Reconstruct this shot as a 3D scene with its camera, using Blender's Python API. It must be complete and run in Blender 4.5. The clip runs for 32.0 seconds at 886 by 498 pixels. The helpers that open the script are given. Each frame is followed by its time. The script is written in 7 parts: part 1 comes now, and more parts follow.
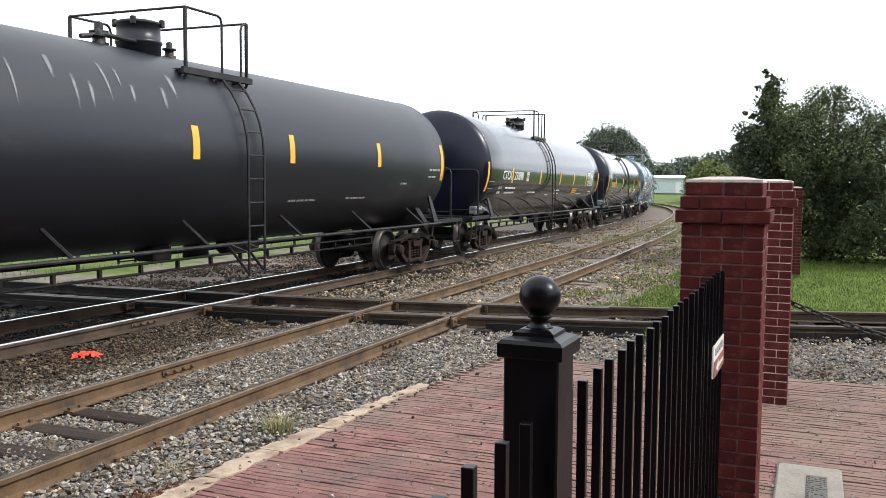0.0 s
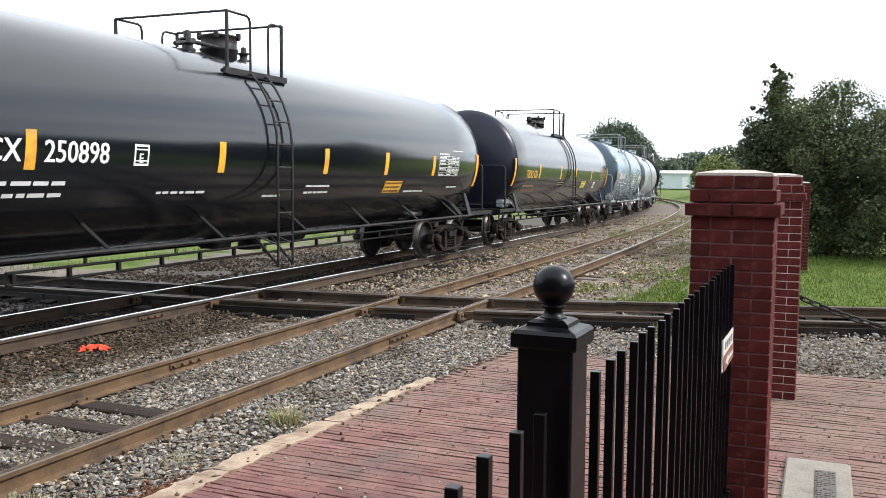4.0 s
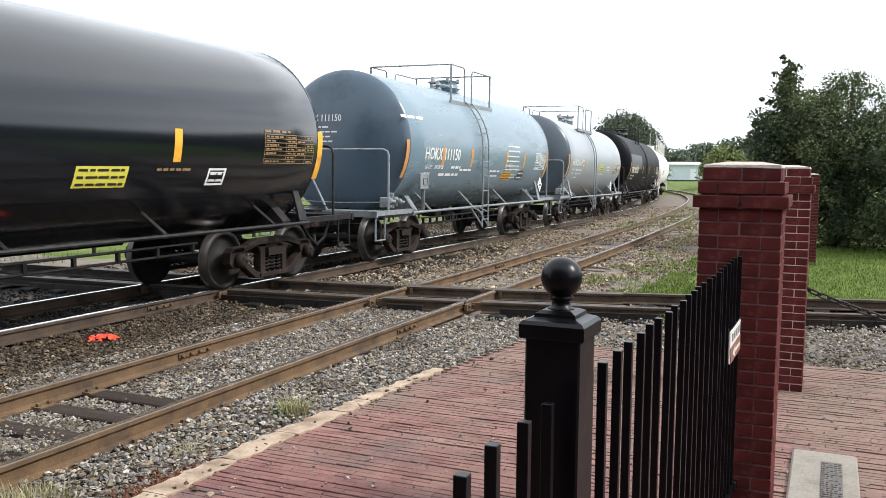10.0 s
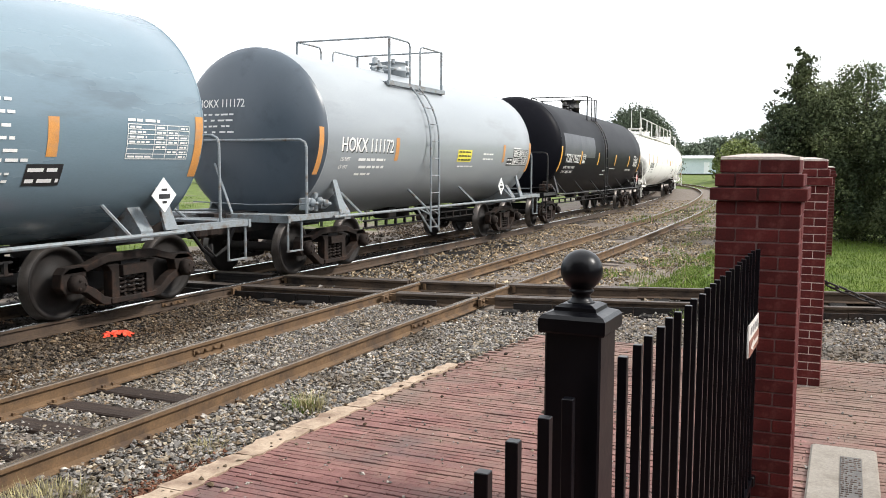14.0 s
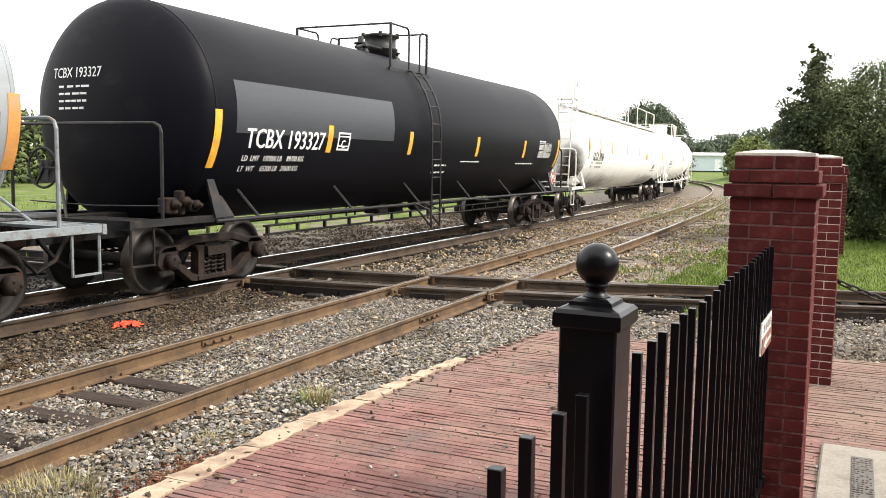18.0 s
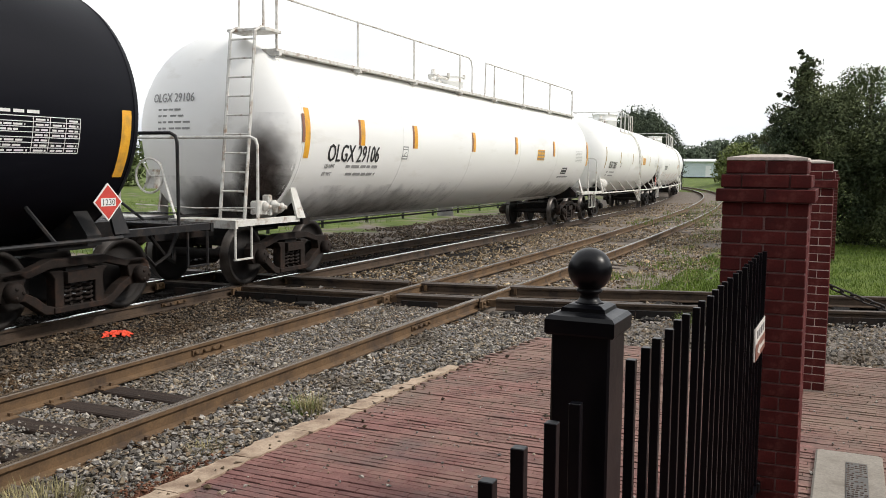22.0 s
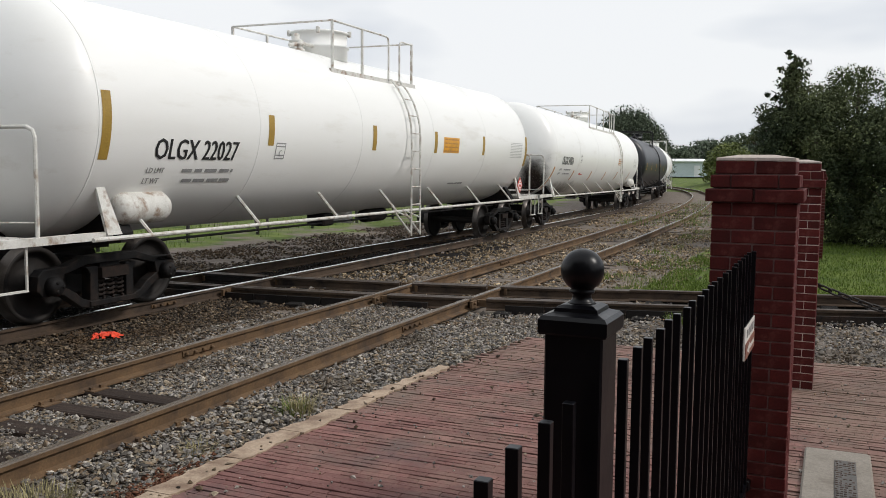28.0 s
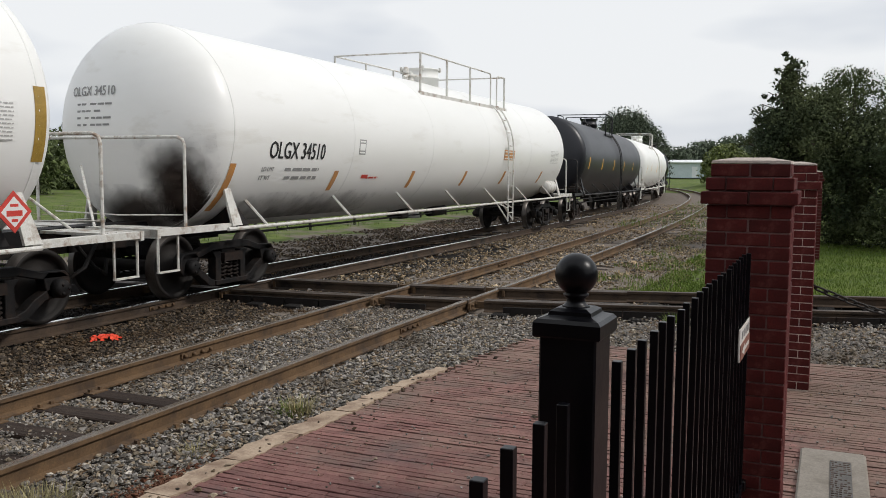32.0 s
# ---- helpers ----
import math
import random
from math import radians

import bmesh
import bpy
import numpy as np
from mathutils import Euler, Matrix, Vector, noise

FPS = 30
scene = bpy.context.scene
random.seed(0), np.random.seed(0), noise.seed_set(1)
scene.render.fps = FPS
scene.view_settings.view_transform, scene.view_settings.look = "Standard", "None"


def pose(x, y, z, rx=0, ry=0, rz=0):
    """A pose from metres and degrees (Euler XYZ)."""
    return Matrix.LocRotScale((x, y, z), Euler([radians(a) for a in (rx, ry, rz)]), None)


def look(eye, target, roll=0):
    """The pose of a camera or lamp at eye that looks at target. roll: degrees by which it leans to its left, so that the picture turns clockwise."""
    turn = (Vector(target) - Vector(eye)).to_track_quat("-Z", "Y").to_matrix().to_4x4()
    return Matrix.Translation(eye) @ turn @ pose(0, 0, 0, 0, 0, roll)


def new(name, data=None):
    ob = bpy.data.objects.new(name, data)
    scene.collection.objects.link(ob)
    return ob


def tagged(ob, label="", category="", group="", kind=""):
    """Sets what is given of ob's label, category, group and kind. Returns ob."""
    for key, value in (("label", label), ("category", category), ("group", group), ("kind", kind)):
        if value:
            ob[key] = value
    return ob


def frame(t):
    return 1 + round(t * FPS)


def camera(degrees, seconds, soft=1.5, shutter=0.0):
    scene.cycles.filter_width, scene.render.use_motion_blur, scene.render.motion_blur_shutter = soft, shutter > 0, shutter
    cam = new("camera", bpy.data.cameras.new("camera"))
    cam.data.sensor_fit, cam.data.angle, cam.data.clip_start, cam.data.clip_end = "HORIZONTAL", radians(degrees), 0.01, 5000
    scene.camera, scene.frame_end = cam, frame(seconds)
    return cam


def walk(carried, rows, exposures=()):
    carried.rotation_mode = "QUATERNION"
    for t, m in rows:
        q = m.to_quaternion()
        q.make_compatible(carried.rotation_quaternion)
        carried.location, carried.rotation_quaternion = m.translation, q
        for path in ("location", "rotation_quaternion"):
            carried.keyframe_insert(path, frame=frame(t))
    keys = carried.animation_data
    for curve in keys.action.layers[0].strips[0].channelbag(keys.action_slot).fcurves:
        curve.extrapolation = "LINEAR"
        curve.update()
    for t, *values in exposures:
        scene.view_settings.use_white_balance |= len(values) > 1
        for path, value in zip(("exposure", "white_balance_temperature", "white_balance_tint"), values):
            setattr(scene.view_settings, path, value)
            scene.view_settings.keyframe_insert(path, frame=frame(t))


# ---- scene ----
cam = camera(53, 32.0, soft=0.90)

# the camera's way: seconds, turn to the left, tilt down, lean (degrees), drift of the hand (metres)
HELD = [
    (0, 22.70, 4.39, 0.30, 0.051, -0.015, 0.022),
    (0.5, 22.77, 4.42, 0.22, 0.032, 0.036, 0.013),
    (1, 22.43, 4.64, 0.52, 0.045, -0.012, 0.021),
    (1.5, 22.45, 4.76, 0.63, 0.036, 0.005, 0.015),
    (2, 22.47, 4.75, 0.49, 0.030, 0.008, 0.013),
    (2.5, 22.75, 4.95, 0.59, 0.023, 0.016, 0.012),
    (3, 23.08, 4.71, 0.59, 0.026, 0.003, 0.013),
    (3.5, 23.04, 4.63, 0.31, 0.032, -0.008, 0.012),
    (5.5, 23.25, 5.17, 0.79, 0.036, -0.021, 0.009),
    (6, 23.28, 5.02, 0.69, 0.030, -0.012, 0.010),
    (6.5, 22.94, 5.07, 0.94, 0.031, -0.019, 0.006),
    (7, 22.76, 5.20, 0.98, 0.032, -0.017, 0.006),
    (7.5, 22.91, 5.12, 1.12, 0.028, -0.022, 0.010),
    (8, 23.09, 5.13, 1.04, 0.026, -0.025, 0.010),
    (8.5, 23.08, 5.03, 0.88, 0.029, -0.030, 0.013),
    (9, 23.18, 4.89, 0.79, 0.033, -0.028, 0.013),
    (9.5, 23.55, 5.16, 0.49, 0.038, -0.034, 0.014),
    (10, 23.54, 5.30, 0.50, 0.038, -0.031, 0.013),
    (10.5, 23.66, 5.37, 0.38, 0.032, -0.010, 0.006),
    (11, 23.64, 5.46, 0.44, 0.025, -0.000, 0.004),
    (11.5, 23.72, 5.73, 0.50, 0.020, -0.003, 0.005),
    (12, 24.01, 5.55, 0.40, 0.012, 0.008, 0.004),
    (12.5, 23.99, 5.28, 0.46, 0.012, 0.011, 0.003),
    (13, 24.00, 5.31, 0.43, 0.014, 0.007, 0.005),
    (13.5, 24.15, 5.42, 0.26, 0.018, -0.004, 0.007),
    (14, 24.36, 5.61, 0.15, 0.018, -0.009, 0.006),
    (14.5, 24.48, 5.54, 0.25, 0.015, -0.006, 0.005),
    (16.5, 24.62, 5.92, 0.53, 0.003, -0.001, 0.000),
    (17, 24.47, 5.85, 0.60, 0.002, 0.006, 0.001),
    (17.5, 24.74, 6.11, 0.75, 0.001, 0.007, -0.001),
    (18, 24.94, 5.96, 0.72, -0.001, 0.013, -0.002),
    (18.5, 24.64, 6.07, 0.71, 0.002, 0.005, 0.000),
    (19, 24.73, 6.00, 0.73, 0.007, -0.011, 0.003),
    (19.5, 24.56, 6.01, 0.80, -0.006, 0.030, -0.006),
    (20, 24.64, 5.62, 0.58, 0.008, -0.005, 0.003),
    (20.5, 24.68, 5.35, 0.63, 0.009, -0.003, 0.002),
    (21, 24.14, 5.66, 0.87, 0.009, -0.007, 0.003),
    (21.5, 24.34, 5.67, 0.67, 0.004, 0.000, 0.001),
    (22, 24.43, 5.48, 0.46, -0.012, 0.050, -0.009),
    (22.5, 24.65, 5.72, 0.38, 0.004, -0.007, 0.002),
    (23, 24.75, 5.74, 0.49, -0.003, 0.002, -0.001),
    (23.5, 24.58, 5.59, 0.89, -0.006, 0.000, -0.002),
    (24, 24.47, 5.82, 0.55, -0.005, -0.002, -0.001),
    (24.5, 24.40, 5.81, 0.25, -0.000, 0.000, -0.000),
    (25, 24.18, 5.70, 0.00, 0.002, 0.012, -0.001),
    (25.5, 23.96, 5.48, -0.09, 0.013, -0.004, 0.003),
    (27.5, 24.17, 5.52, 0.25, -0.004, 0.019, -0.002),
    (28, 23.77, 5.46, 0.37, -0.014, 0.036, -0.006),
    (28.5, 23.58, 5.44, 0.44, -0.016, 0.020, -0.005),
    (29, 23.49, 5.38, 0.56, -0.015, 0.020, -0.006),
    (29.5, 23.41, 5.29, 0.41, -0.010, 0.008, -0.005),
    (30, 23.50, 5.19, 0.38, -0.007, 0.014, -0.003),
    (30.5, 23.32, 5.43, 0.71, -0.005, 0.005, -0.003),
    (31, 23.56, 5.29, 0.25, -0.004, 0.013, -0.003),
    (31.5, 23.53, 5.31, 0.33, -0.006, 0.021, -0.002),
    (32, 23.64, 5.37, 0.29, 0.001, 0.009, 0.003),
]
EYE = Vector((0, 0, 1.93))
walk(cam, [(t, pose(EYE.x + dx, EYE.y + dy, EYE.z + dz, 90 - tilt, 0, turn) @ pose(0, 0, 0, 0, 0, lean))
           for t, turn, tilt, lean, dx, dy, dz in HELD],
     exposures=[(0, -0.30, 6200, 9), (3, -0.20, 6200, 9), (7, -0.15, 6200, 9), (12, -0.22, 6300, 9), (14, -0.14, 6450, 10), (16, 0.08, 6800, 10), (19, 0.2, 6850, 10), (21, -0.32, 6700, 10), (23, -1.12, 6500, 10), (25, -1.22, 6450, 10), (28, -1.22, 6430, 10), (32, -1.28, 6430, 10)])

# ---- light ----
world = bpy.data.worlds.new("sky")
scene.world = world
world.use_nodes = True
wn, wl = world.node_tree.nodes, world.node_tree.links
wn.clear()
sky = wn.new("ShaderNodeTexSky")
sky.sky_type, sky.sun_disc = "NISHITA", False
SUN_EL, SUN_AZ = 42, 75          # height, and degrees clockwise from +y
sky.sun_elevation, sky.sun_rotation = radians(SUN_EL), radians(SUN_AZ)
sky.air_density, sky.dust_density = 1.0, 2.0
skyscale = wn.new("ShaderNodeMix")
skyscale.data_type, skyscale.blend_type = "RGBA", "MULTIPLY"
skyscale.inputs[0].default_value = 1.0
skyscale.inputs[7].default_value = (0.09, 0.09, 0.09, 1)
co = wn.new("ShaderNodeTexCoord")
mp = wn.new("ShaderNodeMapping")
mp.inputs["Scale"].default_value = (1.0, 1.0, 3.6)
nz = wn.new("ShaderNodeTexNoise")
nz.inputs["Scale"].default_value, nz.inputs["Detail"].default_value, nz.inputs["Roughness"].default_value = 1.9, 4, 0.5
ramp = wn.new("ShaderNodeValToRGB")
ramp.color_ramp.elements[0].position, ramp.color_ramp.elements[0].color = 0.38, (1.58, 1.70, 1.90, 1)
ramp.color_ramp.elements[1].position, ramp.color_ramp.elements[1].color = 0.55, (2.50, 2.53, 2.55, 1)
addsky = wn.new("ShaderNodeMix")
addsky.data_type, addsky.blend_type = "RGBA", "MIX"
addsky.inputs[0].default_value = 0.82
bg = wn.new("ShaderNodeBackground")
bg.inputs["Strength"].default_value = 1.0
wo = wn.new("ShaderNodeOutputWorld")
wl.new(co.outputs["Generated"], mp.inputs["Vector"])
wl.new(mp.outputs["Vector"], nz.inputs["Vector"])
wl.new(nz.outputs["Fac"], ramp.inputs["Fac"])
wl.new(sky.outputs["Color"], skyscale.inputs[6])
wl.new(skyscale.outputs[2], addsky.inputs[6])
wl.new(ramp.outputs["Color"], addsky.inputs[7])
wl.new(addsky.outputs[2], bg.inputs["Color"])
wl.new(bg.outputs["Background"], wo.inputs["Surface"])

sun_data = bpy.data.lights.new("sun", "SUN")
sun_data.energy, sun_data.angle, sun_data.color = 4.6, radians(9), (1.0, 0.95, 0.88)
sun = new("sun", sun_data)
az, el = radians(SUN_AZ), radians(SUN_EL)
sun.matrix_basis = look((math.sin(az) * math.cos(el) * 60, math.cos(az) * math.cos(el) * 60, math.sin(el) * 60), (0, 0, 0))


# ---- materials ----
def material(name, dark, light, scale=6.0, rough=0.8, metal=0.0, bump=0.2, fine=60.0, spread=0.5, stain=None, stain_scale=1.2,
             stain_amount=0.5, island=0.0, per_object=0.0, coords="Object", stretch=(1, 1, 1), bump_dist=0.01, spec=0.5, coat=0.0, vary=0.12, mixed=None, grainy=0.45):
    """Two-scale procedural surface: a coarse blend of two colours, a fine grain, stains with an outline of their own, and relief."""
    m = bpy.data.materials.new(name)
    m.use_nodes = True
    n, l = m.node_tree.nodes, m.node_tree.links
    b = n["Principled BSDF"]
    tc = n.new("ShaderNodeTexCoord")
    mpg = n.new("ShaderNodeMapping")
    mpg.inputs["Scale"].default_value = stretch
    if coords == "World":
        geo = n.new("ShaderNodeNewGeometry")
        l.new(geo.outputs["Position"], mpg.inputs["Vector"])
    else:
        l.new(tc.outputs[coords], mpg.inputs["Vector"])
    def noise_node(sc, det=5.0, rg=0.6):
        x = n.new("ShaderNodeTexNoise")
        x.inputs["Scale"].default_value, x.inputs["Detail"].default_value, x.inputs["Roughness"].default_value = sc, det, rg
        l.new(mpg.outputs["Vector"], x.inputs["Vector"])
        return x
    def rampn(src, a, bb, ca=(0, 0, 0, 1), cb=(1, 1, 1, 1)):
        r = n.new("ShaderNodeValToRGB")
        r.color_ramp.elements[0].position, r.color_ramp.elements[1].position = a, bb
        r.color_ramp.elements[0].color, r.color_ramp.elements[1].color = ca, cb
        l.new(src, r.inputs["Fac"])
        return r.outputs["Color"]
    def mix(kind, fac, a, bb):
        x = n.new("ShaderNodeMix")
        x.data_type, x.blend_type = "RGBA", kind
        if isinstance(fac, (int, float)):
            x.inputs[0].default_value = fac
        else:
            l.new(fac, x.inputs[0])
        for i, v in ((6, a), (7, bb)):
            if isinstance(v, tuple):
                x.inputs[i].default_value = v
            else:
                l.new(v, x.inputs[i])
        return x.outputs[2]
    coarse, grain = noise_node(scale), noise_node(fine, 3.0, 0.7)
    col = rampn(coarse.outputs["Fac"], 0.5 - spread / 2, 0.5 + spread / 2, (*dark, 1), (*light, 1))
    col = mix("OVERLAY", grainy, col, rampn(grain.outputs["Fac"], 0.25, 0.75, (0.25, 0.25, 0.25, 1), (0.75, 0.75, 0.75, 1)))
    if island:
        g2 = n.new("ShaderNodeNewGeometry")
        col = mix("MULTIPLY", island, col, rampn(g2.outputs["Random Per Island"], 0.0, 1.0, (0.12, 0.115, 0.11, 1), (1.75, 1.72, 1.68, 1)))
    if mixed:
        # each piece takes one of several colours of its own
        g3 = n.new("ShaderNodeNewGeometry")
        mr = n.new("ShaderNodeValToRGB")
        mr.color_ramp.interpolation = "CONSTANT"
        while len(mr.color_ramp.elements) < len(mixed):
            mr.color_ramp.elements.new(0.5)
        for e, (at, c) in zip(mr.color_ramp.elements, mixed):
            e.position = at
        for e, (at, c) in zip(mr.color_ramp.elements, mixed):
            e.color = (*c, 1)
        wn3 = n.new("ShaderNodeTexWhiteNoise")
        wn3.noise_dimensions = "1D"
        l.new(g3.outputs["Random Per Island"], wn3.inputs["W"])
        l.new(wn3.outputs["Value"], mr.inputs["Fac"])
        col = mix("MULTIPLY", 1.0, col, mr.outputs["Color"])
    if per_object:
        oi = n.new("ShaderNodeObjectInfo")
        col = mix("MULTIPLY", per_object, col, rampn(oi.outputs["Random"], 0.0, 1.0, (0.45, 0.42, 0.42, 1), (1.35, 1.38, 1.4, 1)))
    if stain:
        st = noise_node(stain_scale, 7.0, 0.65)
        col = mix("MIX", rampn(st.outputs["Fac"], 0.62 - 0.25 * stain_amount, 0.72 - 0.1 * stain_amount), col, (*stain, 1))
    l.new(col, b.inputs["Base Color"])
    b.inputs["Roughness"].default_value, b.inputs["Metallic"].default_value = rough, metal
    b.inputs["Specular IOR Level"].default_value = spec
    b.inputs["Coat Weight"].default_value, b.inputs["Coat Roughness"].default_value = coat, 0.15
    rr = n.new("ShaderNodeMapRange")
    rr.inputs["To Min"].default_value, rr.inputs["To Max"].default_value = max(0.02, rough - vary), min(1.0, rough + vary)
    l.new(coarse.outputs["Fac"], rr.inputs["Value"])
    l.new(rr.outputs["Result"], b.inputs["Roughness"])
    if bump:
        bp = n.new("ShaderNodeBump")
        bp.inputs["Strength"].default_value, bp.inputs["Distance"].default_value = bump, bump_dist
        add = n.new("ShaderNodeMath")
        add.operation = "ADD"
        l.new(coarse.outputs["Fac"], add.inputs[0])
        l.new(grain.outputs["Fac"], add.inputs[1])
        l.new(add.outputs[0], bp.inputs["Height"])
        l.new(bp.outputs["Normal"], b.inputs["Normal"])
    return m


M = {}
M["black_gloss"] = material("black_gloss_paint", (0.0030, 0.0044, 0.0070), (0.0050, 0.0068, 0.0100), 1.2, 0.15, bump=0.008, fine=30, spec=0.62, coat=0.42, vary=0.03, stain=(0.010, 0.010, 0.012), stain_amount=0.2, stretch=(1, 0.35, 2), grainy=0.1)
M["black_matte"] = material("black_matte_paint", (0.006, 0.0066, 0.0105), (0.0115, 0.0125, 0.018), 1.0, 0.40, bump=0.02, fine=30, vary=0.05, stain=(0.021, 0.022, 0.026), stain_amount=0.2, stretch=(1, 0.4, 1.5), grainy=0.1)
M["black_satin"] = material("black_satin_paint", (0.0028, 0.0030, 0.0052), (0.0058, 0.0060, 0.0095), 1.0, 0.5, bump=0.02, fine=30, vary=0.05, spec=0.09, stain=(0.010, 0.010, 0.013), stain_amount=0.2, stretch=(1, 0.4, 1.5), grainy=0.1)
M["black_patch"] = material("grey_overpaint", (0.034, 0.037, 0.045), (0.043, 0.047, 0.055), 2.0, 0.45, bump=0.03)
M["blue_grey"] = material("blue_grey_paint", (0.138, 0.195, 0.235), (0.175, 0.242, 0.285), 0.8, 0.27, bump=0.015, fine=40, vary=0.05, stain=(0.122, 0.165, 0.195), stain_amount=0.2, stretch=(1, 0.4, 2), grainy=0.1)
M["pale_grey"] = material("pale_grey_paint", (0.235, 0.258, 0.275), (0.285, 0.308, 0.322), 0.8, 0.32, bump=0.015, fine=40, vary=0.05, stain=(0.225, 0.242, 0.252), stain_amount=0.25, stretch=(1, 0.4, 2), grainy=0.1)
M["white"] = material("white_tank_paint", (0.83, 0.83, 0.80), (0.89, 0.89, 0.87), 0.7, 0.35, bump=0.02, fine=40, stain=(0.77, 0.76, 0.72), stain_amount=0.2, stretch=(1, 0.4, 2), grainy=0.1)
M["white_trim"] = material("white_trim_paint", (0.55, 0.54, 0.50), (0.72, 0.71, 0.67), 5.0, 0.55, stain=(0.30, 0.22, 0.16), stain_scale=6, stain_amount=0.45)
M["black_trim"] = material("black_trim_paint", (0.006, 0.006, 0.007), (0.016, 0.016, 0.017), 6.0, 0.5, spec=0.35, stain=(0.04, 0.03, 0.025), stain_scale=5)
M["grey_trim"] = material("grey_trim_paint", (0.16, 0.185, 0.20), (0.27, 0.30, 0.315), 6.0, 0.5, stain=(0.11, 0.08, 0.06), stain_scale=6)
M["truck"] = material("rusty_cast_steel", (0.009, 0.007, 0.006), (0.028, 0.020, 0.0165), 7.0, 0.8, metal=0.0, bump=0.3, spec=0.22, stain=(0.046, 0.025, 0.017), stain_scale=4, stain_amount=0.4)
M["truck_dark"] = material("oily_black_steel", (0.004, 0.004, 0.0045), (0.012, 0.011, 0.011), 7.0, 0.65, metal=0.0, bump=0.3, spec=0.22, stain=(0.028, 0.019, 0.015), stain_scale=4)
M["wheel"] = material("wheel_steel", (0.007, 0.006, 0.0055), (0.021, 0.017, 0.015), 6.0, 0.7, metal=0.0, bump=0.15, spec=0.3)
M["tread"] = material("worn_tread", (0.055, 0.048, 0.044), (0.10, 0.09, 0.082), 8.0, 0.40, metal=0.7, bump=0.02)
M["ochre"] = material("weathered_ochre_film", (0.30, 0.19, 0.035), (0.42, 0.27, 0.05), 5.0, 0.5, bump=0.0)
# end colours with the shade of the near heads put in
M["blue_dark"] = material("dark_blue_end_in_shade", (0.055, 0.085, 0.115), (0.075, 0.11, 0.145), 0.9, 0.3, bump=0.015, vary=0.05, stain=(0.045, 0.065, 0.085), stain_amount=0.3, grainy=0.1)
M["black_end"] = material("black_end_in_shade", (0.005, 0.006, 0.016), (0.009, 0.010, 0.024), 1.0, 0.33, bump=0.01, vary=0.05, spec=0.35, stain=(0.012, 0.012, 0.020), stain_amount=0.25, grainy=0.1)
M["slate"] = material("slate_blue_end_in_shade", (0.055, 0.072, 0.090), (0.078, 0.098, 0.120), 0.9, 0.35, bump=0.015, vary=0.05, stain=(0.042, 0.054, 0.068), stain_amount=0.3, grainy=0.1)
M["yellow"] = material("yellow_reflective_film", (0.70, 0.33, 0.02), (0.85, 0.45, 0.05), 5.0, 0.4, bump=0.0, stain=(0.5, 0.27, 0.06), stain_scale=4)
M["orange"] = material("faded_orange_film", (0.45, 0.20, 0.06), (0.62, 0.29, 0.07), 5.0, 0.5, bump=0.0, stain=(0.42, 0.24, 0.13), stain_scale=4)
M["sticker"] = material("yellow_sticker", (0.62, 0.55, 0.05), (0.75, 0.68, 0.10), 5.0, 0.5, bump=0.0)
M["ink_white"] = material("white_lettering", (0.70, 0.70, 0.68), (0.8, 0.8, 0.78), 9.0, 0.5, bump=0.0)
M["ink_black"] = material("black_lettering", (0.012, 0.012, 0.015), (0.03, 0.03, 0.03), 9.0, 0.5, bump=0.0)
M["ink_yellow"] = material("yellow_lettering", (0.60, 0.32, 0.05), (0.75, 0.45, 0.10), 9.0, 0.5, bump=0.0)
M["ink_faded"] = material("faded_lettering", (0.20, 0.13, 0.06), (0.32, 0.20, 0.09), 9.0, 0.6, bump=0.0)
M["ink_grey"] = material("grey_lettering", (0.22, 0.22, 0.22), (0.34, 0.34, 0.33), 9.0, 0.6, bump=0.0)
M["ink_pale"] = material("pale_grey_lettering", (0.42, 0.42, 0.41), (0.52, 0.52, 0.50), 9.0, 0.6, bump=0.0)
M["red"] = material("red_print", (0.50, 0.04, 0.03), (0.62, 0.07, 0.05), 9.0, 0.5, bump=0.0)
M["rail_side"] = material("rusty_rail", (0.083, 0.049, 0.025), (0.172, 0.104, 0.052), 5.0, 0.85, metal=0.1, bump=0.25, stain=(0.055, 0.036, 0.025), stain_scale=3, coords="World")
M["rail_main"] = material("oily_brown_rail", (0.040, 0.026, 0.017), (0.105, 0.068, 0.042), 5.0, 0.8, metal=0.1, bump=0.25, stain=(0.015, 0.011, 0.009), stain_scale=2.5, coords="World")
M["rail_top"] = material("polished_rail_head", (0.80, 0.80, 0.80), (0.92, 0.92, 0.92), 6.0, 0.24, metal=1.0, bump=0.0, coords="World")
M["rail_dull"] = material("dull_rail_head", (0.070, 0.052, 0.036), (0.13, 0.10, 0.072), 5.0, 0.26, metal=0.0, bump=0.04, coords="World", spec=0.7, vary=0.06)
M["rail_cross"] = material("brown_crossing_head", (0.06, 0.047, 0.038), (0.13, 0.105, 0.088), 5.0, 0.55, metal=0.4, bump=0.06, coords="World")
M["rail_oily"] = material("oily_crossing_steel", (0.006, 0.005, 0.005), (0.018, 0.014, 0.012), 4.0, 0.7, metal=0.0, bump=0.3, spec=0.3, stain=(0.05, 0.03, 0.02), stain_scale=3, stain_amount=0.35, coords="World")
M["tie"] = material("weathered_sleeper_wood", (0.020, 0.0145, 0.012), (0.066, 0.048, 0.039), 5.0, 0.9, bump=0.6, fine=40, per_object=0.5, stretch=(0.4, 6, 3), spec=0.2)
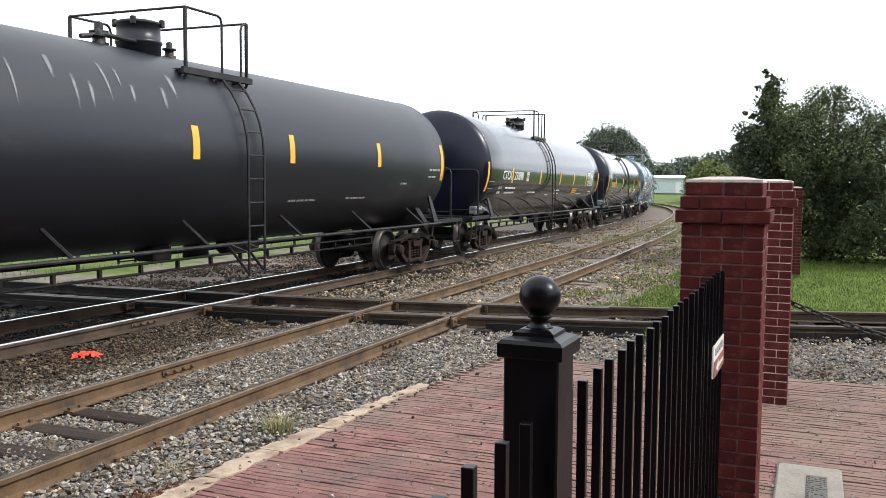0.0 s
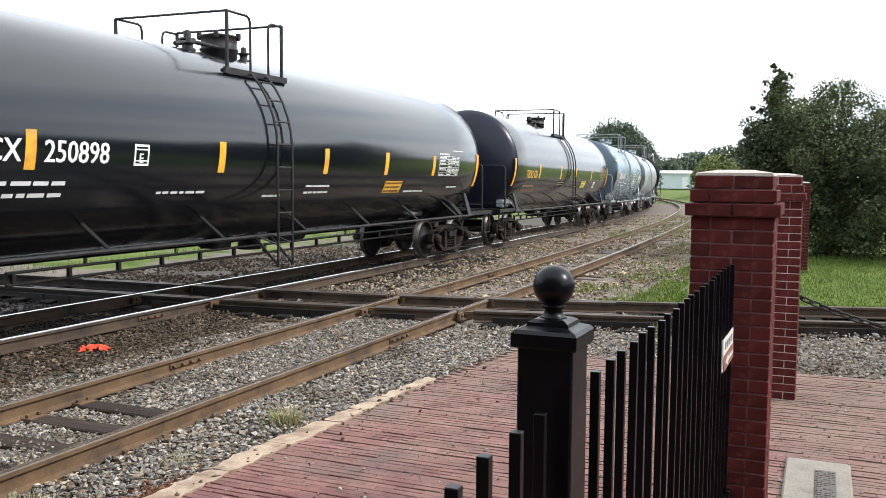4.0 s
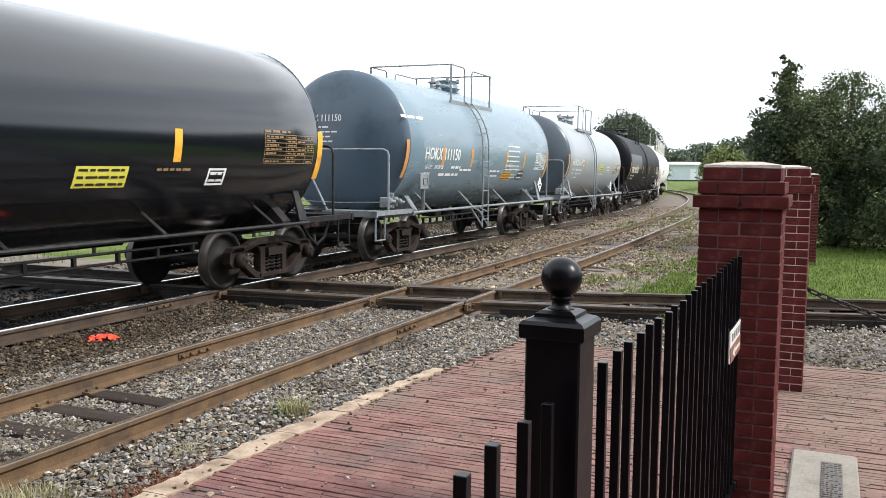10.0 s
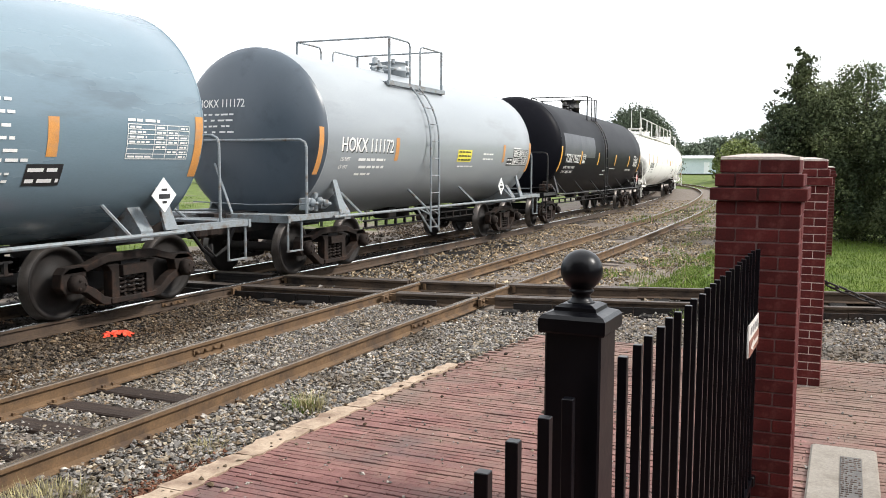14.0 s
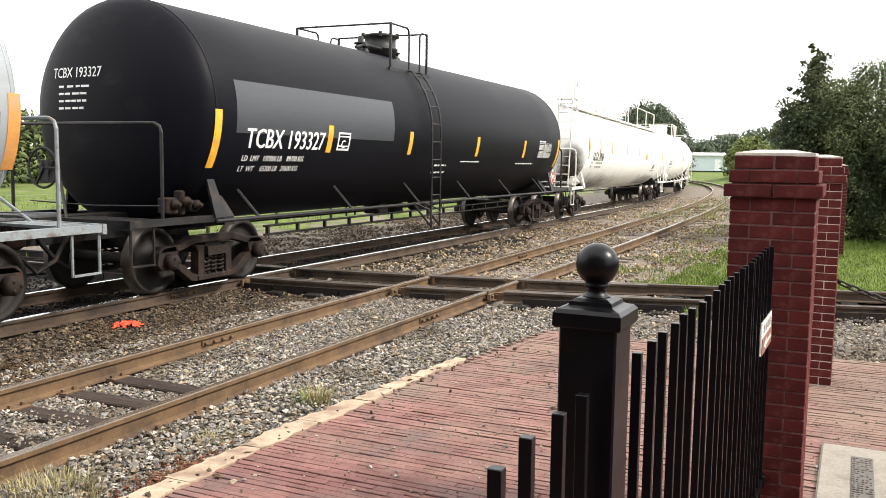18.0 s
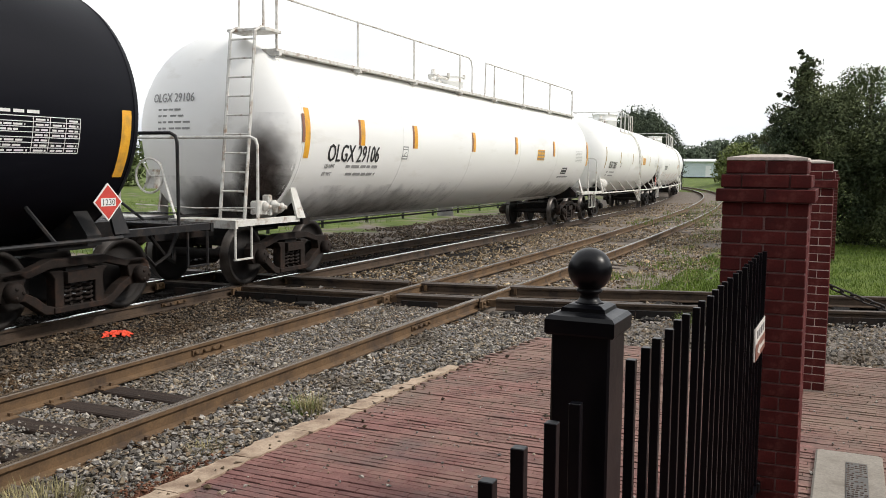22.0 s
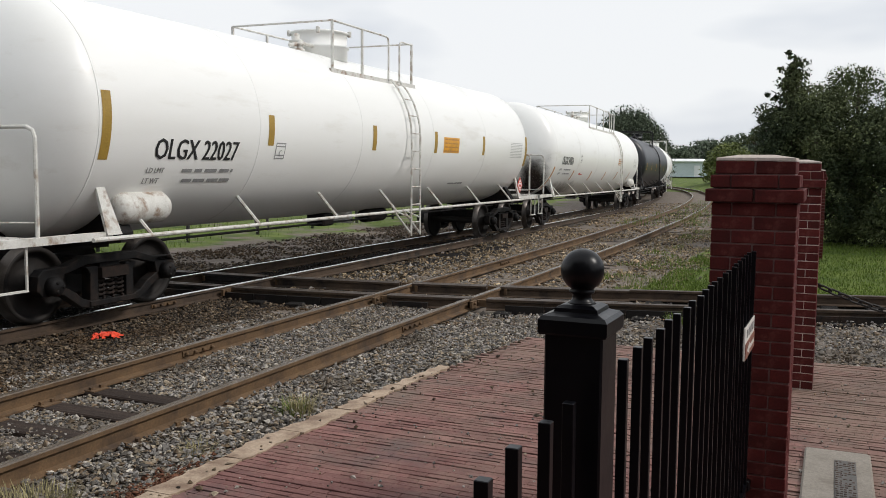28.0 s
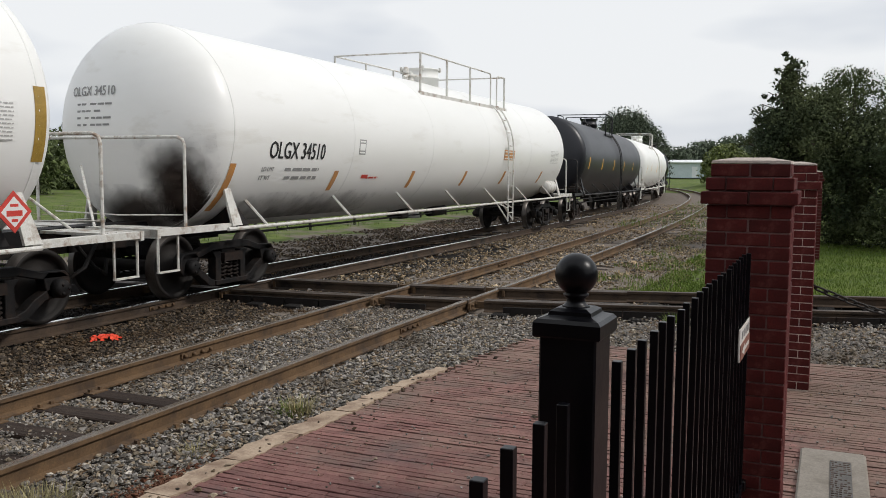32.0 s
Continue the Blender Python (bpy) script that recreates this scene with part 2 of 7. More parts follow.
M["stone"] = material("ballast_stone", (0.165, 0.15, 0.13), (0.35, 0.325, 0.295), 9.0, 0.9, bump=0.3, island=0.5, coords="World", spec=0.3, stain=(0.095, 0.075, 0.055), stain_scale=0.9, stain_amount=0.45, mixed=((0.0, (0.35, 0.34, 0.33)), (0.16, (0.62, 0.64, 0.68)), (0.34, (0.95, 0.96, 1.0)), (0.52, (1.05, 0.95, 0.78)), (0.70, (1.2, 1.2, 1.19)), (0.86, (0.75, 0.60, 0.45)), (0.95, (1.65, 1.65, 1.6))))
M["stone_tan"] = material("sandy_gravel", (0.17, 0.135, 0.095), (0.36, 0.295, 0.215), 4.0, 0.95, bump=0.3, island=0.55, coords="World", spec=0.2, mixed=((0.0, (0.40, 0.37, 0.33)), (0.22, (0.75, 0.72, 0.68)), (0.50, (1.05, 0.97, 0.85)), (0.78, (1.35, 1.28, 1.12)), (0.93, (1.8, 1.75, 1.6))))
M["stone_brown"] = material("dirty_ballast", (0.058, 0.046, 0.034), (0.155, 0.124, 0.094), 5.0, 0.9, bump=0.3, island=0.5, coords="World", spec=0.25, stain=(0.075, 0.045, 0.022), stain_scale=0.6, stain_amount=0.5, mixed=((0.0, (0.35, 0.34, 0.33)), (0.16, (0.62, 0.64, 0.68)), (0.34, (0.95, 0.96, 1.0)), (0.52, (1.05, 0.95, 0.78)), (0.70, (1.35, 1.33, 1.28)), (0.86, (0.75, 0.60, 0.45)), (0.93, (1.9, 1.85, 1.72))))
M["stone_red"] = material("red_brick_rubble", (0.070, 0.028, 0.016), (0.185, 0.088, 0.055), 6.0, 0.95, bump=0.3, island=0.5, coords="World", spec=0.2)
# oil, with the shade under the train also put into the black
M["stone_black"] = material("oily_shaded_ballast", (0.004, 0.0035, 0.003), (0.016, 0.013, 0.012), 7.0, 0.7, bump=0.3, spec=0.2, island=0.7, coords="World")
M["tie_oily"] = material("oily_shaded_sleeper", (0.006, 0.0055, 0.005), (0.020, 0.017, 0.015), 5.0, 0.8, bump=0.6, fine=40, per_object=0.4, stretch=(0.4, 6, 3), spec=0.2)
M["unseen_wall"] = material("dark_unseen_brick", (0.055, 0.048, 0.048), (0.085, 0.072, 0.07), 2.0, 0.9, bump=0.3, coords="World")
M["brick_red"] = material("red_pier_brick", (0.060, 0.0082, 0.0076), (0.106, 0.0160, 0.0138), 9.0, 0.75, bump=0.25, fine=90, per_object=0.5, spec=0.25, stain=(0.165, 0.060, 0.048), stain_scale=4, stain_amount=0.18)
M["mortar"] = material("dark_pink_mortar", (0.105, 0.062, 0.058), (0.205, 0.135, 0.125), 12.0, 0.9, bump=0.4, coords="World", spec=0.3)
M["mortar_light"] = material("pale_mortar", (0.46, 0.38, 0.33), (0.66, 0.58, 0.52), 12.0, 0.9, bump=0.4, coords="World", spec=0.3)
M["cap"] = material("pale_mortar_cap", (0.38, 0.32, 0.28), (0.54, 0.47, 0.42), 8.0, 0.9, bump=0.4, coords="World")
M["paver"] = material("worn_paving_brick", (0.130, 0.055, 0.050), (0.248, 0.125, 0.110), 4.0, 0.85, bump=0.5, fine=70, island=0.22, per_object=0.24, coords="World", stain=(0.125, 0.078, 0.074), stain_scale=1.6, stain_amount=0.5, spec=0.3)


def sand_over(m, sand, most_sand=0.82):
    """Blown sand that lies thicker towards the crossing and inside the fence."""
    n, l = m.node_tree.nodes, m.node_tree.links
    b = n["Principled BSDF"]
    old = b.inputs["Base Color"].links[0].from_socket
    geo, sep = n.new("ShaderNodeNewGeometry"), n.new("ShaderNodeSeparateXYZ")
    l.new(geo.outputs["Position"], sep.inputs[0])
    total = None
    for axis, lo, hi, most in (("X", -1.6, 0.0, 0.07), ("Y", 4.4, 8.0, 0.21)):
        mr = n.new("ShaderNodeMapRange")
        mr.inputs["From Min"].default_value, mr.inputs["From Max"].default_value, mr.inputs["To Max"].default_value = lo, hi, most
        l.new(sep.outputs[axis], mr.inputs["Value"])
        total = (total or []) + [mr.outputs["Result"]]
    for sc, weight in ((1.3, 0.75), (14.0, 0.35)):
        nn, mu = n.new("ShaderNodeTexNoise"), n.new("ShaderNodeMath")
        nn.inputs["Scale"].default_value, nn.inputs["Detail"].default_value, nn.inputs["Roughness"].default_value = sc, 8, 0.65
        l.new(geo.outputs["Position"], nn.inputs["Vector"])
        mu.operation, mu.inputs[1].default_value = "MULTIPLY", weight
        l.new(nn.outputs["Fac"], mu.inputs[0])
        total.append(mu.outputs[0])
    acc = total[0]
    for t in total[1:]:
        ad = n.new("ShaderNodeMath")
        ad.operation = "ADD"
        l.new(acc, ad.inputs[0])
        l.new(t, ad.inputs[1])
        acc = ad.outputs[0]
    mr = n.new("ShaderNodeMapRange")
    mr.inputs["From Min"].default_value, mr.inputs["From Max"].default_value, mr.inputs["To Max"].default_value = 0.53, 0.92, most_sand
    l.new(acc, mr.inputs["Value"])
    mx = n.new("ShaderNodeMix")
    mx.data_type = "RGBA"
    l.new(mr.outputs["Result"], mx.inputs[0])
    l.new(old, mx.inputs[6])
    mx.inputs[7].default_value = (*sand, 1)
    l.new(mx.outputs[2], b.inputs["Base Color"])


sand_over(M["paver"], (0.215, 0.164, 0.124), 0.78)
M["joint"] = material("sandy_paving_joint", (0.018, 0.013, 0.012), (0.065, 0.045, 0.038), 6.0, 0.95, bump=0.4, coords="World", spec=0.2)
sand_over(M["joint"], (0.19, 0.145, 0.118), 0.68)
M["kerb"] = material("tan_broken_concrete", (0.30, 0.222, 0.155), (0.46, 0.355, 0.26), 5.0, 0.9, bump=0.5, coords="World", stain=(0.19, 0.125, 0.085), stain_scale=3.5, stain_amount=0.55)
M["pad"] = material("plaque_concrete", (0.20, 0.175, 0.145), (0.30, 0.27, 0.23), 6.0, 0.9, bump=0.4, coords="World", stain=(0.15, 0.125, 0.10), stain_scale=3)
M["plaque"] = material("grey_plaque_metal", (0.075, 0.07, 0.065), (0.15, 0.14, 0.13), 9.0, 0.7, bump=0.2, metal=0.2, coords="World")
M["iron"] = material("black_fence_enamel", (0.0014, 0.0015, 0.0025), (0.003, 0.0032, 0.005), 8.0, 0.34, bump=0.05, spec=0.25, stain=(0.006, 0.005, 0.005), stain_scale=5, stain_amount=0.3)
M["plate"] = material("worn_sign_plate", (0.62, 0.60, 0.56), (0.72, 0.70, 0.66), 7.0, 0.5, bump=0.02)
M["sign_brown"] = material("brown_print", (0.20, 0.085, 0.06), (0.30, 0.14, 0.10), 9.0, 0.6, bump=0.0)
M["chain"] = material("dark_chain_steel", (0.02, 0.02, 0.02), (0.06, 0.055, 0.05), 20.0, 0.6, metal=0.5)
M["litter"] = material("orange_cloth", (0.55, 0.035, 0.012), (0.85, 0.08, 0.025), 14.0, 0.6, bump=0.3)
M["bark"] = material("grey_brown_bark", (0.05, 0.04, 0.03), (0.12, 0.095, 0.075), 8.0, 0.95, bump=0.7, stretch=(3, 3, 0.6))
# its coarse light and dark patches paint in shading between foliage clumps
M["leaf_dark"] = material("dark_green_leaves", (0.030, 0.043, 0.024), (0.098, 0.115, 0.052), 0.9, 0.8, bump=0, spread=0.3, island=0.5, coords="World", spec=0.1)
M["leaf_mid"] = material("green_leaves", (0.048, 0.070, 0.026), (0.115, 0.142, 0.052), 1.5, 0.7, bump=0, island=0.6, coords="World", spec=0.2)
M["leaf_yellow"] = material("yellow_green_leaves", (0.08, 0.11, 0.02), (0.16, 0.19, 0.045), 1.5, 0.6, bump=0, island=0.5, coords="World")
# distance haze is put into these two paler, greyer leaf colours
M["leaf_hazy"] = material("haze_greyed_leaves", (0.045, 0.062, 0.04), (0.10, 0.125, 0.08), 1.0, 0.7, bump=0, island=0.5, coords="World", spec=0.2)
M["leaf_far"] = material("far_hazed_leaves", (0.06, 0.085, 0.055), (0.11, 0.14, 0.085), 1.0, 0.7, bump=0, island=0.5, coords="World")
M["blade"] = material("grass_blades", (0.058, 0.105, 0.014), (0.17, 0.235, 0.042), 3.0, 0.7, bump=0, island=0.4, coords="World", spec=0.2)
M["blade_dry"] = material("dry_grass_blades", (0.20, 0.18, 0.08), (0.34, 0.30, 0.16), 3.0, 0.8, bump=0, island=0.6, coords="World")
M["shed_wall"] = material("pale_blue_metal_siding", (0.50, 0.58, 0.60), (0.60, 0.67, 0.69), 0.4, 0.6, bump=0.05, fine=8, coords="World")
M["shed_roof"] = material("white_metal_roof", (0.72, 0.74, 0.75), (0.82, 0.83, 0.84), 0.4, 0.5, bump=0.05, coords="World")
M["wood_pole"] = material("fence_steel_rail", (0.03, 0.03, 0.032), (0.06, 0.06, 0.06), 4, 0.7)


def ground_material():
    """Grey gravel along the tracks, brown earth, and grass whose edges wander."""
    m = material("ground_earth", (0.10, 0.080, 0.062), (0.24, 0.205, 0.175), 3.0, 0.95, bump=0.5, fine=45, coords="World", bump_dist=0.02)
    n, l = m.node_tree.nodes, m.node_tree.links
    b = n["Principled BSDF"]
    old = b.inputs["Base Color"].links[0].from_socket
    geo = n.new("ShaderNodeNewGeometry")
    sep = n.new("ShaderNodeSeparateXYZ")
    l.new(geo.outputs["Position"], sep.inputs[0])
    at = n.new("ShaderNodeAttribute")
    at.attribute_name = "grass"
    nn = n.new("ShaderNodeTexNoise")
    nn.inputs["Scale"].default_value, nn.inputs["Detail"].default_value = 0.7, 6
    l.new(geo.outputs["Position"], nn.inputs["Vector"])
    add = n.new("ShaderNodeMath")
    add.operation = "ADD"
    l.new(at.outputs["Fac"], add.inputs[0])
    l.new(nn.outputs["Fac"], add.inputs[1])
    r = n.new("ShaderNodeValToRGB")
    r.color_ramp.elements[0].position, r.color_ramp.elements[1].position = 0.88, 1.0
    l.new(add.outputs[0], r.inputs["Fac"])
    gn = n.new("ShaderNodeTexNoise")
    gn.inputs["Scale"].default_value, gn.inputs["Detail"].default_value = 1.3, 8
    l.new(geo.outputs["Position"], gn.inputs["Vector"])
    gr = n.new("ShaderNodeValToRGB")
    gr.color_ramp.elements[0].position, gr.color_ramp.elements[0].color = 0.3, (0.050, 0.082, 0.015, 1)
    gr.color_ramp.elements[1].position, gr.color_ramp.elements[1].color = 0.7, (0.145, 0.185, 0.042, 1)
    l.new(gn.outputs["Fac"], gr.inputs["Fac"])
    mx = n.new("ShaderNodeMix")
    mx.data_type = "RGBA"
    l.new(r.outputs["Color"], mx.inputs[0])
    l.new(old, mx.inputs[6])
    l.new(gr.outputs["Color"], mx.inputs[7])
    # blackens the ground for oil and for shade under the train
    oil_shade = n.new("ShaderNodeAttribute")
    oil_shade.attribute_name = "oil_shade"
    oadd = n.new("ShaderNodeMath")
    oadd.operation = "ADD"
    l.new(oil_shade.outputs["Fac"], oadd.inputs[0])
    l.new(nn.outputs["Fac"], oadd.inputs[1])
    orr = n.new("ShaderNodeValToRGB")
    orr.color_ramp.elements[0].position, orr.color_ramp.elements[1].position = 0.85, 1.0
    l.new(oadd.outputs[0], orr.inputs["Fac"])
    om = n.new("ShaderNodeMix")
    om.data_type = "RGBA"
    l.new(orr.outputs["Color"], om.inputs[0])
    l.new(mx.outputs[2], om.inputs[6])
    om.inputs[7].default_value = (0.012, 0.010, 0.009, 1)
    l.new(om.outputs[2], b.inputs["Base Color"])
    b.inputs["Specular IOR Level"].default_value = 0.2
    return m


M["ground"] = ground_material()


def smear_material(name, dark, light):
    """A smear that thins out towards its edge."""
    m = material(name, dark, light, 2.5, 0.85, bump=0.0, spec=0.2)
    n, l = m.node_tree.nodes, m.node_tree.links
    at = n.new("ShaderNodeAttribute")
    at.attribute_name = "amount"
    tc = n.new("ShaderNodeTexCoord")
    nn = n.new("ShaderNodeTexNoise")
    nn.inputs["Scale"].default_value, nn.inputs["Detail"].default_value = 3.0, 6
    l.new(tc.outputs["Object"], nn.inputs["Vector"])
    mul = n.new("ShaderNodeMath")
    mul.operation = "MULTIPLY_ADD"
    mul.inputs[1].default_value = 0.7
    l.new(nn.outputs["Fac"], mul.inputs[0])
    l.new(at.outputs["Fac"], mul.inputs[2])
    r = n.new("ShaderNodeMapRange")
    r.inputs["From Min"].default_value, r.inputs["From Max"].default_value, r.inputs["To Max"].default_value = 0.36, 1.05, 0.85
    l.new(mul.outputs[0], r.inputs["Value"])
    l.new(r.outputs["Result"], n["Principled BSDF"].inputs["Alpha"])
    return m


M["soot"] = smear_material("soot_smear", (0.015, 0.011, 0.010), (0.07, 0.05, 0.04))
M["drip"] = smear_material("pale_drip_smear", (0.16, 0.17, 0.18), (0.30, 0.31, 0.32))


# ---- mesh helpers ----
def box(bm, cx, cy, cz, sx, sy, sz, rot=None):
    m = Matrix.Translation((cx, cy, cz)) @ (rot.to_4x4() if rot else Matrix.Identity(4))
    v = [bm.verts.new(m @ Vector((x * sx / 2, y * sy / 2, z * sz / 2))) for x in (-1, 1) for y in (-1, 1) for z in (-1, 1)]
    for f in ((0, 1, 3, 2), (4, 6, 7, 5), (0, 4, 5, 1), (2, 3, 7, 6), (0, 2, 6, 4), (1, 5, 7, 3)):
        bm.faces.new([v[i] for i in f])


def bevel_box(bm, cx, cy, cz, sx, sy, sz, b=0.01):
    """A box whose edges are cut off at b."""
    rings = []
    for z, ins in ((-sz / 2, b), (-sz / 2 + b, 0), (sz / 2 - b, 0), (sz / 2, b)):
        hx, hy, c = sx / 2 - ins, sy / 2 - ins, b
        pts = [(-hx + c, -hy), (hx - c, -hy), (hx, -hy + c), (hx, hy - c), (hx - c, hy), (-hx + c, hy), (-hx, hy - c), (-hx, -hy + c)]
        rings.append([bm.verts.new((cx + x, cy + y, cz + z)) for x, y in pts])
    for a, c in zip(rings, rings[1:]):
        for i in range(8):
            bm.faces.new((a[i], a[(i + 1) % 8], c[(i + 1) % 8], c[i]))
    bm.faces.new(rings[0][::-1])
    bm.faces.new(rings[-1])


def tube(bm, pts, r, n=8, closed=False):
    """A round bar along the points."""
    pts = [Vector(p) for p in pts]
    rings, up = [], None
    for i, p in enumerate(pts):
        a = pts[i - 1] if i or closed else p
        c = pts[(i + 1) % len(pts)] if i + 1 < len(pts) or closed else p
        d = (c - a).normalized()
        if up is None:
            up = d.orthogonal().normalized()
        side = d.cross(up)
        side = side.normalized() if side.length > 1e-6 else d.orthogonal().normalized()
        up = side.cross(d).normalized()
        rings.append([bm.verts.new(p + r * (math.cos(k * math.tau / n) * up + math.sin(k * math.tau / n) * side)) for k in range(n)])
    pairs = list(zip(rings, rings[1:])) + ([(rings[-1], rings[0])] if closed else [])
    for a, c in pairs:
        for k in range(n):
            bm.faces.new((a[k], a[(k + 1) % n], c[(k + 1) % n], c[k]))
    if not closed:
        bm.faces.new(rings[0][::-1])
        bm.faces.new(rings[-1])


def lathe(bm, profile, n=24, m=None, smooth=True):
    """Turns a profile of (radius, height) about z; m places it."""
    m = m or Matrix.Identity(4)
    rings = []
    for r, h in profile:
        if r < 1e-5:
            rings.append([bm.verts.new(m @ Vector((0, 0, h)))])
        else:
            rings.append([bm.verts.new(m @ Vector((r * math.cos(k * math.tau / n), r * math.sin(k * math.tau / n), h))) for k in range(n)])
    made = []
    for a, c in zip(rings, rings[1:]):
        for k in range(n):
            q = [a[k % len(a)], a[(k + 1) % len(a)], c[(k + 1) % len(c)], c[k % len(c)]]
            q = [v for i, v in enumerate(q) if v not in q[:i]]
            if len(q) > 2:
                made.append(bm.faces.new(q))
    for ring, rev in ((rings[0], True), (rings[-1], False)):
        if len(ring) > 2:
            made.append(bm.faces.new(ring[::-1] if rev else ring))
            made[-1].smooth = False
    for f in made:
        if len(f.verts) <= 4:
            f.smooth = smooth
    return made


def finish(bm, name, mats, fix=True):
    if fix:
        bmesh.ops.recalc_face_normals(bm, faces=bm.faces)
    me = bpy.data.meshes.new(name)
    bm.to_mesh(me)
    bm.free()
    for x in (mats if isinstance(mats, (list, tuple)) else [mats]):
        me.materials.append(x)
    return me


def part(name, bm, mats, parent, label="", at=None, fix=True):
    """One mesh object under a thing or a part."""
    ob = new(name, finish(bm, name, mats, fix) if isinstance(bm, bmesh.types.BMesh) else bm)
    ob.parent = parent
    if at is not None:
        ob.matrix_basis = at
    if label:
        ob["label"] = label
    return ob


def thing(name, label, category, group="", kind="", at=None):
    ob = new(name)
    ob.empty_display_size = 0.2
    if at is not None:
        ob.matrix_basis = at
    return tagged(ob, label, category, group, kind)


def mesh_thing(name, bm, mats, label, category="", group="", kind="", at=None):
    ob = new(name, finish(bm, name, mats) if isinstance(bm, bmesh.types.BMesh) else bm)
    if at is not None:
        ob.matrix_basis = at
    return tagged(ob, label, category, group, kind)


def raw_mesh(name, verts, faces, mats, smooth=False):
    """A mesh straight from arrays; faces all have the same number of corners."""
    me = bpy.data.meshes.new(name)
    verts, faces = np.asarray(verts, dtype=np.float32), np.asarray(faces, dtype=np.int32)
    me.vertices.add(len(verts))
    me.vertices.foreach_set("co", verts.ravel())
    k = faces.shape[1]
    me.loops.add(faces.size)
    me.loops.foreach_set("vertex_index", faces.ravel())
    me.polygons.add(len(faces))
    me.polygons.foreach_set("loop_start", np.arange(0, faces.size, k, dtype=np.int32))
    me.polygons.foreach_set("loop_total", np.full(len(faces), k, dtype=np.int32))
    me.polygons.foreach_set("use_smooth", np.full(len(faces), smooth, dtype=bool))
    me.update(calc_edges=True)
    for x in (mats if isinstance(mats, (list, tuple)) else [mats]):
        me.materials.append(x)
    return me


# ---- the lie of the tracks ----
# s runs along the main track: straight at first, then a left-hand curve that tightens, on a gentle falling grade.
X_MAIN, X_SIDE = -9.44, -5.52
STEP = 0.25
BEND_S = (-60, 0, 8, 16, 24, 32, 40, 50, 60, 72, 85, 100, 112, 118)
BEND = (0, 0, 0.22, 1.95, 2.72, 2.71, 1.83, 1.37, 1.91, 3.74, 6.5, 9.4, 9.4, 0)      # thousandths per metre
FALL_S, FALL = (10, 20, 30, 40, 50, 65, 80), (0, -0.042, -0.106, -0.227, -0.364, -0.47, -0.56)
LINE = []
_x, _y, _h = X_MAIN, -60.0, 0.0
for _i in range(int(300 / STEP)):
    LINE.append((_x, _y, _h))
    _h += STEP * float(np.interp(-60 + (_i + 0.5) * STEP, BEND_S, BEND)) * 1e-3
    _x, _y = _x - math.sin(_h) * STEP, _y + math.cos(_h) * STEP
LINE_X, LINE_Y = np.array([p[0] for p in LINE]), np.array([p[1] for p in LINE])


def along(s, off=0.0):
    """Place and heading at s on the main track, off metres to its right."""
    k = min(max((s + 60) / STEP, 0), len(LINE) - 1.001)
    i, f = int(k), k - int(k)
    (x0, y0, h0), (x1, y1, h1) = LINE[i], LINE[i + 1]
    h = h0 + (h1 - h0) * f
    return x0 + (x1 - x0) * f + off * math.cos(h), y0 + (y1 - y0) * f + off * math.sin(h), h


def grade(s):
    """How far the railway has fallen at s."""
    return np.interp(s, FALL_S, FALL)


def fall_at(x, y):
    """How far the ground lies below its level by the crossing: all of it at the tracks, fading out to both sides."""
    d = x - np.interp(y, LINE_Y, LINE_X)
    return grade(y) * np.clip(np.where(d > 0, (11.0 - d) / 5.0, (16.0 + d) / 8.0), 0.0, 1.0)


def cross_y(x):
    """The crossing track's centre line: it swings a little as it comes over."""
    return 12.0 + 0.06 * (x + 8.5) + 0.018 * max(0.0, x + 9.5) ** 2 - 0.0004 * max(0.0, x + 9.5) ** 3


# ---- ground ----
def kerb_x(y):
    """The paving's ragged edge towards the tracks."""
    return -3.60 + 0.075 * max(0.0, y - 5.0) + 0.010 * max(0.0, y - 6.0) ** 2 * (1 if y > 6 else 0)


PAVE_END = 9.45


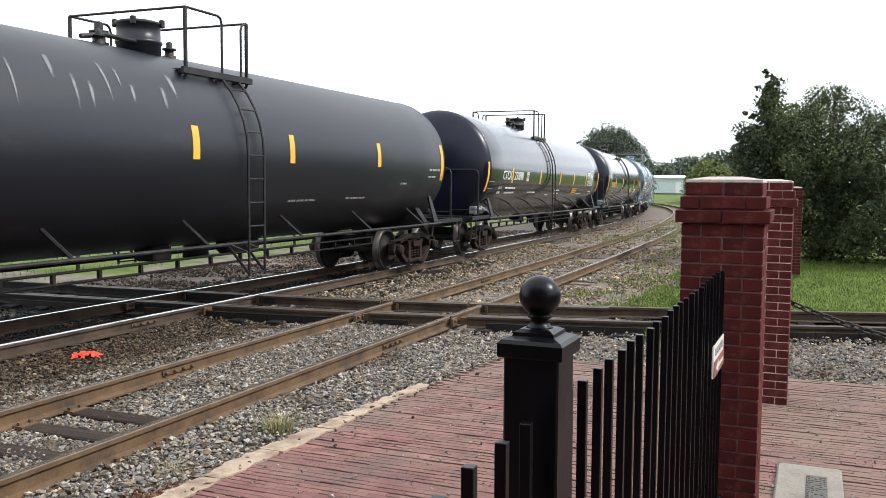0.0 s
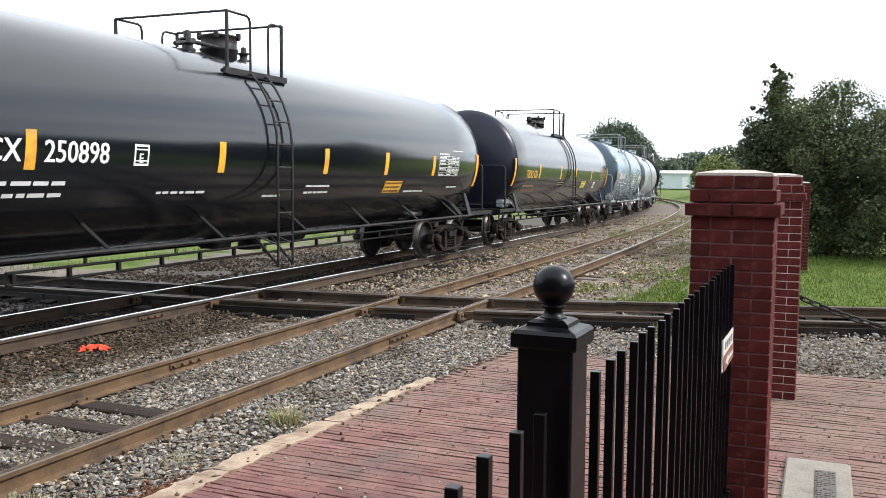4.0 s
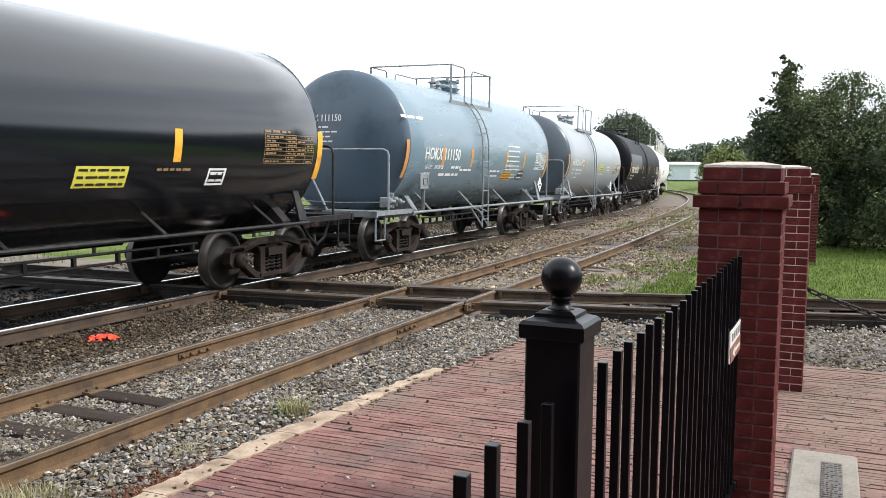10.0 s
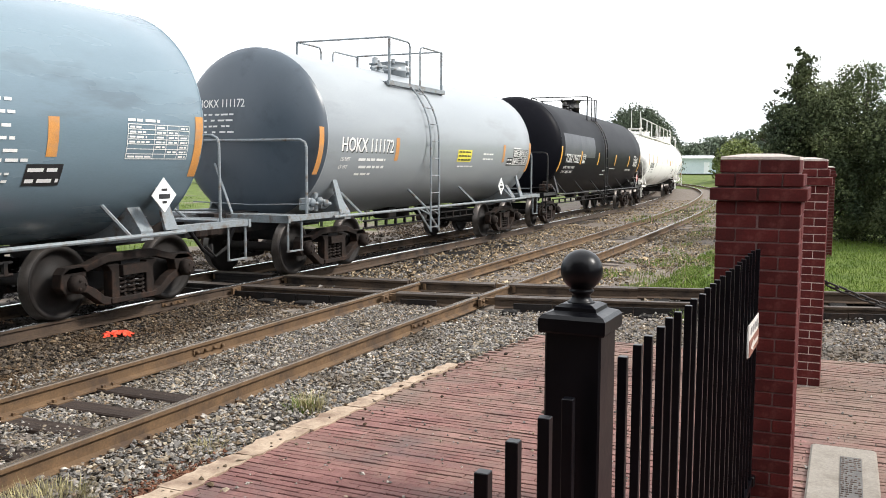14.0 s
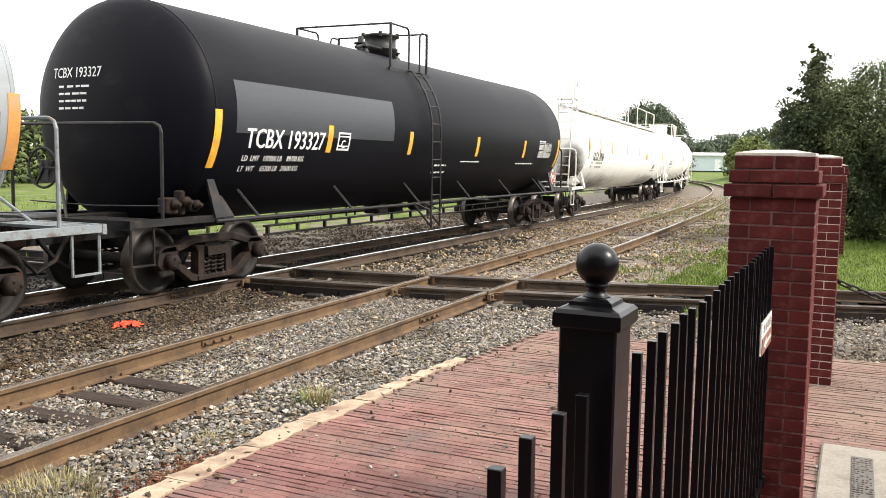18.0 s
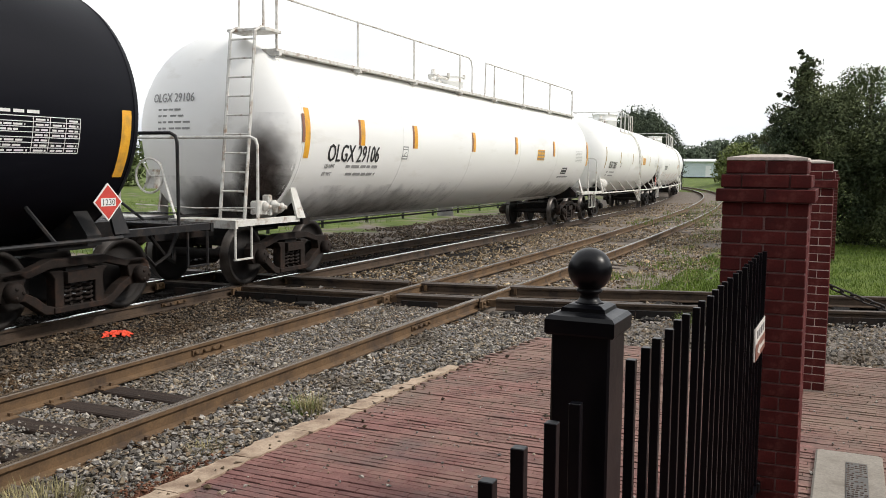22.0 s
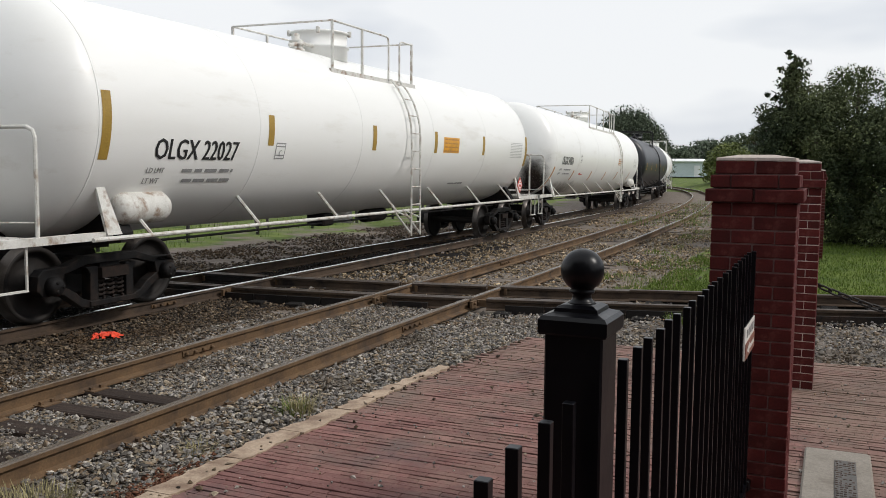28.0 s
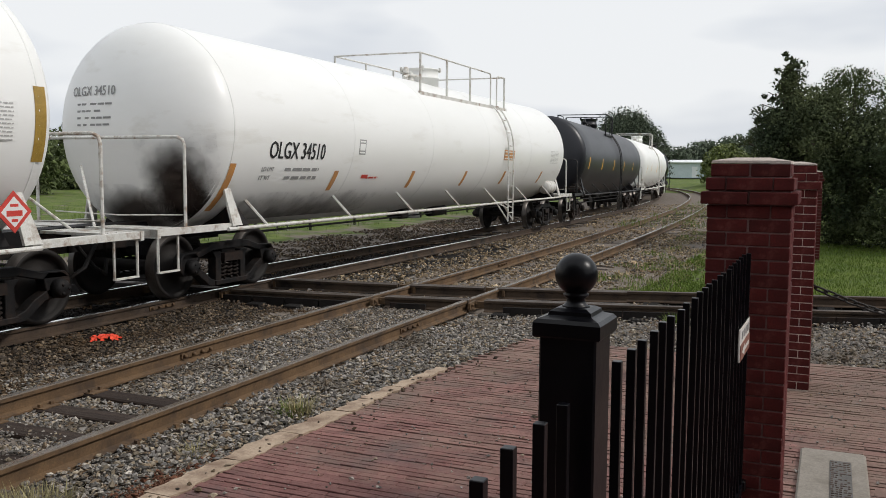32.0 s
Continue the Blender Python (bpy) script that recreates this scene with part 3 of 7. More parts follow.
def build_ground():
    xs = np.concatenate([np.linspace(-900, -60, 15)[:-1], np.linspace(-60, -16, 23)[:-1], np.linspace(-16, 3, 58)[:-1], np.linspace(3, 40, 16)[:-1], np.linspace(40, 900, 14)])
    ys = np.concatenate([np.linspace(-400, -12, 10)[:-1], np.linspace(-12, 30, 106)[:-1], np.linspace(30, 120, 46)[:-1], np.linspace(120, 1500, 20)])
    nx, ny = len(xs), len(ys)
    verts, grass, oily = [], [], []
    for y in ys:
        for x in xs:
            z = -0.215 + 0.03 * noise.noise((x * 0.9, y * 0.9, 0)) * (abs(x) < 30)
            cx = along(min(max(y, -50), 110))[0] if y < 110 else along(110)[0]
            z += float(fall_at(x, y))
            d = x - cx                      # to the right of the main track
            if d < -4:
                z += 0.10 * min(1, (-4 - d) / 6)
            g = 0.0
            if x > 3.5 and y < 40:
                g = 0.1 if y < 15 else (0.5 if x < 7 else 0.2)
            elif y < 14.9:
                g = 0.55 if d < -15 and y > 6 else (0.28 if d < -7.5 else 0.10)
                if -4.2 < x < -3.5 and y < 4.2:
                    g = 0.42
            else:
                edge = 6.75 if y < 20 else 6.4
                if d > edge:
                    g = 0.46 + 0.22 * min(3, d - edge)
                    z += 0.04 * min(1.5, d - edge)
                elif d < -2.6:
                    g = 0.16 + 0.10 * min(4.0, -2.6 - d)
            if y > 93 and d > -8:
                g = max(g, 0.62)
            if y > 30 and d > 6.2:
                z += min(0.6, 0.03 * (d - 6.2))
            if x > kerb_x(y) + 0.15 and y < PAVE_END - 0.1:
                z = -0.30
            verts.append((x, y, z))
            grass.append(g)
            near_cross = max(0.0, 1 - abs(y - cross_y(max(-30.0, min(5.0, x)))) / 3.5) if -17 < x < 2 else 0.0
            # oil round the crossing; along the main track the train's shade too
            oily.append(max(0.66 if abs(d) < 1.9 and y < 26 else 0.0, 0.75 * near_cross if x < -8 else 0.35 * near_cross))
    faces = [(j * nx + i, j * nx + i + 1, (j + 1) * nx + i + 1, (j + 1) * nx + i) for j in range(ny - 1) for i in range(nx - 1)]
    me = raw_mesh("ground", verts, faces, M["ground"], smooth=True)
    a = me.attributes.new("grass", "FLOAT", "POINT")
    a.data.foreach_set("value", np.array(grass, dtype=np.float32))
    o = me.attributes.new("oil_shade", "FLOAT", "POINT")
    o.data.foreach_set("value", np.array(oily, dtype=np.float32))
    return tagged(new("ground", me), "brown earth and patchy green grass beside the tracks", "ground", kind="structure")


build_ground()

RAIL = [(-0.065, -0.17), (0.065, -0.17), (0.065, -0.155), (0.012, -0.135), (0.010, -0.050), (0.036, -0.040), (0.036, -0.008), (0.028, 0.0),
        (-0.028, 0.0), (-0.036, -0.008), (-0.036, -0.040), (-0.010, -0.050), (-0.012, -0.135), (-0.065, -0.155)]


def sweep_rail(points, top_faces=(6, 7, 8), graded=False):
    """A rail of the usual section along (x, y, heading) points; head faces take the second material."""
    bm = bmesh.new()
    rings = []
    for x, y, h in points:
        zg = float(grade(y)) if graded else 0.0
        rings.append([bm.verts.new((x + px * math.cos(h), y + px * math.sin(h), pz + zg)) for px, pz in RAIL])
    n = len(RAIL)
    for a, c in zip(rings, rings[1:]):
        for k in range(n):
            f = bm.faces.new((a[k], a[(k + 1) % n], c[(k + 1) % n], c[k]))
            f.material_index = 1 if k in top_faces else 0
    bm.faces.new(rings[0][::-1])
    bm.faces.new(rings[-1])
    return bm


def track(name, off, label, head, wood, web):
    tr = thing(name, label, "railway track", kind="structure")
    ss = [-30, -10, 0, 5, 10, 15, 20] + [20 + 1.5 * k for k in range(1, 72)]
    for side in (-0.72, 0.72):
        part("rail", sweep_rail([along(s, off + side) for s in ss], graded=True), [web, head], tr)
    # sleepers, square to the track
    bm = bmesh.new()
    bevel_box(bm, 0, 0, -0.235, 2.55, 0.22, 0.15, 0.012)
    tie = finish(bm, "sleeper", wood)
    plate = bmesh.new()
    for sx in (-0.72, 0.72):
        box(plate, sx, 0, -0.158, 0.34, 0.19, 0.014)
        for px, py in ((-0.10, -0.06), (0.10, 0.06), (-0.10, 0.06), (0.10, -0.06)):
            box(plate, sx + px, py, -0.142, 0.03, 0.03, 0.035)
    plate = finish(plate, "tie_plate", M["rail_side"])
    s = -1.5
    while s < 62:
        x, y, h = along(s, off)
        if abs(y - cross_y(x)) > 1.5:
            at = pose(x, y, float(grade(y)) + (random.uniform(-0.022, 0.006) if y < (5.3 if off == 0.0 else 6.2) else random.uniform(-0.075, -0.045)), 0, 0, math.degrees(h) + random.uniform(-1, 1))
            o = part("sleeper", tie, None, tr, at=at)
            if s < 26:
                part("tie_plate", plate, None, o)
        s += 0.54
    # joint bars where rails meet
    for s, side in ((7.6, -0.72), (9.9, 0.72), (17.4, -0.72), (3.2, 0.72)):
        x, y, h = along(s, off + side)
        bm = bmesh.new()
        box(bm, 0.018, 0, -0.09, 0.018, 0.50, 0.05)
        for k in range(4):
            lathe(bm, [(0.0, 0.0), (0.018, 0.0), (0.018, 0.03), (0.0, 0.03)], 8, pose(0.03, -0.21 + 0.14 * k, -0.09, 0, 90, 0))
        part("joint_bar", bm, M["rail_side"], tr, at=pose(x, y, float(grade(y)), 0, 0, math.degrees(h)))
    return tr


track("track_main", 0.0, "railway track with rusty rails and polished rail heads", M["rail_top"], M["tie_oily"], M["rail_main"])
track("track_side", X_SIDE - X_MAIN, "railway track with rust-brown rails and dull heads on weathered sleepers", M["rail_dull"], M["tie"], M["rail_side"])


def crossing():
    """The track that crosses both others on the level, with its oily guard rails and timbers."""
    tr = thing("track_crossing", "oily black railway crossing track with worn rail heads over both tracks", "railway track", kind="structure")
    def pts(off, x0, x1, n=30):
        out = []
        for i in range(n + 1):
            x = x0 + (x1 - x0) * i / n
            dy = (cross_y(x + 0.05) - cross_y(x - 0.05)) / 0.1
            h = math.atan(dy) - math.pi / 2
            out.append((x - off * math.sin(math.atan(dy)), cross_y(x) + off * math.cos(math.atan(dy)), h))
        return out
    cuts = []
    for c in (X_MAIN, X_SIDE):
        for side in (-0.72, 0.72):
            cuts.append(c + side)
    edges = [-32.0] + cuts + [14.0]
    for off in (-0.72, 0.72, -0.60, 0.60):
        for a, c in zip(edges, edges[1:]):
            if abs(off) < 0.7 and (a < -14 or c > -1):
                a, c = max(a, -12.5), min(c, -2.6)
            g = 0.11
            p = pts(off, a + (g if a > -30 else 0), c - (g if c < 13 else 0), 10)
            bm = sweep_rail(p)
            part("rail" if abs(off) > 0.7 else "guard_rail", bm, [M["rail_oily"] if c < X_SIDE - 1 else M["rail_main"], M["rail_cross"]], tr)
    # deep side plates and timbers under the crossing
    for off in (-0.81, 0.81):
        p = pts(off, -12.5, 1.5, 26)
        for a, c in zip(p, p[1:]):
            mx, my = (a[0] + c[0]) / 2, (a[1] + c[1]) / 2
            if min(abs(mx - q) for q in cuts) < 0.3:
                continue
            bm = bmesh.new()
            box(bm, 0, 0, -0.145, math.hypot(c[0] - a[0], c[1] - a[1]) * 0.97, 0.05, 0.13)
            part("side_plate", bm, M["rail_oily"], tr, at=pose(mx, my, 0, 0, 0, math.degrees(a[2]) + 90))
    for x in np.arange(-13.0, 2.0, 0.62):
        if min(abs(x - q) for q in cuts) < 0.2:
            continue
        bm = bmesh.new()
        bevel_box(bm, 0, 0, -0.225, 0.24, 2.1, 0.13, 0.012)
        part("timber", bm, M["tie_oily"], tr, at=pose(float(x), cross_y(x), 0, 0, 0, 4))
    # corner castings bolted in the angles
    for q in cuts:
        for off in (-0.72, 0.72):
            y = cross_y(q) + off
            for sx in (-1, 1):
                bm = bmesh.new()
                box(bm, sx * 0.17, 0.10, -0.085, 0.22, 0.05, 0.10)
                box(bm, sx * 0.075, 0.0, -0.085, 0.04, 0.30, 0.10)
                for k in range(2):
                    lathe(bm, [(0.0, 0.0), (0.02, 0.0), (0.02, 0.03), (0.0, 0.03)], 6, pose(sx * 0.10, -0.08 + 0.16 * k, -0.07, 0, sx * 90, 0))
                part("corner_casting", bm, M["rail_side"], tr, at=pose(q, y, 0, 0, 0, 5))
    return tr


crossing()


# ---- train ----
RT, ZT = 1.52, 2.42            # tank radius and axis height
SPEED, SLOW = 4.415, 0.00316


def run(t):
    return SPEED * t - SLOW * t * t


CARS = []


def on_tank(y, z, R, zc, lift=0.004, side=1):
    """A point on the tank's flank at that height."""
    h = max(-0.999, min(0.999, (z - zc) / R))
    a = math.asin(h)
    return Vector((side * (R + lift) * math.cos(a), y, zc + (R + lift) * math.sin(a)))


def flank_patch(y0, y1, z0, z1, R, zc, side=1, lift=0.004, n=6, bm=None, slant=0.0):
    bm = bm or bmesh.new()
    rows = []
    for i in range(n + 1):
        z = z0 + (z1 - z0) * i / n
        sh = slant * i / n
        rows.append([bm.verts.new(on_tank(y0 + sh, z, R, zc, lift, side)), bm.verts.new(on_tank(y1 + sh, z, R, zc, lift, side))])
    for a, c in zip(rows, rows[1:]):
        bm.faces.new((a[0], a[1], c[1], c[0]) if side > 0 else (a[1], a[0], c[0], c[1]))
    return bm


def flank_text(body, size, y, z, R, zc, squash=1.0, lift=0.006, head=None, dish=0.30):
    """Lettering laid on the tank's flank; y is where it begins. head: instead on the tank's end, at that y."""
    cu = bpy.data.curves.new("lettering", "FONT")
    cu.body, cu.size, cu.resolution_u = body, size, 2
    tmp = bpy.data.objects.new("lettering", cu)
    me = bpy.data.meshes.new_from_object(tmp)
    bpy.data.objects.remove(tmp)
    bm = bmesh.new()
    # heavy strokes: the outline laid down thrice, a hair apart
    for k, sh in enumerate((-0.018, 0.0, 0.018)):
        old = set(bm.verts)
        bm.from_mesh(me)
        for v in bm.verts:
            if v in old:
                continue
            tx, tz = v.co.x * squash + sh * size, v.co.y
            if head is None:
                v.co = on_tank(y + tx, z + tz, R, zc, lift + 0.0012 * k)
            else:
                px, pz = y + tx, z + tz
                r2 = min(0.98, (px * px + (pz - zc) ** 2) / (R * R))
                v.co = Vector((px, head + dish * R * (1 - math.sqrt(1 - r2)) - lift - 0.0012 * k, pz))
    bpy.data.meshes.remove(me)
    return bm


def bars(y0, y1, z, h, R, zc, bm=None, words=3, lift=0.006, rnd=None):
    """A line of unreadable writing as plain bars."""
    bm = bm or bmesh.new()
    rnd = rnd or random
    y = y0
    while y < y1 - 0.3 * h:
        w = h * rnd.uniform(1.6, 4.2)
        flank_patch(y, min(y + w, y1), z + 0.12 * h, z + 0.80 * h, R, zc, bm=bm, n=1, lift=lift)
        y += w + h * rnd.uniform(0.45, 0.9)
    return bm


def side_frame_mesh(wb):
    """A cast truck side frame: arched top member, two sloping legs, spring opening and axle boxes."""
    bm = bmesh.new()
    h = wb / 2
    # front and back skins built as strips between the outline and the openings
    def strip(poly):
        for x in (-0.075, 0.075):
            vs = [bm.verts.new((x, y, z)) for y, z in poly]
            bm.faces.new(vs if x > 0 else vs[::-1])
        k = len(poly)
        bm.verts.ensure_lookup_table()
        base = len(bm.verts) - 2 * k
        for i in range(k):
            a, c = base + i, base + (i + 1) % k
            bm.faces.new((bm.verts[a], bm.verts[c], bm.verts[c + k], bm.verts[a + k]))
    top = [(-h - 0.20, 0.58), (-h - 0.12, 0.66), (-h + 0.22, 0.67), (-0.42, 0.77), (0.42, 0.77), (h - 0.22, 0.67), (h + 0.12, 0.66), (h + 0.20, 0.58), (0.74, 0.585), (0.42, 0.665), (-0.42, 0.665), (-0.74, 0.585)]
    strip(top[::-1])
    for s in (-1, 1):
        leg = [(s * (h + 0.08), 0.36), (s * (h - 0.10), 0.47), (s * 0.64, 0.36), (s * 0.50, 0.25), (s * 0.37, 0.21), (s * 0.37, 0.12), (s * 0.52, 0.14), (s * (h - 0.18), 0.33)]
        strip(leg if s > 0 else leg[::-1])
        col = [(s * 0.24, 0.14), (s * 0.38, 0.14), (s * 0.37, 0.54), (s * 0.44, 0.63), (s * 0.24, 0.63)]
        strip(col if s > 0 else col[::-1])
        jaw = [(s * (h - 0.15), 0.40), (s * (h - 0.06), 0.34), (s * (h + 0.13), 0.34), (s * (h + 0.21), 0.42), (s * (h + 0.19), 0.58), (s * (h + 0.08), 0.65), (s * (h - 0.13), 0.66), (s * (h - 0.20), 0.60)]
        strip(jaw if s > 0 else jaw[::-1])
        lathe(bm, [(0.0, 0.0), (0.115, 0.0), (0.115, 0.10), (0.085, 0.14), (0.0, 0.14)], 16, pose(0.06, s * h, 0.457, 0, 90, 0))
        for k in range(3):
            lathe(bm, [(0.0, 0.0), (0.022, 0.0), (0.022, 0.02), (0.0, 0.02)], 6, pose(0.19, s * h + 0.06 * math.cos(k * 2.1), 0.457 + 0.06 * math.sin(k * 2.1), 0, 90, 0))
    box(bm, 0, 0, 0.17, 0.20, 0.80, 0.07)
    bmesh.ops.recalc_face_normals(bm, faces=bm.faces)
    sharp = [e for e in bm.edges if len(e.link_faces) == 2 and e.calc_face_angle(0) > 0.9 and e.calc_length() > 0.05]
    bmesh.ops.bevel(bm, geom=sharp, offset=0.008, segments=1, affect="EDGES", clamp_overlap=True)
    return bm


def spring_mesh():
    bm = bmesh.new()
    for y in (-0.16, 0.0, 0.16):
        pts = []
        for k in range(41):
            a = k * math.tau / 8
            pts.append((0.065 * math.cos(a), y + 0.065 * math.sin(a), 0.21 + 0.28 * k / 40))
        tube(bm, pts, 0.017, 6)
    box(bm, 0, 0, 0.545, 0.26, 0.46, 0.13)
    return bm


def wheelset_mesh():
    """Two wheels with flange, dished plate and hub on one axle, about the axle's centre."""
    bm = bmesh.new()
    for s in (-1, 1):
        m = Matrix.Translation((s * 0.72, 0, 0)) @ Matrix.Rotation(radians(90 * s), 4, "Y")
        fs = lathe(bm, [(0.0, 0.12), (0.085, 0.12), (0.13, 0.10), (0.15, 0.03), (0.33, -0.01), (0.385, 0.02), (0.40, 0.072), (0.455, 0.070), (0.458, -0.03), (0.485, -0.05), (0.487, -0.068),
                        (0.40, -0.07), (0.37, -0.04), (0.15, -0.03), (0.0, -0.05)], 40, m)
        # the running surface shines
        for f in fs:
            c = f.calc_center_median()
            rad = math.hypot(c.y, c.z)
            if rad > 0.45:
                f.material_index = 1
    lathe(bm, [(0.0, -0.98), (0.07, -0.98), (0.08, -0.7), (0.08, 0.7), (0.07, 0.98), (0.0, 0.98)], 14, Matrix.Rotation(radians(90), 4, "Y"))
    return bm


WB = 1.95
SF_MESH = finish(side_frame_mesh(WB), "side_frame", M["truck"])
SFD_MESH = finish(side_frame_mesh(WB), "side_frame", M["truck_dark"])
SPRING_MESH = finish(spring_mesh(), "spring", M["truck"])
WHEEL_MESH = finish(wheelset_mesh(), "wheelset", [M["wheel"], M["tread"]])


def tank_car(label, u0, u1, paint, trim, R=RT, zc=ZT, tank=None, stripes=(), stripe_mat="yellow", marks=None, mark_at=None, mark_size=0.36, ink="ink_white", ladder=None,
             manway=None, dome=(0.36, 0.40), railbox=None, walkway=False, end_marks=None, end_shade=None, side_sill=True, funnel=False, detail=True, decals=None, stripe_z=(1.98, 2.42), wheel_dark=False, end_ladder=False,
             cylinder=0, squash=1.0, brown_edge=False, dish=0.30, rods=True, shift=0.0):
    """A tank car. u0 and u1 are its truck centres along the train; tank, stripes, ladder and manway are given along the train too."""
    mid = (u0 + u1) / 2
    half = (u1 - u0) / 2
    car = thing("tank_car", label, "tank car", group="tank cars of the train")
    back = 1.2 * (math.sqrt(R * R - (2.15 - zc) ** 2) - 1.36)       # marks and ends sit this much nearer the engine
    a, c = (tank[0] - mid - 1.1 * back, tank[1] - mid - 0.3 * back) if tank else (-half - 1.15, half + 1.15)
    mo = mid + back
    end_ink = {"ink_black": "ink_grey", "ink_yellow": "ink_faded"}.get(ink, ink)
    # shell with dished ends
    bm = bmesh.new()
    prof = []
    hd = R * dish
    for k in range(9):
        q = k / 8 * math.pi / 2
        prof.append((R * math.sin(q), a + hd - hd * math.cos(q)))
    nmid = 12
    for k in range(1, nmid):
        prof.append((R, a + hd + (c - a - 2 * hd) * k / nmid))
    for k in range(8, -1, -1):
        q = k / 8 * math.pi / 2
        prof.append((R * math.sin(q), c - hd + hd * math.cos(q)))
    prof[0] = (0.0, a)
    prof[-1] = (0.0, c)
    lathe(bm, prof, 64, Matrix.Translation((0, 0, zc)) @ Matrix.Rotation(radians(-90), 4, "X"))
    part("tank", bm, M[paint], car)
    # weld seams round the shell
    lift = 0.004
    for y in ([a + hd, c - hd] + ([a + hd + (c - a - 2 * hd) * k / 5 for k in (1, 2, 3, 4)] if paint == "white" else [])):
        bm = bmesh.new()
        w = 0.012
        lathe(bm, [(R - 0.01, y - w), (R + lift * 0.6, y - w), (R + lift, y), (R + lift * 0.6, y + w), (R - 0.01, y + w)], 64, Matrix.Translation((0, 0, zc)) @ Matrix.Rotation(radians(-90), 4, "X"))
        part("weld_seam", bm, M[paint], car)
    # darker skin over the near head stands in for its shade
    if end_shade:
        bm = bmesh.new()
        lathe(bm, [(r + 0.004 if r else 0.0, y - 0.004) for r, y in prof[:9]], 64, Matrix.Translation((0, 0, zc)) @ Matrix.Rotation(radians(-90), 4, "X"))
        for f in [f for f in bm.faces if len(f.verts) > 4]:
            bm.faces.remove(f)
        part("tank_end", bm, M[end_shade], car, "near tank end, its shade put into a darker colour", fix=True)
    if end_marks:
        part("lettering", flank_text(end_marks, 0.20, -0.98, zc + 0.46, R, zc, 0.85, head=a, dish=dish), M[end_ink], car)
        rnd = random.Random(len(end_marks) + int(mid))
        bm = bmesh.new()
        for row in range(4):
            x = -0.82
            while x < -0.82 + rnd.uniform(0.4, 0.7):
                w = rnd.uniform(0.07, 0.16)
                zz = zc + 0.32 - 0.10 * row
                yy = a + dish * R * (1 - math.sqrt(1 - min(0.98, (x * x + (zz - zc) ** 2) / (R * R)))) - 0.012
                vs = [bm.verts.new((x + dx, yy, zz + dz)) for dx, dz in ((0, 0), (w, 0), (w, 0.03), (0, 0.03))]
                bm.faces.new(vs)
                x += w + 0.03
        part("print", bm, M[end_ink], car)["kind"] = "stuff"
    if brown_edge:
        for u in stripes:
            part("stripe_edge", flank_patch(u - mo - 0.155, u - mo - 0.078, stripe_z[0], stripe_z[1], R, zc, n=8), M["sign_brown"], car, "faded brown edge of the stripe")
    for u in stripes:
        end = abs(u - mo - a) < 1.0 or abs(u - mo - c) < 1.0
        z0, z1 = stripe_z if not end else (stripe_z[0] - 0.25, stripe_z[1] + 0.1)
        part("reflective_stripe", flank_patch(u - mo - 0.075, u - mo + 0.075, z0, z1, R, zc, n=8), M[stripe_mat], car)
    if marks:
        part("lettering", flank_text(marks, mark_size, mark_at[0] - mo, mark_at[1], R, zc, squash), M[ink], car)
    tm = M[trim]
    # top fittings
    top = zc + R
    if manway is not None:
        y, (dr, dh) = manway - mid, dome
        bm = bmesh.new()
        lathe(bm, [(0.0, -0.12), (dr, -0.12), (dr, dh * 0.25), (dr * 1.06, dh * 0.27), (dr * 1.06, dh * 0.36), (dr * 0.98, dh * 0.38), (dr * 0.98, dh * 0.86), (dr * 1.04, dh * 0.88), (dr * 1.04, dh * 0.95), (dr * 0.8, dh), (0.0, dh + 0.015)],
              28, pose(0.15, y, top - 0.02))
        part("manway", bm, M[paint] if paint in ("white", "black_matte", "blue_grey", "pale_grey") else tm, car)
        for k in range(4):
            q = k * math.tau / 4 + 0.5
            bm = bmesh.new()
            bevel_box(bm, 0.15 + dr * 1.06 * math.cos(q), y + dr * 1.06 * math.sin(q), top + dh * 0.88, 0.07, 0.07, 0.12, 0.012)
            part("latch", bm, tm, car)
        for dy, dx, r, h in ((-0.75, 0.1, 0.09, 0.30), (-1.02, 0.35, 0.06, 0.18), (0.62, 0.2, 0.07, 0.22)):
            bm = bmesh.new()
            zb = zc + math.sqrt(R * R - dx * dx)
            lathe(bm, [(0.0, -0.06), (r * 1.5, -0.06), (r * 1.5, 0.02), (r, 0.03), (r, h * 0.5), (r * 1.5, h * 0.5), (r * 1.5, h * 0.62), (r * 0.7, h * 0.66), (r * 0.7, h), (0.0, h + 0.03)], 14, pose(dx, y + dy, zb))
            part("valve", bm, tm, car)
        bm = bmesh.new()
        tube(bm, [(0.30, y - 1.3, top + 0.02), (0.32, y - 0.9, top + 0.10), (0.32, y - 0.2, top + 0.10)], 0.035, 8)
        part("vent_pipe", bm, tm, car)
    if railbox:
        l, r = railbox[0] - mid, railbox[1] - mid
        zp, xe = max(3.54, top - 0.45), 1.08
        zr = zp + 0.90
        gap0, gap1 = ((l + r) / 2 - 0.05, (l + r) / 2 + 0.42) if ladder is None else (ladder - mid - 0.24, ladder - mid + 0.26)
        gap0, gap1 = max(gap0, l + 0.25), min(gap1, r - 0.15)
        for sd in (-1, 1):
            bm = bmesh.new()
            box(bm, sd * (xe + 0.02), (l + r) / 2, zp, 0.05, r - l + 0.2, 0.09)
            box(bm, sd * (xe - 0.36), (l + r) / 2, zp, 0.05, r - l + 0.2, 0.06)
            for yy in (l, (l + r) / 2, r):
                box(bm, sd * (xe - 0.17), yy, zp - 0.02, 0.36, 0.05, 0.05)
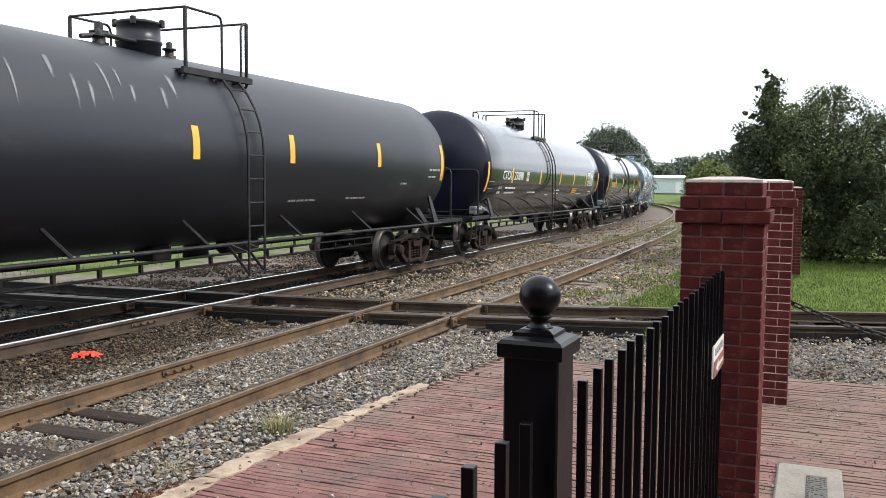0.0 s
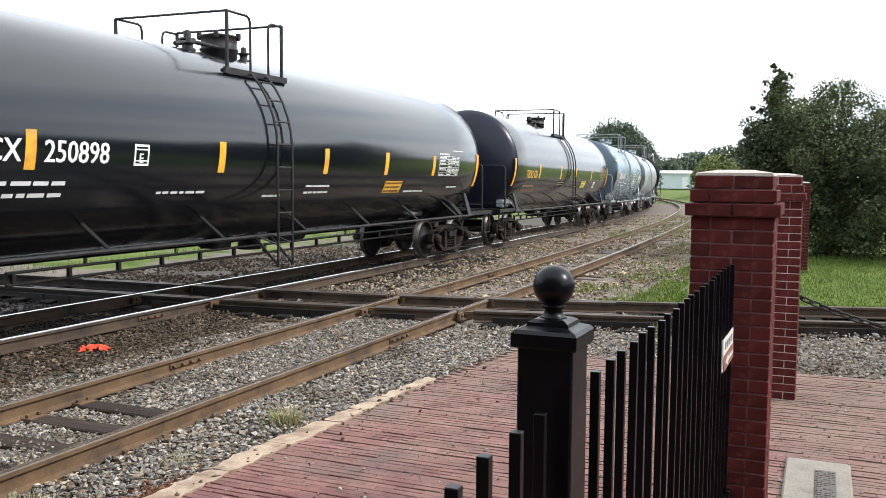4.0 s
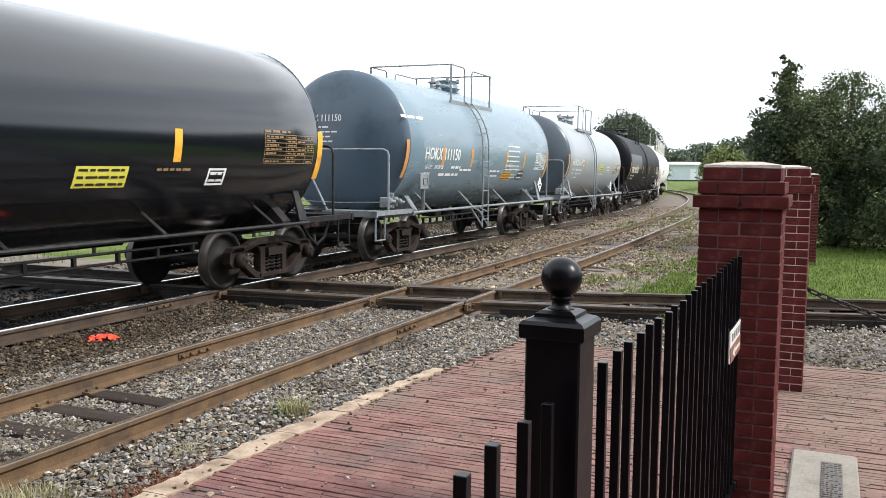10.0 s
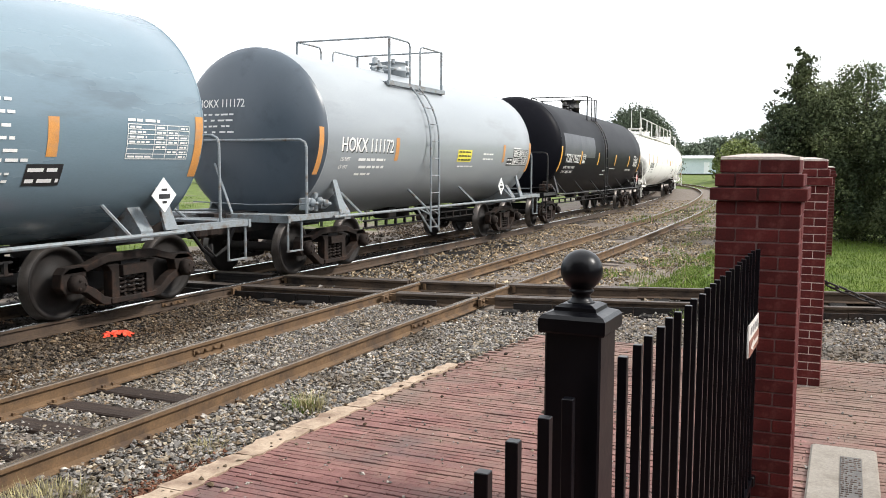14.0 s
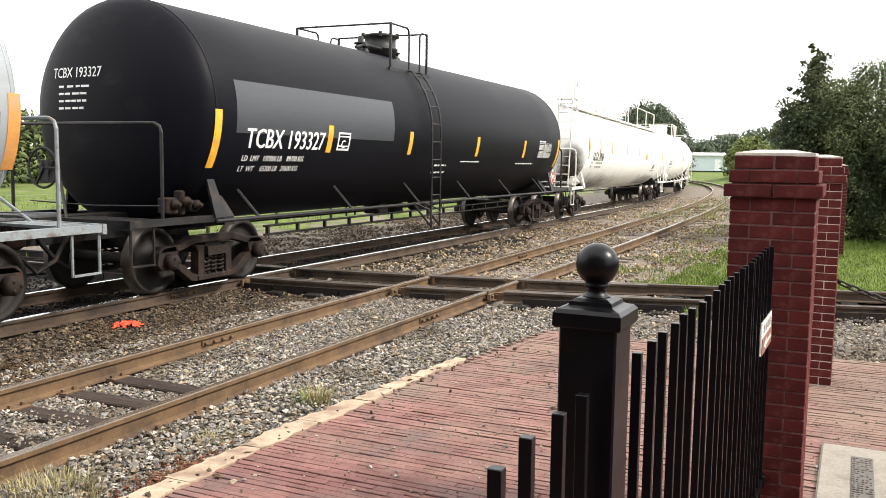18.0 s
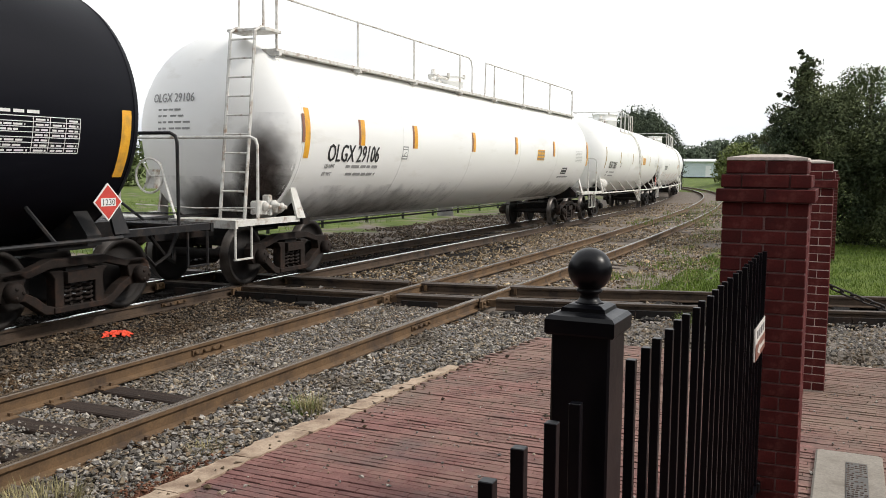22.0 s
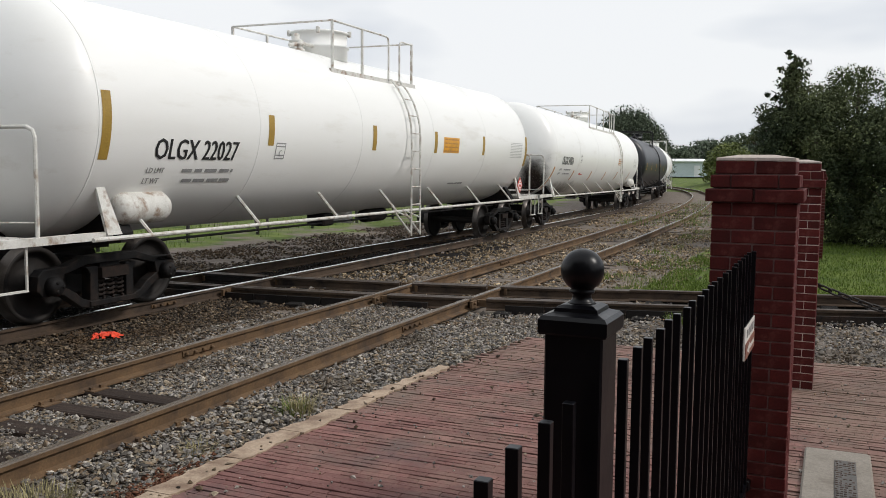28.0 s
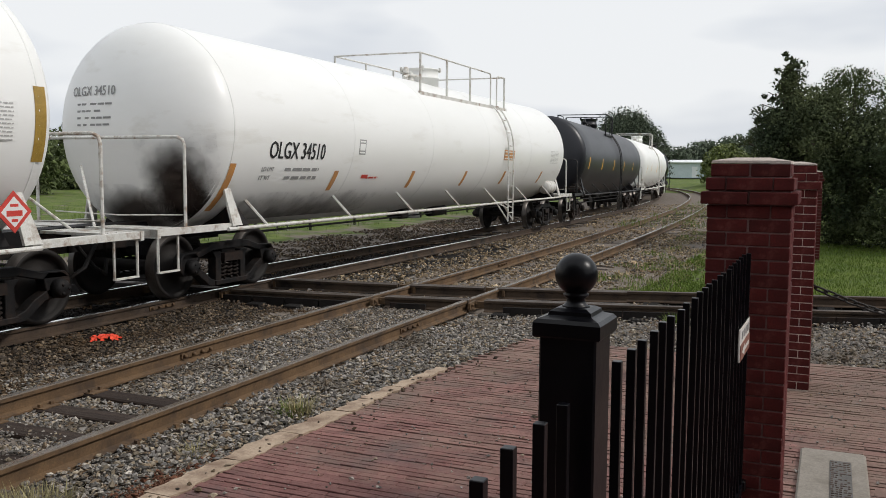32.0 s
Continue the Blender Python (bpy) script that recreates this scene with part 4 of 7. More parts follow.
                tube(bm, [(sd * (xe + 0.02), yy, zp - 0.04), (sd * (xe - 0.04), yy, zc + math.sqrt(R * R - (xe - 0.04) ** 2) - 0.03)], 0.022, 6)
            pf = part("platform", bm, tm, car)
            for k in range(4):
                bm = bmesh.new()
                box(bm, sd * (xe - 0.28 + 0.075 * k), (l + r) / 2, zp + 0.02, 0.045, r - l + 0.1, 0.02)
                part("slat", bm, tm, pf)
            bm = bmesh.new()
            x = sd * xe
            tube(bm, [(x, l, zr), (x, gap0 - 0.10, zr), (x, gap0 - 0.03, zr - 0.03), (x, gap0, zr - 0.11), (x, gap0, zp)], 0.020, 8)
            part("rail_hoop", bm, tm, car)
            bm = bmesh.new()
            tube(bm, [(x, r, zr - 0.02), (x, gap1 + 0.10, zr - 0.02), (x, gap1 + 0.03, zr - 0.05), (x, gap1, zr - 0.13), (x, gap1, zp)], 0.020, 8)
            part("rail_hoop", bm, tm, car)
            n = max(1, round((gap0 - l) / 1.5))
            for yy in [l, r] + [l + (gap0 - l) * k / n for k in range(1, n)] + ([r - 1.3] if r - gap1 > 2.2 else []):
                bm = bmesh.new()
                box(bm, x, yy, (zp + zr) / 2 - 0.03, 0.042, 0.042, zr - zp + 0.06)
                part("rail_post", bm, tm, car)
        for yy in (l, r):
            bm = bmesh.new()
            tube(bm, [(-xe, yy, zr), (xe, yy, zr)], 0.019, 8)
            part("cross_rail", bm, tm, car)
    if walkway:
        # a long plank and rail on the shoulder
        l, r, zp, xe = a + 0.55, c - 1.0, 3.69, 1.12
        bm = bmesh.new()
        box(bm, xe - 0.12, (l + r) / 2, zp, 0.30, r - l, 0.05)
        part("walkway", bm, tm, car)
        posts = [l + 0.05] + [u - mid for u in (109.2, 111.65, 114.2, 116.6, 119.05, 121.7)] + [r - 0.05]
        for yy in posts:
            bm = bmesh.new()
            tube(bm, [(xe, yy, zp - 0.12), (xe, yy, zp + 0.84)], 0.024, 8)
            part("rail_post", bm, tm, car)
            bm = bmesh.new()
            box(bm, xe - 0.10, yy, zp - 0.05, 0.34, 0.07, 0.06)
            part("bracket", bm, tm, car)
        for p0, p1 in ((posts[0], 115.0 - mid), (115.9 - mid, posts[-1])):
            bm = bmesh.new()
            tube(bm, [(xe, p0, zp + 0.84 if p0 < 0 else zp), (xe, p0 + 0.05, zp + 0.84), (xe, p1 - 0.25, zp + 0.84), (xe, p1 - 0.08, zp + 0.78), (xe, p1, zp + 0.62), (xe, p1, zp)], 0.018, 8)
            part("rail", bm, tm, car)
    if ladder is not None:
        for sd in (-1, 1):
            y = sd * (ladder - mid - 0.6 * back)
            bm = bmesh.new()
            path = [(0.98, zc + R - 0.40)]
            for k in range(6):
                q = radians(44 - 8.8 * k)
                path.append(((R + 0.09) * math.cos(q), zc + (R + 0.09) * math.sin(q)))
            path += [(R + 0.09, 1.6), (R + 0.09, 0.50)]
            tube(bm, [(sd * px, y - 0.21, pz) for px, pz in path], 0.022, 6)
            ladder_ob = part("ladder", bm, tm, car)
            bm = bmesh.new()
            tube(bm, [(sd * px, y + 0.21, pz) for px, pz in path], 0.022, 6)
            part("stile", bm, tm, ladder_ob)
            rungs = []
            dist, acc = 0.0, 0.32
            for (x0, z0), (x1, z1) in zip(path, path[1:]):
                seg = math.hypot(x1 - x0, z1 - z0)
                while dist + seg > acc:
                    f = (acc - dist) / seg
                    rungs.append((sd * (x0 + (x1 - x0) * f), y, z0 + (z1 - z0) * f))
                    acc += 0.36
                dist += seg
            for e in (-0.21, 0.21):
                for z0, y1, z1, r in ((0.54, 0.42, 1.02, 0.022), (0.86, 0.42, 1.03, 0.016)):
                    bm = bmesh.new()
                    tube(bm, [(sd * (R + 0.08), y + e, z0), (sd * 1.46, y + e - y1, z1)], r, 6)
                    part("brace", bm, tm, ladder_ob)
            bm = bmesh.new()
            tube(bm, [(0, -0.21, 0), (0, 0.21, 0)], 0.014, 6)
            rung = finish(bm, "rung", tm)
            for p in rungs:
                part("rung", rung, None, ladder_ob, at=pose(*p))
    # pipe rail along each flank with struts to the shell
    if side_sill:
        for sd in (-1, 1):
            bm = bmesh.new()
            tube(bm, [(sd * 1.46, a + 0.6, 1.0), (sd * 1.46, c - 0.6, 1.0)], 0.028, 8)
            part("side_rail", bm, tm, car)
            n = max(3, round((c - a) / 2.6))
            for k in range(n):
                yy = a + 1.6 + (c - a - 3.2) * k / (n - 1)
                bm = bmesh.new()
                zt = zc - R * 0.68
                xt = math.sqrt(R * R - (zt - zc) ** 2)
                tube(bm, [(sd * (xt - 0.02), yy - 0.12, zt), (sd * 1.46, yy, 1.0)], 0.026, 6)
                part("strut", bm, tm, car)
    # underframe: stub sills, bolsters, brake gear
    for e in (-1, 1):
        yb = e * half
        bm = bmesh.new()
        box(bm, 0, e * (half + 0.75), 0.92, 0.36, 3.2, 0.34)
        part("stub_sill", bm, M["truck_dark"], car)
        bm = bmesh.new()
        for sd in (-1, 1):
            vs = [(sd * 0.2, 0.80), (sd * 1.30, 0.92), (sd * 1.30, 1.04), (sd * 1.05, zc - math.sqrt(R * R - 1.05 * 1.05) + 0.06), (sd * 0.2, zc - R + 0.25)]
            for f0, f1 in ((-0.11, 0.11),):
                ra = [bm.verts.new((x, yb + f0, z)) for x, z in vs]
                rb = [bm.verts.new((x, yb + f1, z)) for x, z in vs]
                bm.faces.new(ra)
                bm.faces.new(rb[::-1])
                for i in range(5):
                    bm.faces.new((ra[i], rb[i], rb[(i + 1) % 5], ra[(i + 1) % 5]))
        part("bolster", bm, tm if trim != "white_trim" else M["truck_dark"], car)
        # end platform with slats, rails, steps
        ye = e * (half + 1.75)
        bm = bmesh.new()
        box(bm, 0, ye + e * 0.28, 1.02, 2.8, 0.06, 0.12)
        for sd in (-1, 1):
            box(bm, sd * 1.33, ye - e * 0.55, 1.03, 0.12, 1.72, 0.09)
        plat = part("end_platform", bm, tm, car)
        for k in range(6):
            bm = bmesh.new()
            box(bm, 0, ye + e * (0.075 * k - 0.2), 1.06, 2.5, 0.055, 0.035)
            part("slat", bm, tm, plat)
        for sd in (-1, 1):
            x = sd * 1.34
            bm = bmesh.new()
            tube(bm, [(x, ye + e * 0.24, 1.0), (x, ye + e * 0.24, 0.50), (x, ye - e * 0.16, 0.50), (x, ye - e * 0.16, 1.0)], 0.02, 6)
            box(bm, x, ye + e * 0.04, 0.50, 0.06, 0.40, 0.02)
            part("step", bm, tm, car)
            bm = bmesh.new()
            y0 = ye - e * 1.42
            foot = [(sd * (1.40 + q), y0 + dy, 1.04) for q, dy in ((-0.02, -0.12), (0.02, -0.12), (0.02, 0.12), (-0.02, 0.12))]
            head = [(sd * (1.24 + q), y0 + dy - 0.10, 1.72) for q, dy in ((-0.02, -0.06), (0.02, -0.06), (0.02, 0.06), (-0.02, 0.06))]
            lo, hi = [bm.verts.new(v) for v in foot], [bm.verts.new(v) for v in head]
            for i in range(4):
                bm.faces.new((lo[i], lo[(i + 1) % 4], hi[(i + 1) % 4], hi[i]))
            bm.faces.new(lo[::-1])
            bm.faces.new(hi)
            if (paint, e) == ("blue_grey", -1):
                bm.free()
            else:
                part("saddle_post", bm, tm, car)
        yh = e * (half + 1.42)
        bm = bmesh.new()
        tube(bm, [(-1.34, yh, 1.05), (-1.34, yh, 2.18), (-1.31, yh, 2.26), (-1.22, yh, 2.3), (1.22, yh, 2.3), (1.31, yh, 2.26), (1.34, yh, 2.18), (1.34, yh, 1.05)], 0.024, 8)
        part("end_hoop", bm, tm, car)
        bm = bmesh.new()
        tube(bm, [(0.3, ye + e * 0.25, 1.02), (-0.55, yh - e * 0.05, 1.9)], 0.020, 6)
        part("brace", bm, tm, car)
        for zz in (1.24,):
            bm = bmesh.new()
            tube(bm, [(-1.0, yh, zz), (0.2, yh + e * 0.02, zz - 0.03), (1.30, yh, zz)], 0.010, 6)
            part("pipe", bm, tm, car)
        # coupler
        bm = bmesh.new()
        box(bm, 0, e * (half + 2.40), 0.86, 0.20, 0.8, 0.18)
        bevel_box(bm, 0.06, e * (half + 2.68), 0.86, 0.34, 0.28, 0.30, 0.05)
        part("coupler", bm, M["truck"], car)
        bm = bmesh.new()
        tube(bm, [(0.3, e * (half + 2.0), 0.85), (0.34, e * (half + 2.25), 0.55), (0.3, e * (half + 2.5), 0.42), (0.2, e * (half + 2.62), 0.6)], 0.03, 8)
        part("air_hose", bm, M["truck_dark"], car)
        # truck
        for sd in (-1, 1):
            part("side_frame", SFD_MESH if wheel_dark else SF_MESH, None, car, at=pose(sd * 0.97, yb, 0, 0, 0, 0 if sd > 0 else 180))
            part("spring", SPRING_MESH, None, car, at=pose(sd * 0.97, yb, 0))
        bm = bmesh.new()
        box(bm, 0, yb, 0.60, 2.0, 0.34, 0.20)
        part("truck_bolster", bm, M["truck_dark"], car)
        for w in (-WB / 2, WB / 2):
            ws = part("wheelset", WHEEL_MESH, None, car, at=pose(0, yb + w, 0.457))
            car_wheels.setdefault(car.name, []).append((ws, yb + w))
    # brake rods, boxes and reservoir under the belly
    bm = bmesh.new()
    for x, z in ((0.75, 0.77), (0.75, 0.63), (-0.7, 0.70)) if rods else ((0.45, 0.80),):
        tube(bm, [(x, -half + 1.6, z), (x, half - 1.6, z)], 0.02, 6)
    n = (14 if detail else 4) if rods else 0
    for k in range(n):
        yy = -half + 1.7 + (2 * half - 3.4) * k / (n - 1)
        box(bm, 0.75, yy, 0.70, 0.05, 0.05, 0.16)
    part("brake_rod", bm, M["truck_dark"], car)
    if side_sill:
        bm = bmesh.new()
        lathe(bm, [(0.0, -0.5), (0.13, -0.46), (0.15, -0.4), (0.15, 0.4), (0.13, 0.46), (0.0, 0.5)], 16, pose(0.35, 0.9, 0.86, 90, 0, 0))
        part("air_reservoir", bm, M["truck_dark"], car)
        bm = bmesh.new()
        bevel_box(bm, 0.30, -1.2, 0.86, 0.4, 0.4, 0.24, 0.03)
        part("brake_box", bm, M["truck_dark"], car)
    bm = bmesh.new()
    lathe(bm, [(0.0, 0.0), (0.22, 0.0), (0.2, 0.2), (0.2, 0.5), (0.0, 0.5)], 16, pose(0, 0.2, zc - R - 0.22))
    part("outlet_valve", bm, M["truck_dark"] if paint != "white" else M["white"], car)
    if cylinder:
        bm = bmesh.new()
        lathe(bm, [(0.0, -0.48), (0.16, -0.45), (0.21, -0.36), (0.21, 0.36), (0.16, 0.45), (0.0, 0.48)], 20, pose(1.18, cylinder * (half - 0.35), 1.34, 90, 0, 0))
        part("brake_cylinder", bm, M["white_trim"], car)
    else:
        vm = M["truck"] if paint in ("black_satin", "black_matte") else M["grey_trim"] if trim == "black_trim" else tm
        for k, (dy, dz, sx, sy, sz) in enumerate(((-1.05, 1.22, 0.2, 0.2, 0.22), (-0.82, 1.25, 0.14, 0.1, 0.34), (-0.62, 1.2, 0.2, 0.18, 0.16))):
            bm = bmesh.new()
            bevel_box(bm, 1.10, -half + dy, dz, sx, sy, sz, 0.02)
            lathe(bm, [(0.0, 0.0), (0.07, 0.0), (0.07, 0.06), (0.03, 0.08), (0.03, 0.13), (0.0, 0.13)], 12, pose(1.19, -half + dy, dz + 0.02, 0, 90, 0))
            part("brake_valve", bm, vm, car)
    # hand brake wheel at the near end, where there is one
    bm = bmesh.new()
    tube(bm, [(0.45 + 0.27 * math.cos(k * math.tau / 20), 0, 0.27 * math.sin(k * math.tau / 20)) for k in range(20)], 0.018, 6, closed=True)
    for k in range(3):
        q = k * math.tau / 3
        tube(bm, [(0.45, 0, 0), (0.45 + 0.27 * math.cos(q), 0, 0.27 * math.sin(q))], 0.014, 6)
    box(bm, 0.45, 0.08, -0.05, 0.16, 0.14, 0.3)
    if end_ladder or paint == "black_satin":
        part("brake_wheel", bm, tm, car, at=pose(-1.05, -half - 1.55, 1.70))
    else:
        bm.free()
    if end_ladder:
        bm = bmesh.new()
        yl = a + 0.15
        for e in (0.65, 1.1):
            tube(bm, [(e, yl - 0.42, 1.05), (e, yl - 0.10, 3.92), (e, yl + 0.05, 4.0), (e, yl + 0.5, 4.0)], 0.026, 6)
        end_lad = part("end_ladder", bm, tm, car)
        for e in (0.65, 1.1):
            bm = bmesh.new()
            tube(bm, [(e, yl + 0.12, 3.98), (e, yl + 0.12, 4.86)], 0.020, 6)
            part("handrail", bm, tm, end_lad)
        bm = bmesh.new()
        bevel_box(bm, 0.86, yl + 0.22, 3.96, 0.72, 0.44, 0.05, 0.008)
        part("landing", bm, tm, end_lad)
        bm = bmesh.new()
        tube(bm, [(0.65, 0, 0), (1.1, 0, 0)], 0.016, 6)
        rung = finish(bm, "rung", tm)
        for k in range(10):
            part("rung", rung, None, end_lad, at=pose(0, yl - 0.405 + 0.0323 * k, 1.19 + 0.29 * k))
    if decals:
        decals(car, mo, R, zc, a, c)
    # the cars lie a little further apart along the train than their own lengths were laid out
    k = mid - 12
    CARS.append((car, mid + 0.0127 * k - 4.8e-5 * k * k + shift, half))
    return car


car_wheels = {}


def panel(car, mid, R, zc, u0, u1, z0, z1, mat, name="panel", rows=0, ink=None, cols=3, seed=1, label=""):
    """A painted or stuck-on panel with rows of unreadable print."""
    p = part(name, flank_patch(u0 - mid, u1 - mid, z0, z1, R, zc, n=4), M[mat], car, label)
    if rows:
        rnd = random.Random(seed)
        bm = bmesh.new()
        dz = (z1 - z0) / rows
        for k in range(rows):
            w = u1 - u0
            bars(u0 - mid + 0.05 * w, u1 - mid - 0.05 * w, z0 + dz * (k + 0.25), dz * 0.5, R, zc, bm, cols, 0.009, rnd)
        part("print", bm, M[ink], car)["kind"] = "stuff"
    return p


def table(car, mid, R, zc, u0, u1, z0, z1, ink, seed):
    """A qualification table: a ruled frame with rows of print too small to read."""
    rnd = random.Random(seed)
    y0, y1, n, th = u0 - mid, u1 - mid, 7, 0.009
    dz = (z1 - z0) / n
    bm = bmesh.new()
    for k in range(n + 1):
        flank_patch(y0, y1, z0 + dz * k, z0 + dz * k + th, R, zc, bm=bm, n=1, lift=0.007)
    for f in (0.0, 0.42, 0.62, 0.82, 1.0):
        y = y0 + (y1 - y0 - th) * f
        flank_patch(y, y + th, z0, z1, R, zc, bm=bm, n=6, lift=0.0078)
    part("table_frame", bm, M[ink], car)["kind"] = "stuff"
    bm = bmesh.new()
    for k in range(n):
        for f0, f1 in ((0.03, 0.40), (0.45, 0.60), (0.65, 0.80), (0.85, 0.97)):
            a = y0 + (y1 - y0) * f0
            c = y0 + (y1 - y0) * (f1 if f0 > 0.1 else rnd.uniform(0.2, f1))
            if rnd.random() < 0.8:
                bars(a, c, z0 + dz * (k + 0.26), dz * 0.55, R, zc, bm, 2, 0.0074, rnd)
    bars(y0, y0 + (y1 - y0) * 0.5, z1 + 0.03, 0.05, R, zc, bm, 2, 0.0074, rnd)
    part("data_table", bm, M[ink], car)["kind"] = "stuff"


def lines(car, mid, R, zc, spec, ink, seed=3):
    """Lines of print too small to read: (start, end, height, letter height, words)."""
    rnd = random.Random(seed)
    bm = bmesh.new()
    for u0, u1, z, h, w in spec:
        bars(u0 - mid, u1 - mid, z, h, R, zc, bm, w, 0.007, rnd)
    part("print", bm, M[ink], car)["kind"] = "stuff"


def limits(car, mid, R, zc, u, z, size, width, ink, load=""):
    """The load limit and light weight lines; figures that cannot be read are bars."""
    part("lettering", flank_text("LD LMT" + ("  " + load if load else ""), size, u - mid, z, R, zc, 1.0), M[ink], car)
    part("lettering", flank_text("LT WT", size, u - mid, z - size * 1.35, R, zc, 1.0), M[ink], car)
    lines(car, mid, R, zc, [(u + width * (0.72 if load else 0.38), u + width, z, size * 0.68, 3), (u + width * 0.42, u + width, z - size * 1.35, size * 0.68, 4)], ink, int(u))


def diamond(car, mid, u, z, x, mat, ink, text=None):
    """A hazard placard in its holder, standing on its corner; a red one has a white field."""
    def plate(bm, x0, ss):
        a = [bm.verts.new((x0, u - mid + dy * ss, z + dz * ss)) for dy, dz in ((0, 1), (1, 0), (0, -1), (-1, 0))]
        b = [bm.verts.new((x0 + 0.012, u - mid + dy * ss, z + dz * ss)) for dy, dz in ((0, 1), (1, 0), (0, -1), (-1, 0))]
        bm.faces.new(a[::-1])
        bm.faces.new(b)
        for i in range(4):
            bm.faces.new((a[i], a[(i + 1) % 4], b[(i + 1) % 4], b[i]))
        return bm
    p = part("placard", plate(bmesh.new(), x, 0.225), M["ink_white" if text else mat], car)
    if text:
        part("placard_field", plate(bmesh.new(), x + 0.003, 0.200), M[mat], p)
        bm = bmesh.new()
        box(bm, x + 0.0165, u - mid, z, 0.003, 0.23, 0.095)
        part("number_panel", bm, M["ink_white"], p)
        cu = bpy.data.curves.new("lettering", "FONT")
        cu.body, cu.size, cu.resolution_u, cu.align_x = text, 0.105, 2, "CENTER"
        tmp = bpy.data.objects.new("lettering", cu)
        me = bpy.data.meshes.new_from_object(tmp)
        bpy.data.objects.remove(tmp)
        me.materials.append(M["ink_black"])
        part("number", me, None, p, at=Matrix.Translation((x + 0.0195, u - mid, z - 0.036)) @ Matrix.Rotation(radians(90), 4, "Z") @ Matrix.Rotation(radians(90), 4, "X"))
        return
    if mat == "red":
        part("placard_field", plate(bmesh.new(), x + 0.003, 0.165), M["ink_white"], p)
    bm = bmesh.new()
    for w, dz, hh in ((0.10, 0.07, 0.03), (0.20, -0.015, 0.06), (0.08, -0.09, 0.03)):
        box(bm, x + 0.0165, u - mid, z + dz, 0.003, w, hh)
    part("placard_print", bm, M["red" if mat == "red" else ink], p)["kind"] = "stuff"


def soot(car, R, zc, a, spots):
    """Sooty smears, the wide ones also painting in the end's shade, with soft, uneven edges on a tank's near end and
    shoulder: (x, z, width, height) on the end.
    """
    for x0, z0, w, h in spots:
        n = 14
        verts, faces, amount = [], [], []
        for j in range(n + 1):
            for i in range(n + 1):
                fx, fz = i / n * 2 - 1, j / n * 2 - 1
                x, z = x0 + fx * w, z0 + fz * h
                r2 = (x * x + (z - zc) ** 2) / (R * R)
                if r2 > 0.985:
                    k = math.sqrt(0.985 / r2)
                    x, z, r2 = x * k, zc + (z - zc) * k, 0.985
                verts.append((x, a + 0.42 * R * (1 - math.sqrt(1 - r2)) - 0.006, z))
                amount.append(max(0.0, 1 - math.hypot(fx, fz)))
        for j in range(n):
            for i in range(n):
                faces.append((j * (n + 1) + i, j * (n + 1) + i + 1, (j + 1) * (n + 1) + i + 1, (j + 1) * (n + 1) + i))
        me = raw_mesh("soot_stain", verts, faces, M["soot"], smooth=True)
        at = me.attributes.new("amount", "FLOAT", "POINT")
        at.data.foreach_set("value", np.array(amount, dtype=np.float32))
        part("soot_stain", me, None, car, "brown-black smear of soot and painted shade")


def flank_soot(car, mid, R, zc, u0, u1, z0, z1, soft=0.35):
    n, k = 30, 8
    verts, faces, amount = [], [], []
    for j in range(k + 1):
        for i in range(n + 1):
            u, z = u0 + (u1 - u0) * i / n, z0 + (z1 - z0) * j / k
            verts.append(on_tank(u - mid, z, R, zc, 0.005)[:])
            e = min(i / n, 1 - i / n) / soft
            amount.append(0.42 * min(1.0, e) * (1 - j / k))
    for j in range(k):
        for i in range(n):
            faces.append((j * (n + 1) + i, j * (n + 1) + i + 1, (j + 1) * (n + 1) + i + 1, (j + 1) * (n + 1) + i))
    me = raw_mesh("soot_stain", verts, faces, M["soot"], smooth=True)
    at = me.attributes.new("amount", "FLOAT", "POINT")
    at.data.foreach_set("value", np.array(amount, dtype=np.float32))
    part("soot_stain", me, None, car, "brown-black smear of soot and painted shade along the belly")


def print_1(car, mid, R, zc, a, c):
    lines(car, mid, R, zc, [(13.0, 13.9, 1.6, 0.05, 3), (15.0, 15.8, 1.62, 0.05, 2), (18.6, 19.2, 2.2, 0.07, 2), (18.6, 19.0, 2.05, 0.06, 2), (17.2, 17.5, 1.9, 0.05, 2)], "ink_grey", 31)
    # pale drips down from the fittings
    rnd = random.Random(5)
    for u in (5.9, 6.6, 7.4, 8.05, 8.3, 8.55, 8.9, 9.15, 9.3, 9.9, 10.2):
        w, z1 = rnd.uniform(0.05, 0.12), rnd.uniform(3.15, 3.45)
        z0, n, k = z1 - rnd.uniform(0.25, 0.6), 6, 10
        verts, faces, amount = [], [], []
        for b in range(k + 1):
            for q in range(n + 1):
                verts.append(on_tank(u - mid + (q / n - 0.5) * w * (0.5 + 0.5 * b / k) - 0.06 * (1 - b / k), z0 + (z1 - z0) * b / k, R, zc, 0.004)[:])
                amount.append(0.8 * min(1.0, 3 * min(q / n, 1 - q / n)) * min(1.0, 2.2 * min(b / k, 1.15 - b / k)))
        for b in range(k):
            for q in range(n):
                faces.append((b * (n + 1) + q, b * (n + 1) + q + 1, (b + 1) * (n + 1) + q + 1, (b + 1) * (n + 1) + q))
        me = raw_mesh("drip_stain", verts, faces, M["drip"], smooth=True)
        at = me.attributes.new("amount", "FLOAT", "POINT")
        at.data.foreach_set("value", np.array(amount, dtype=np.float32))
        part("drip_stain", me, None, car, "pale dried drip")


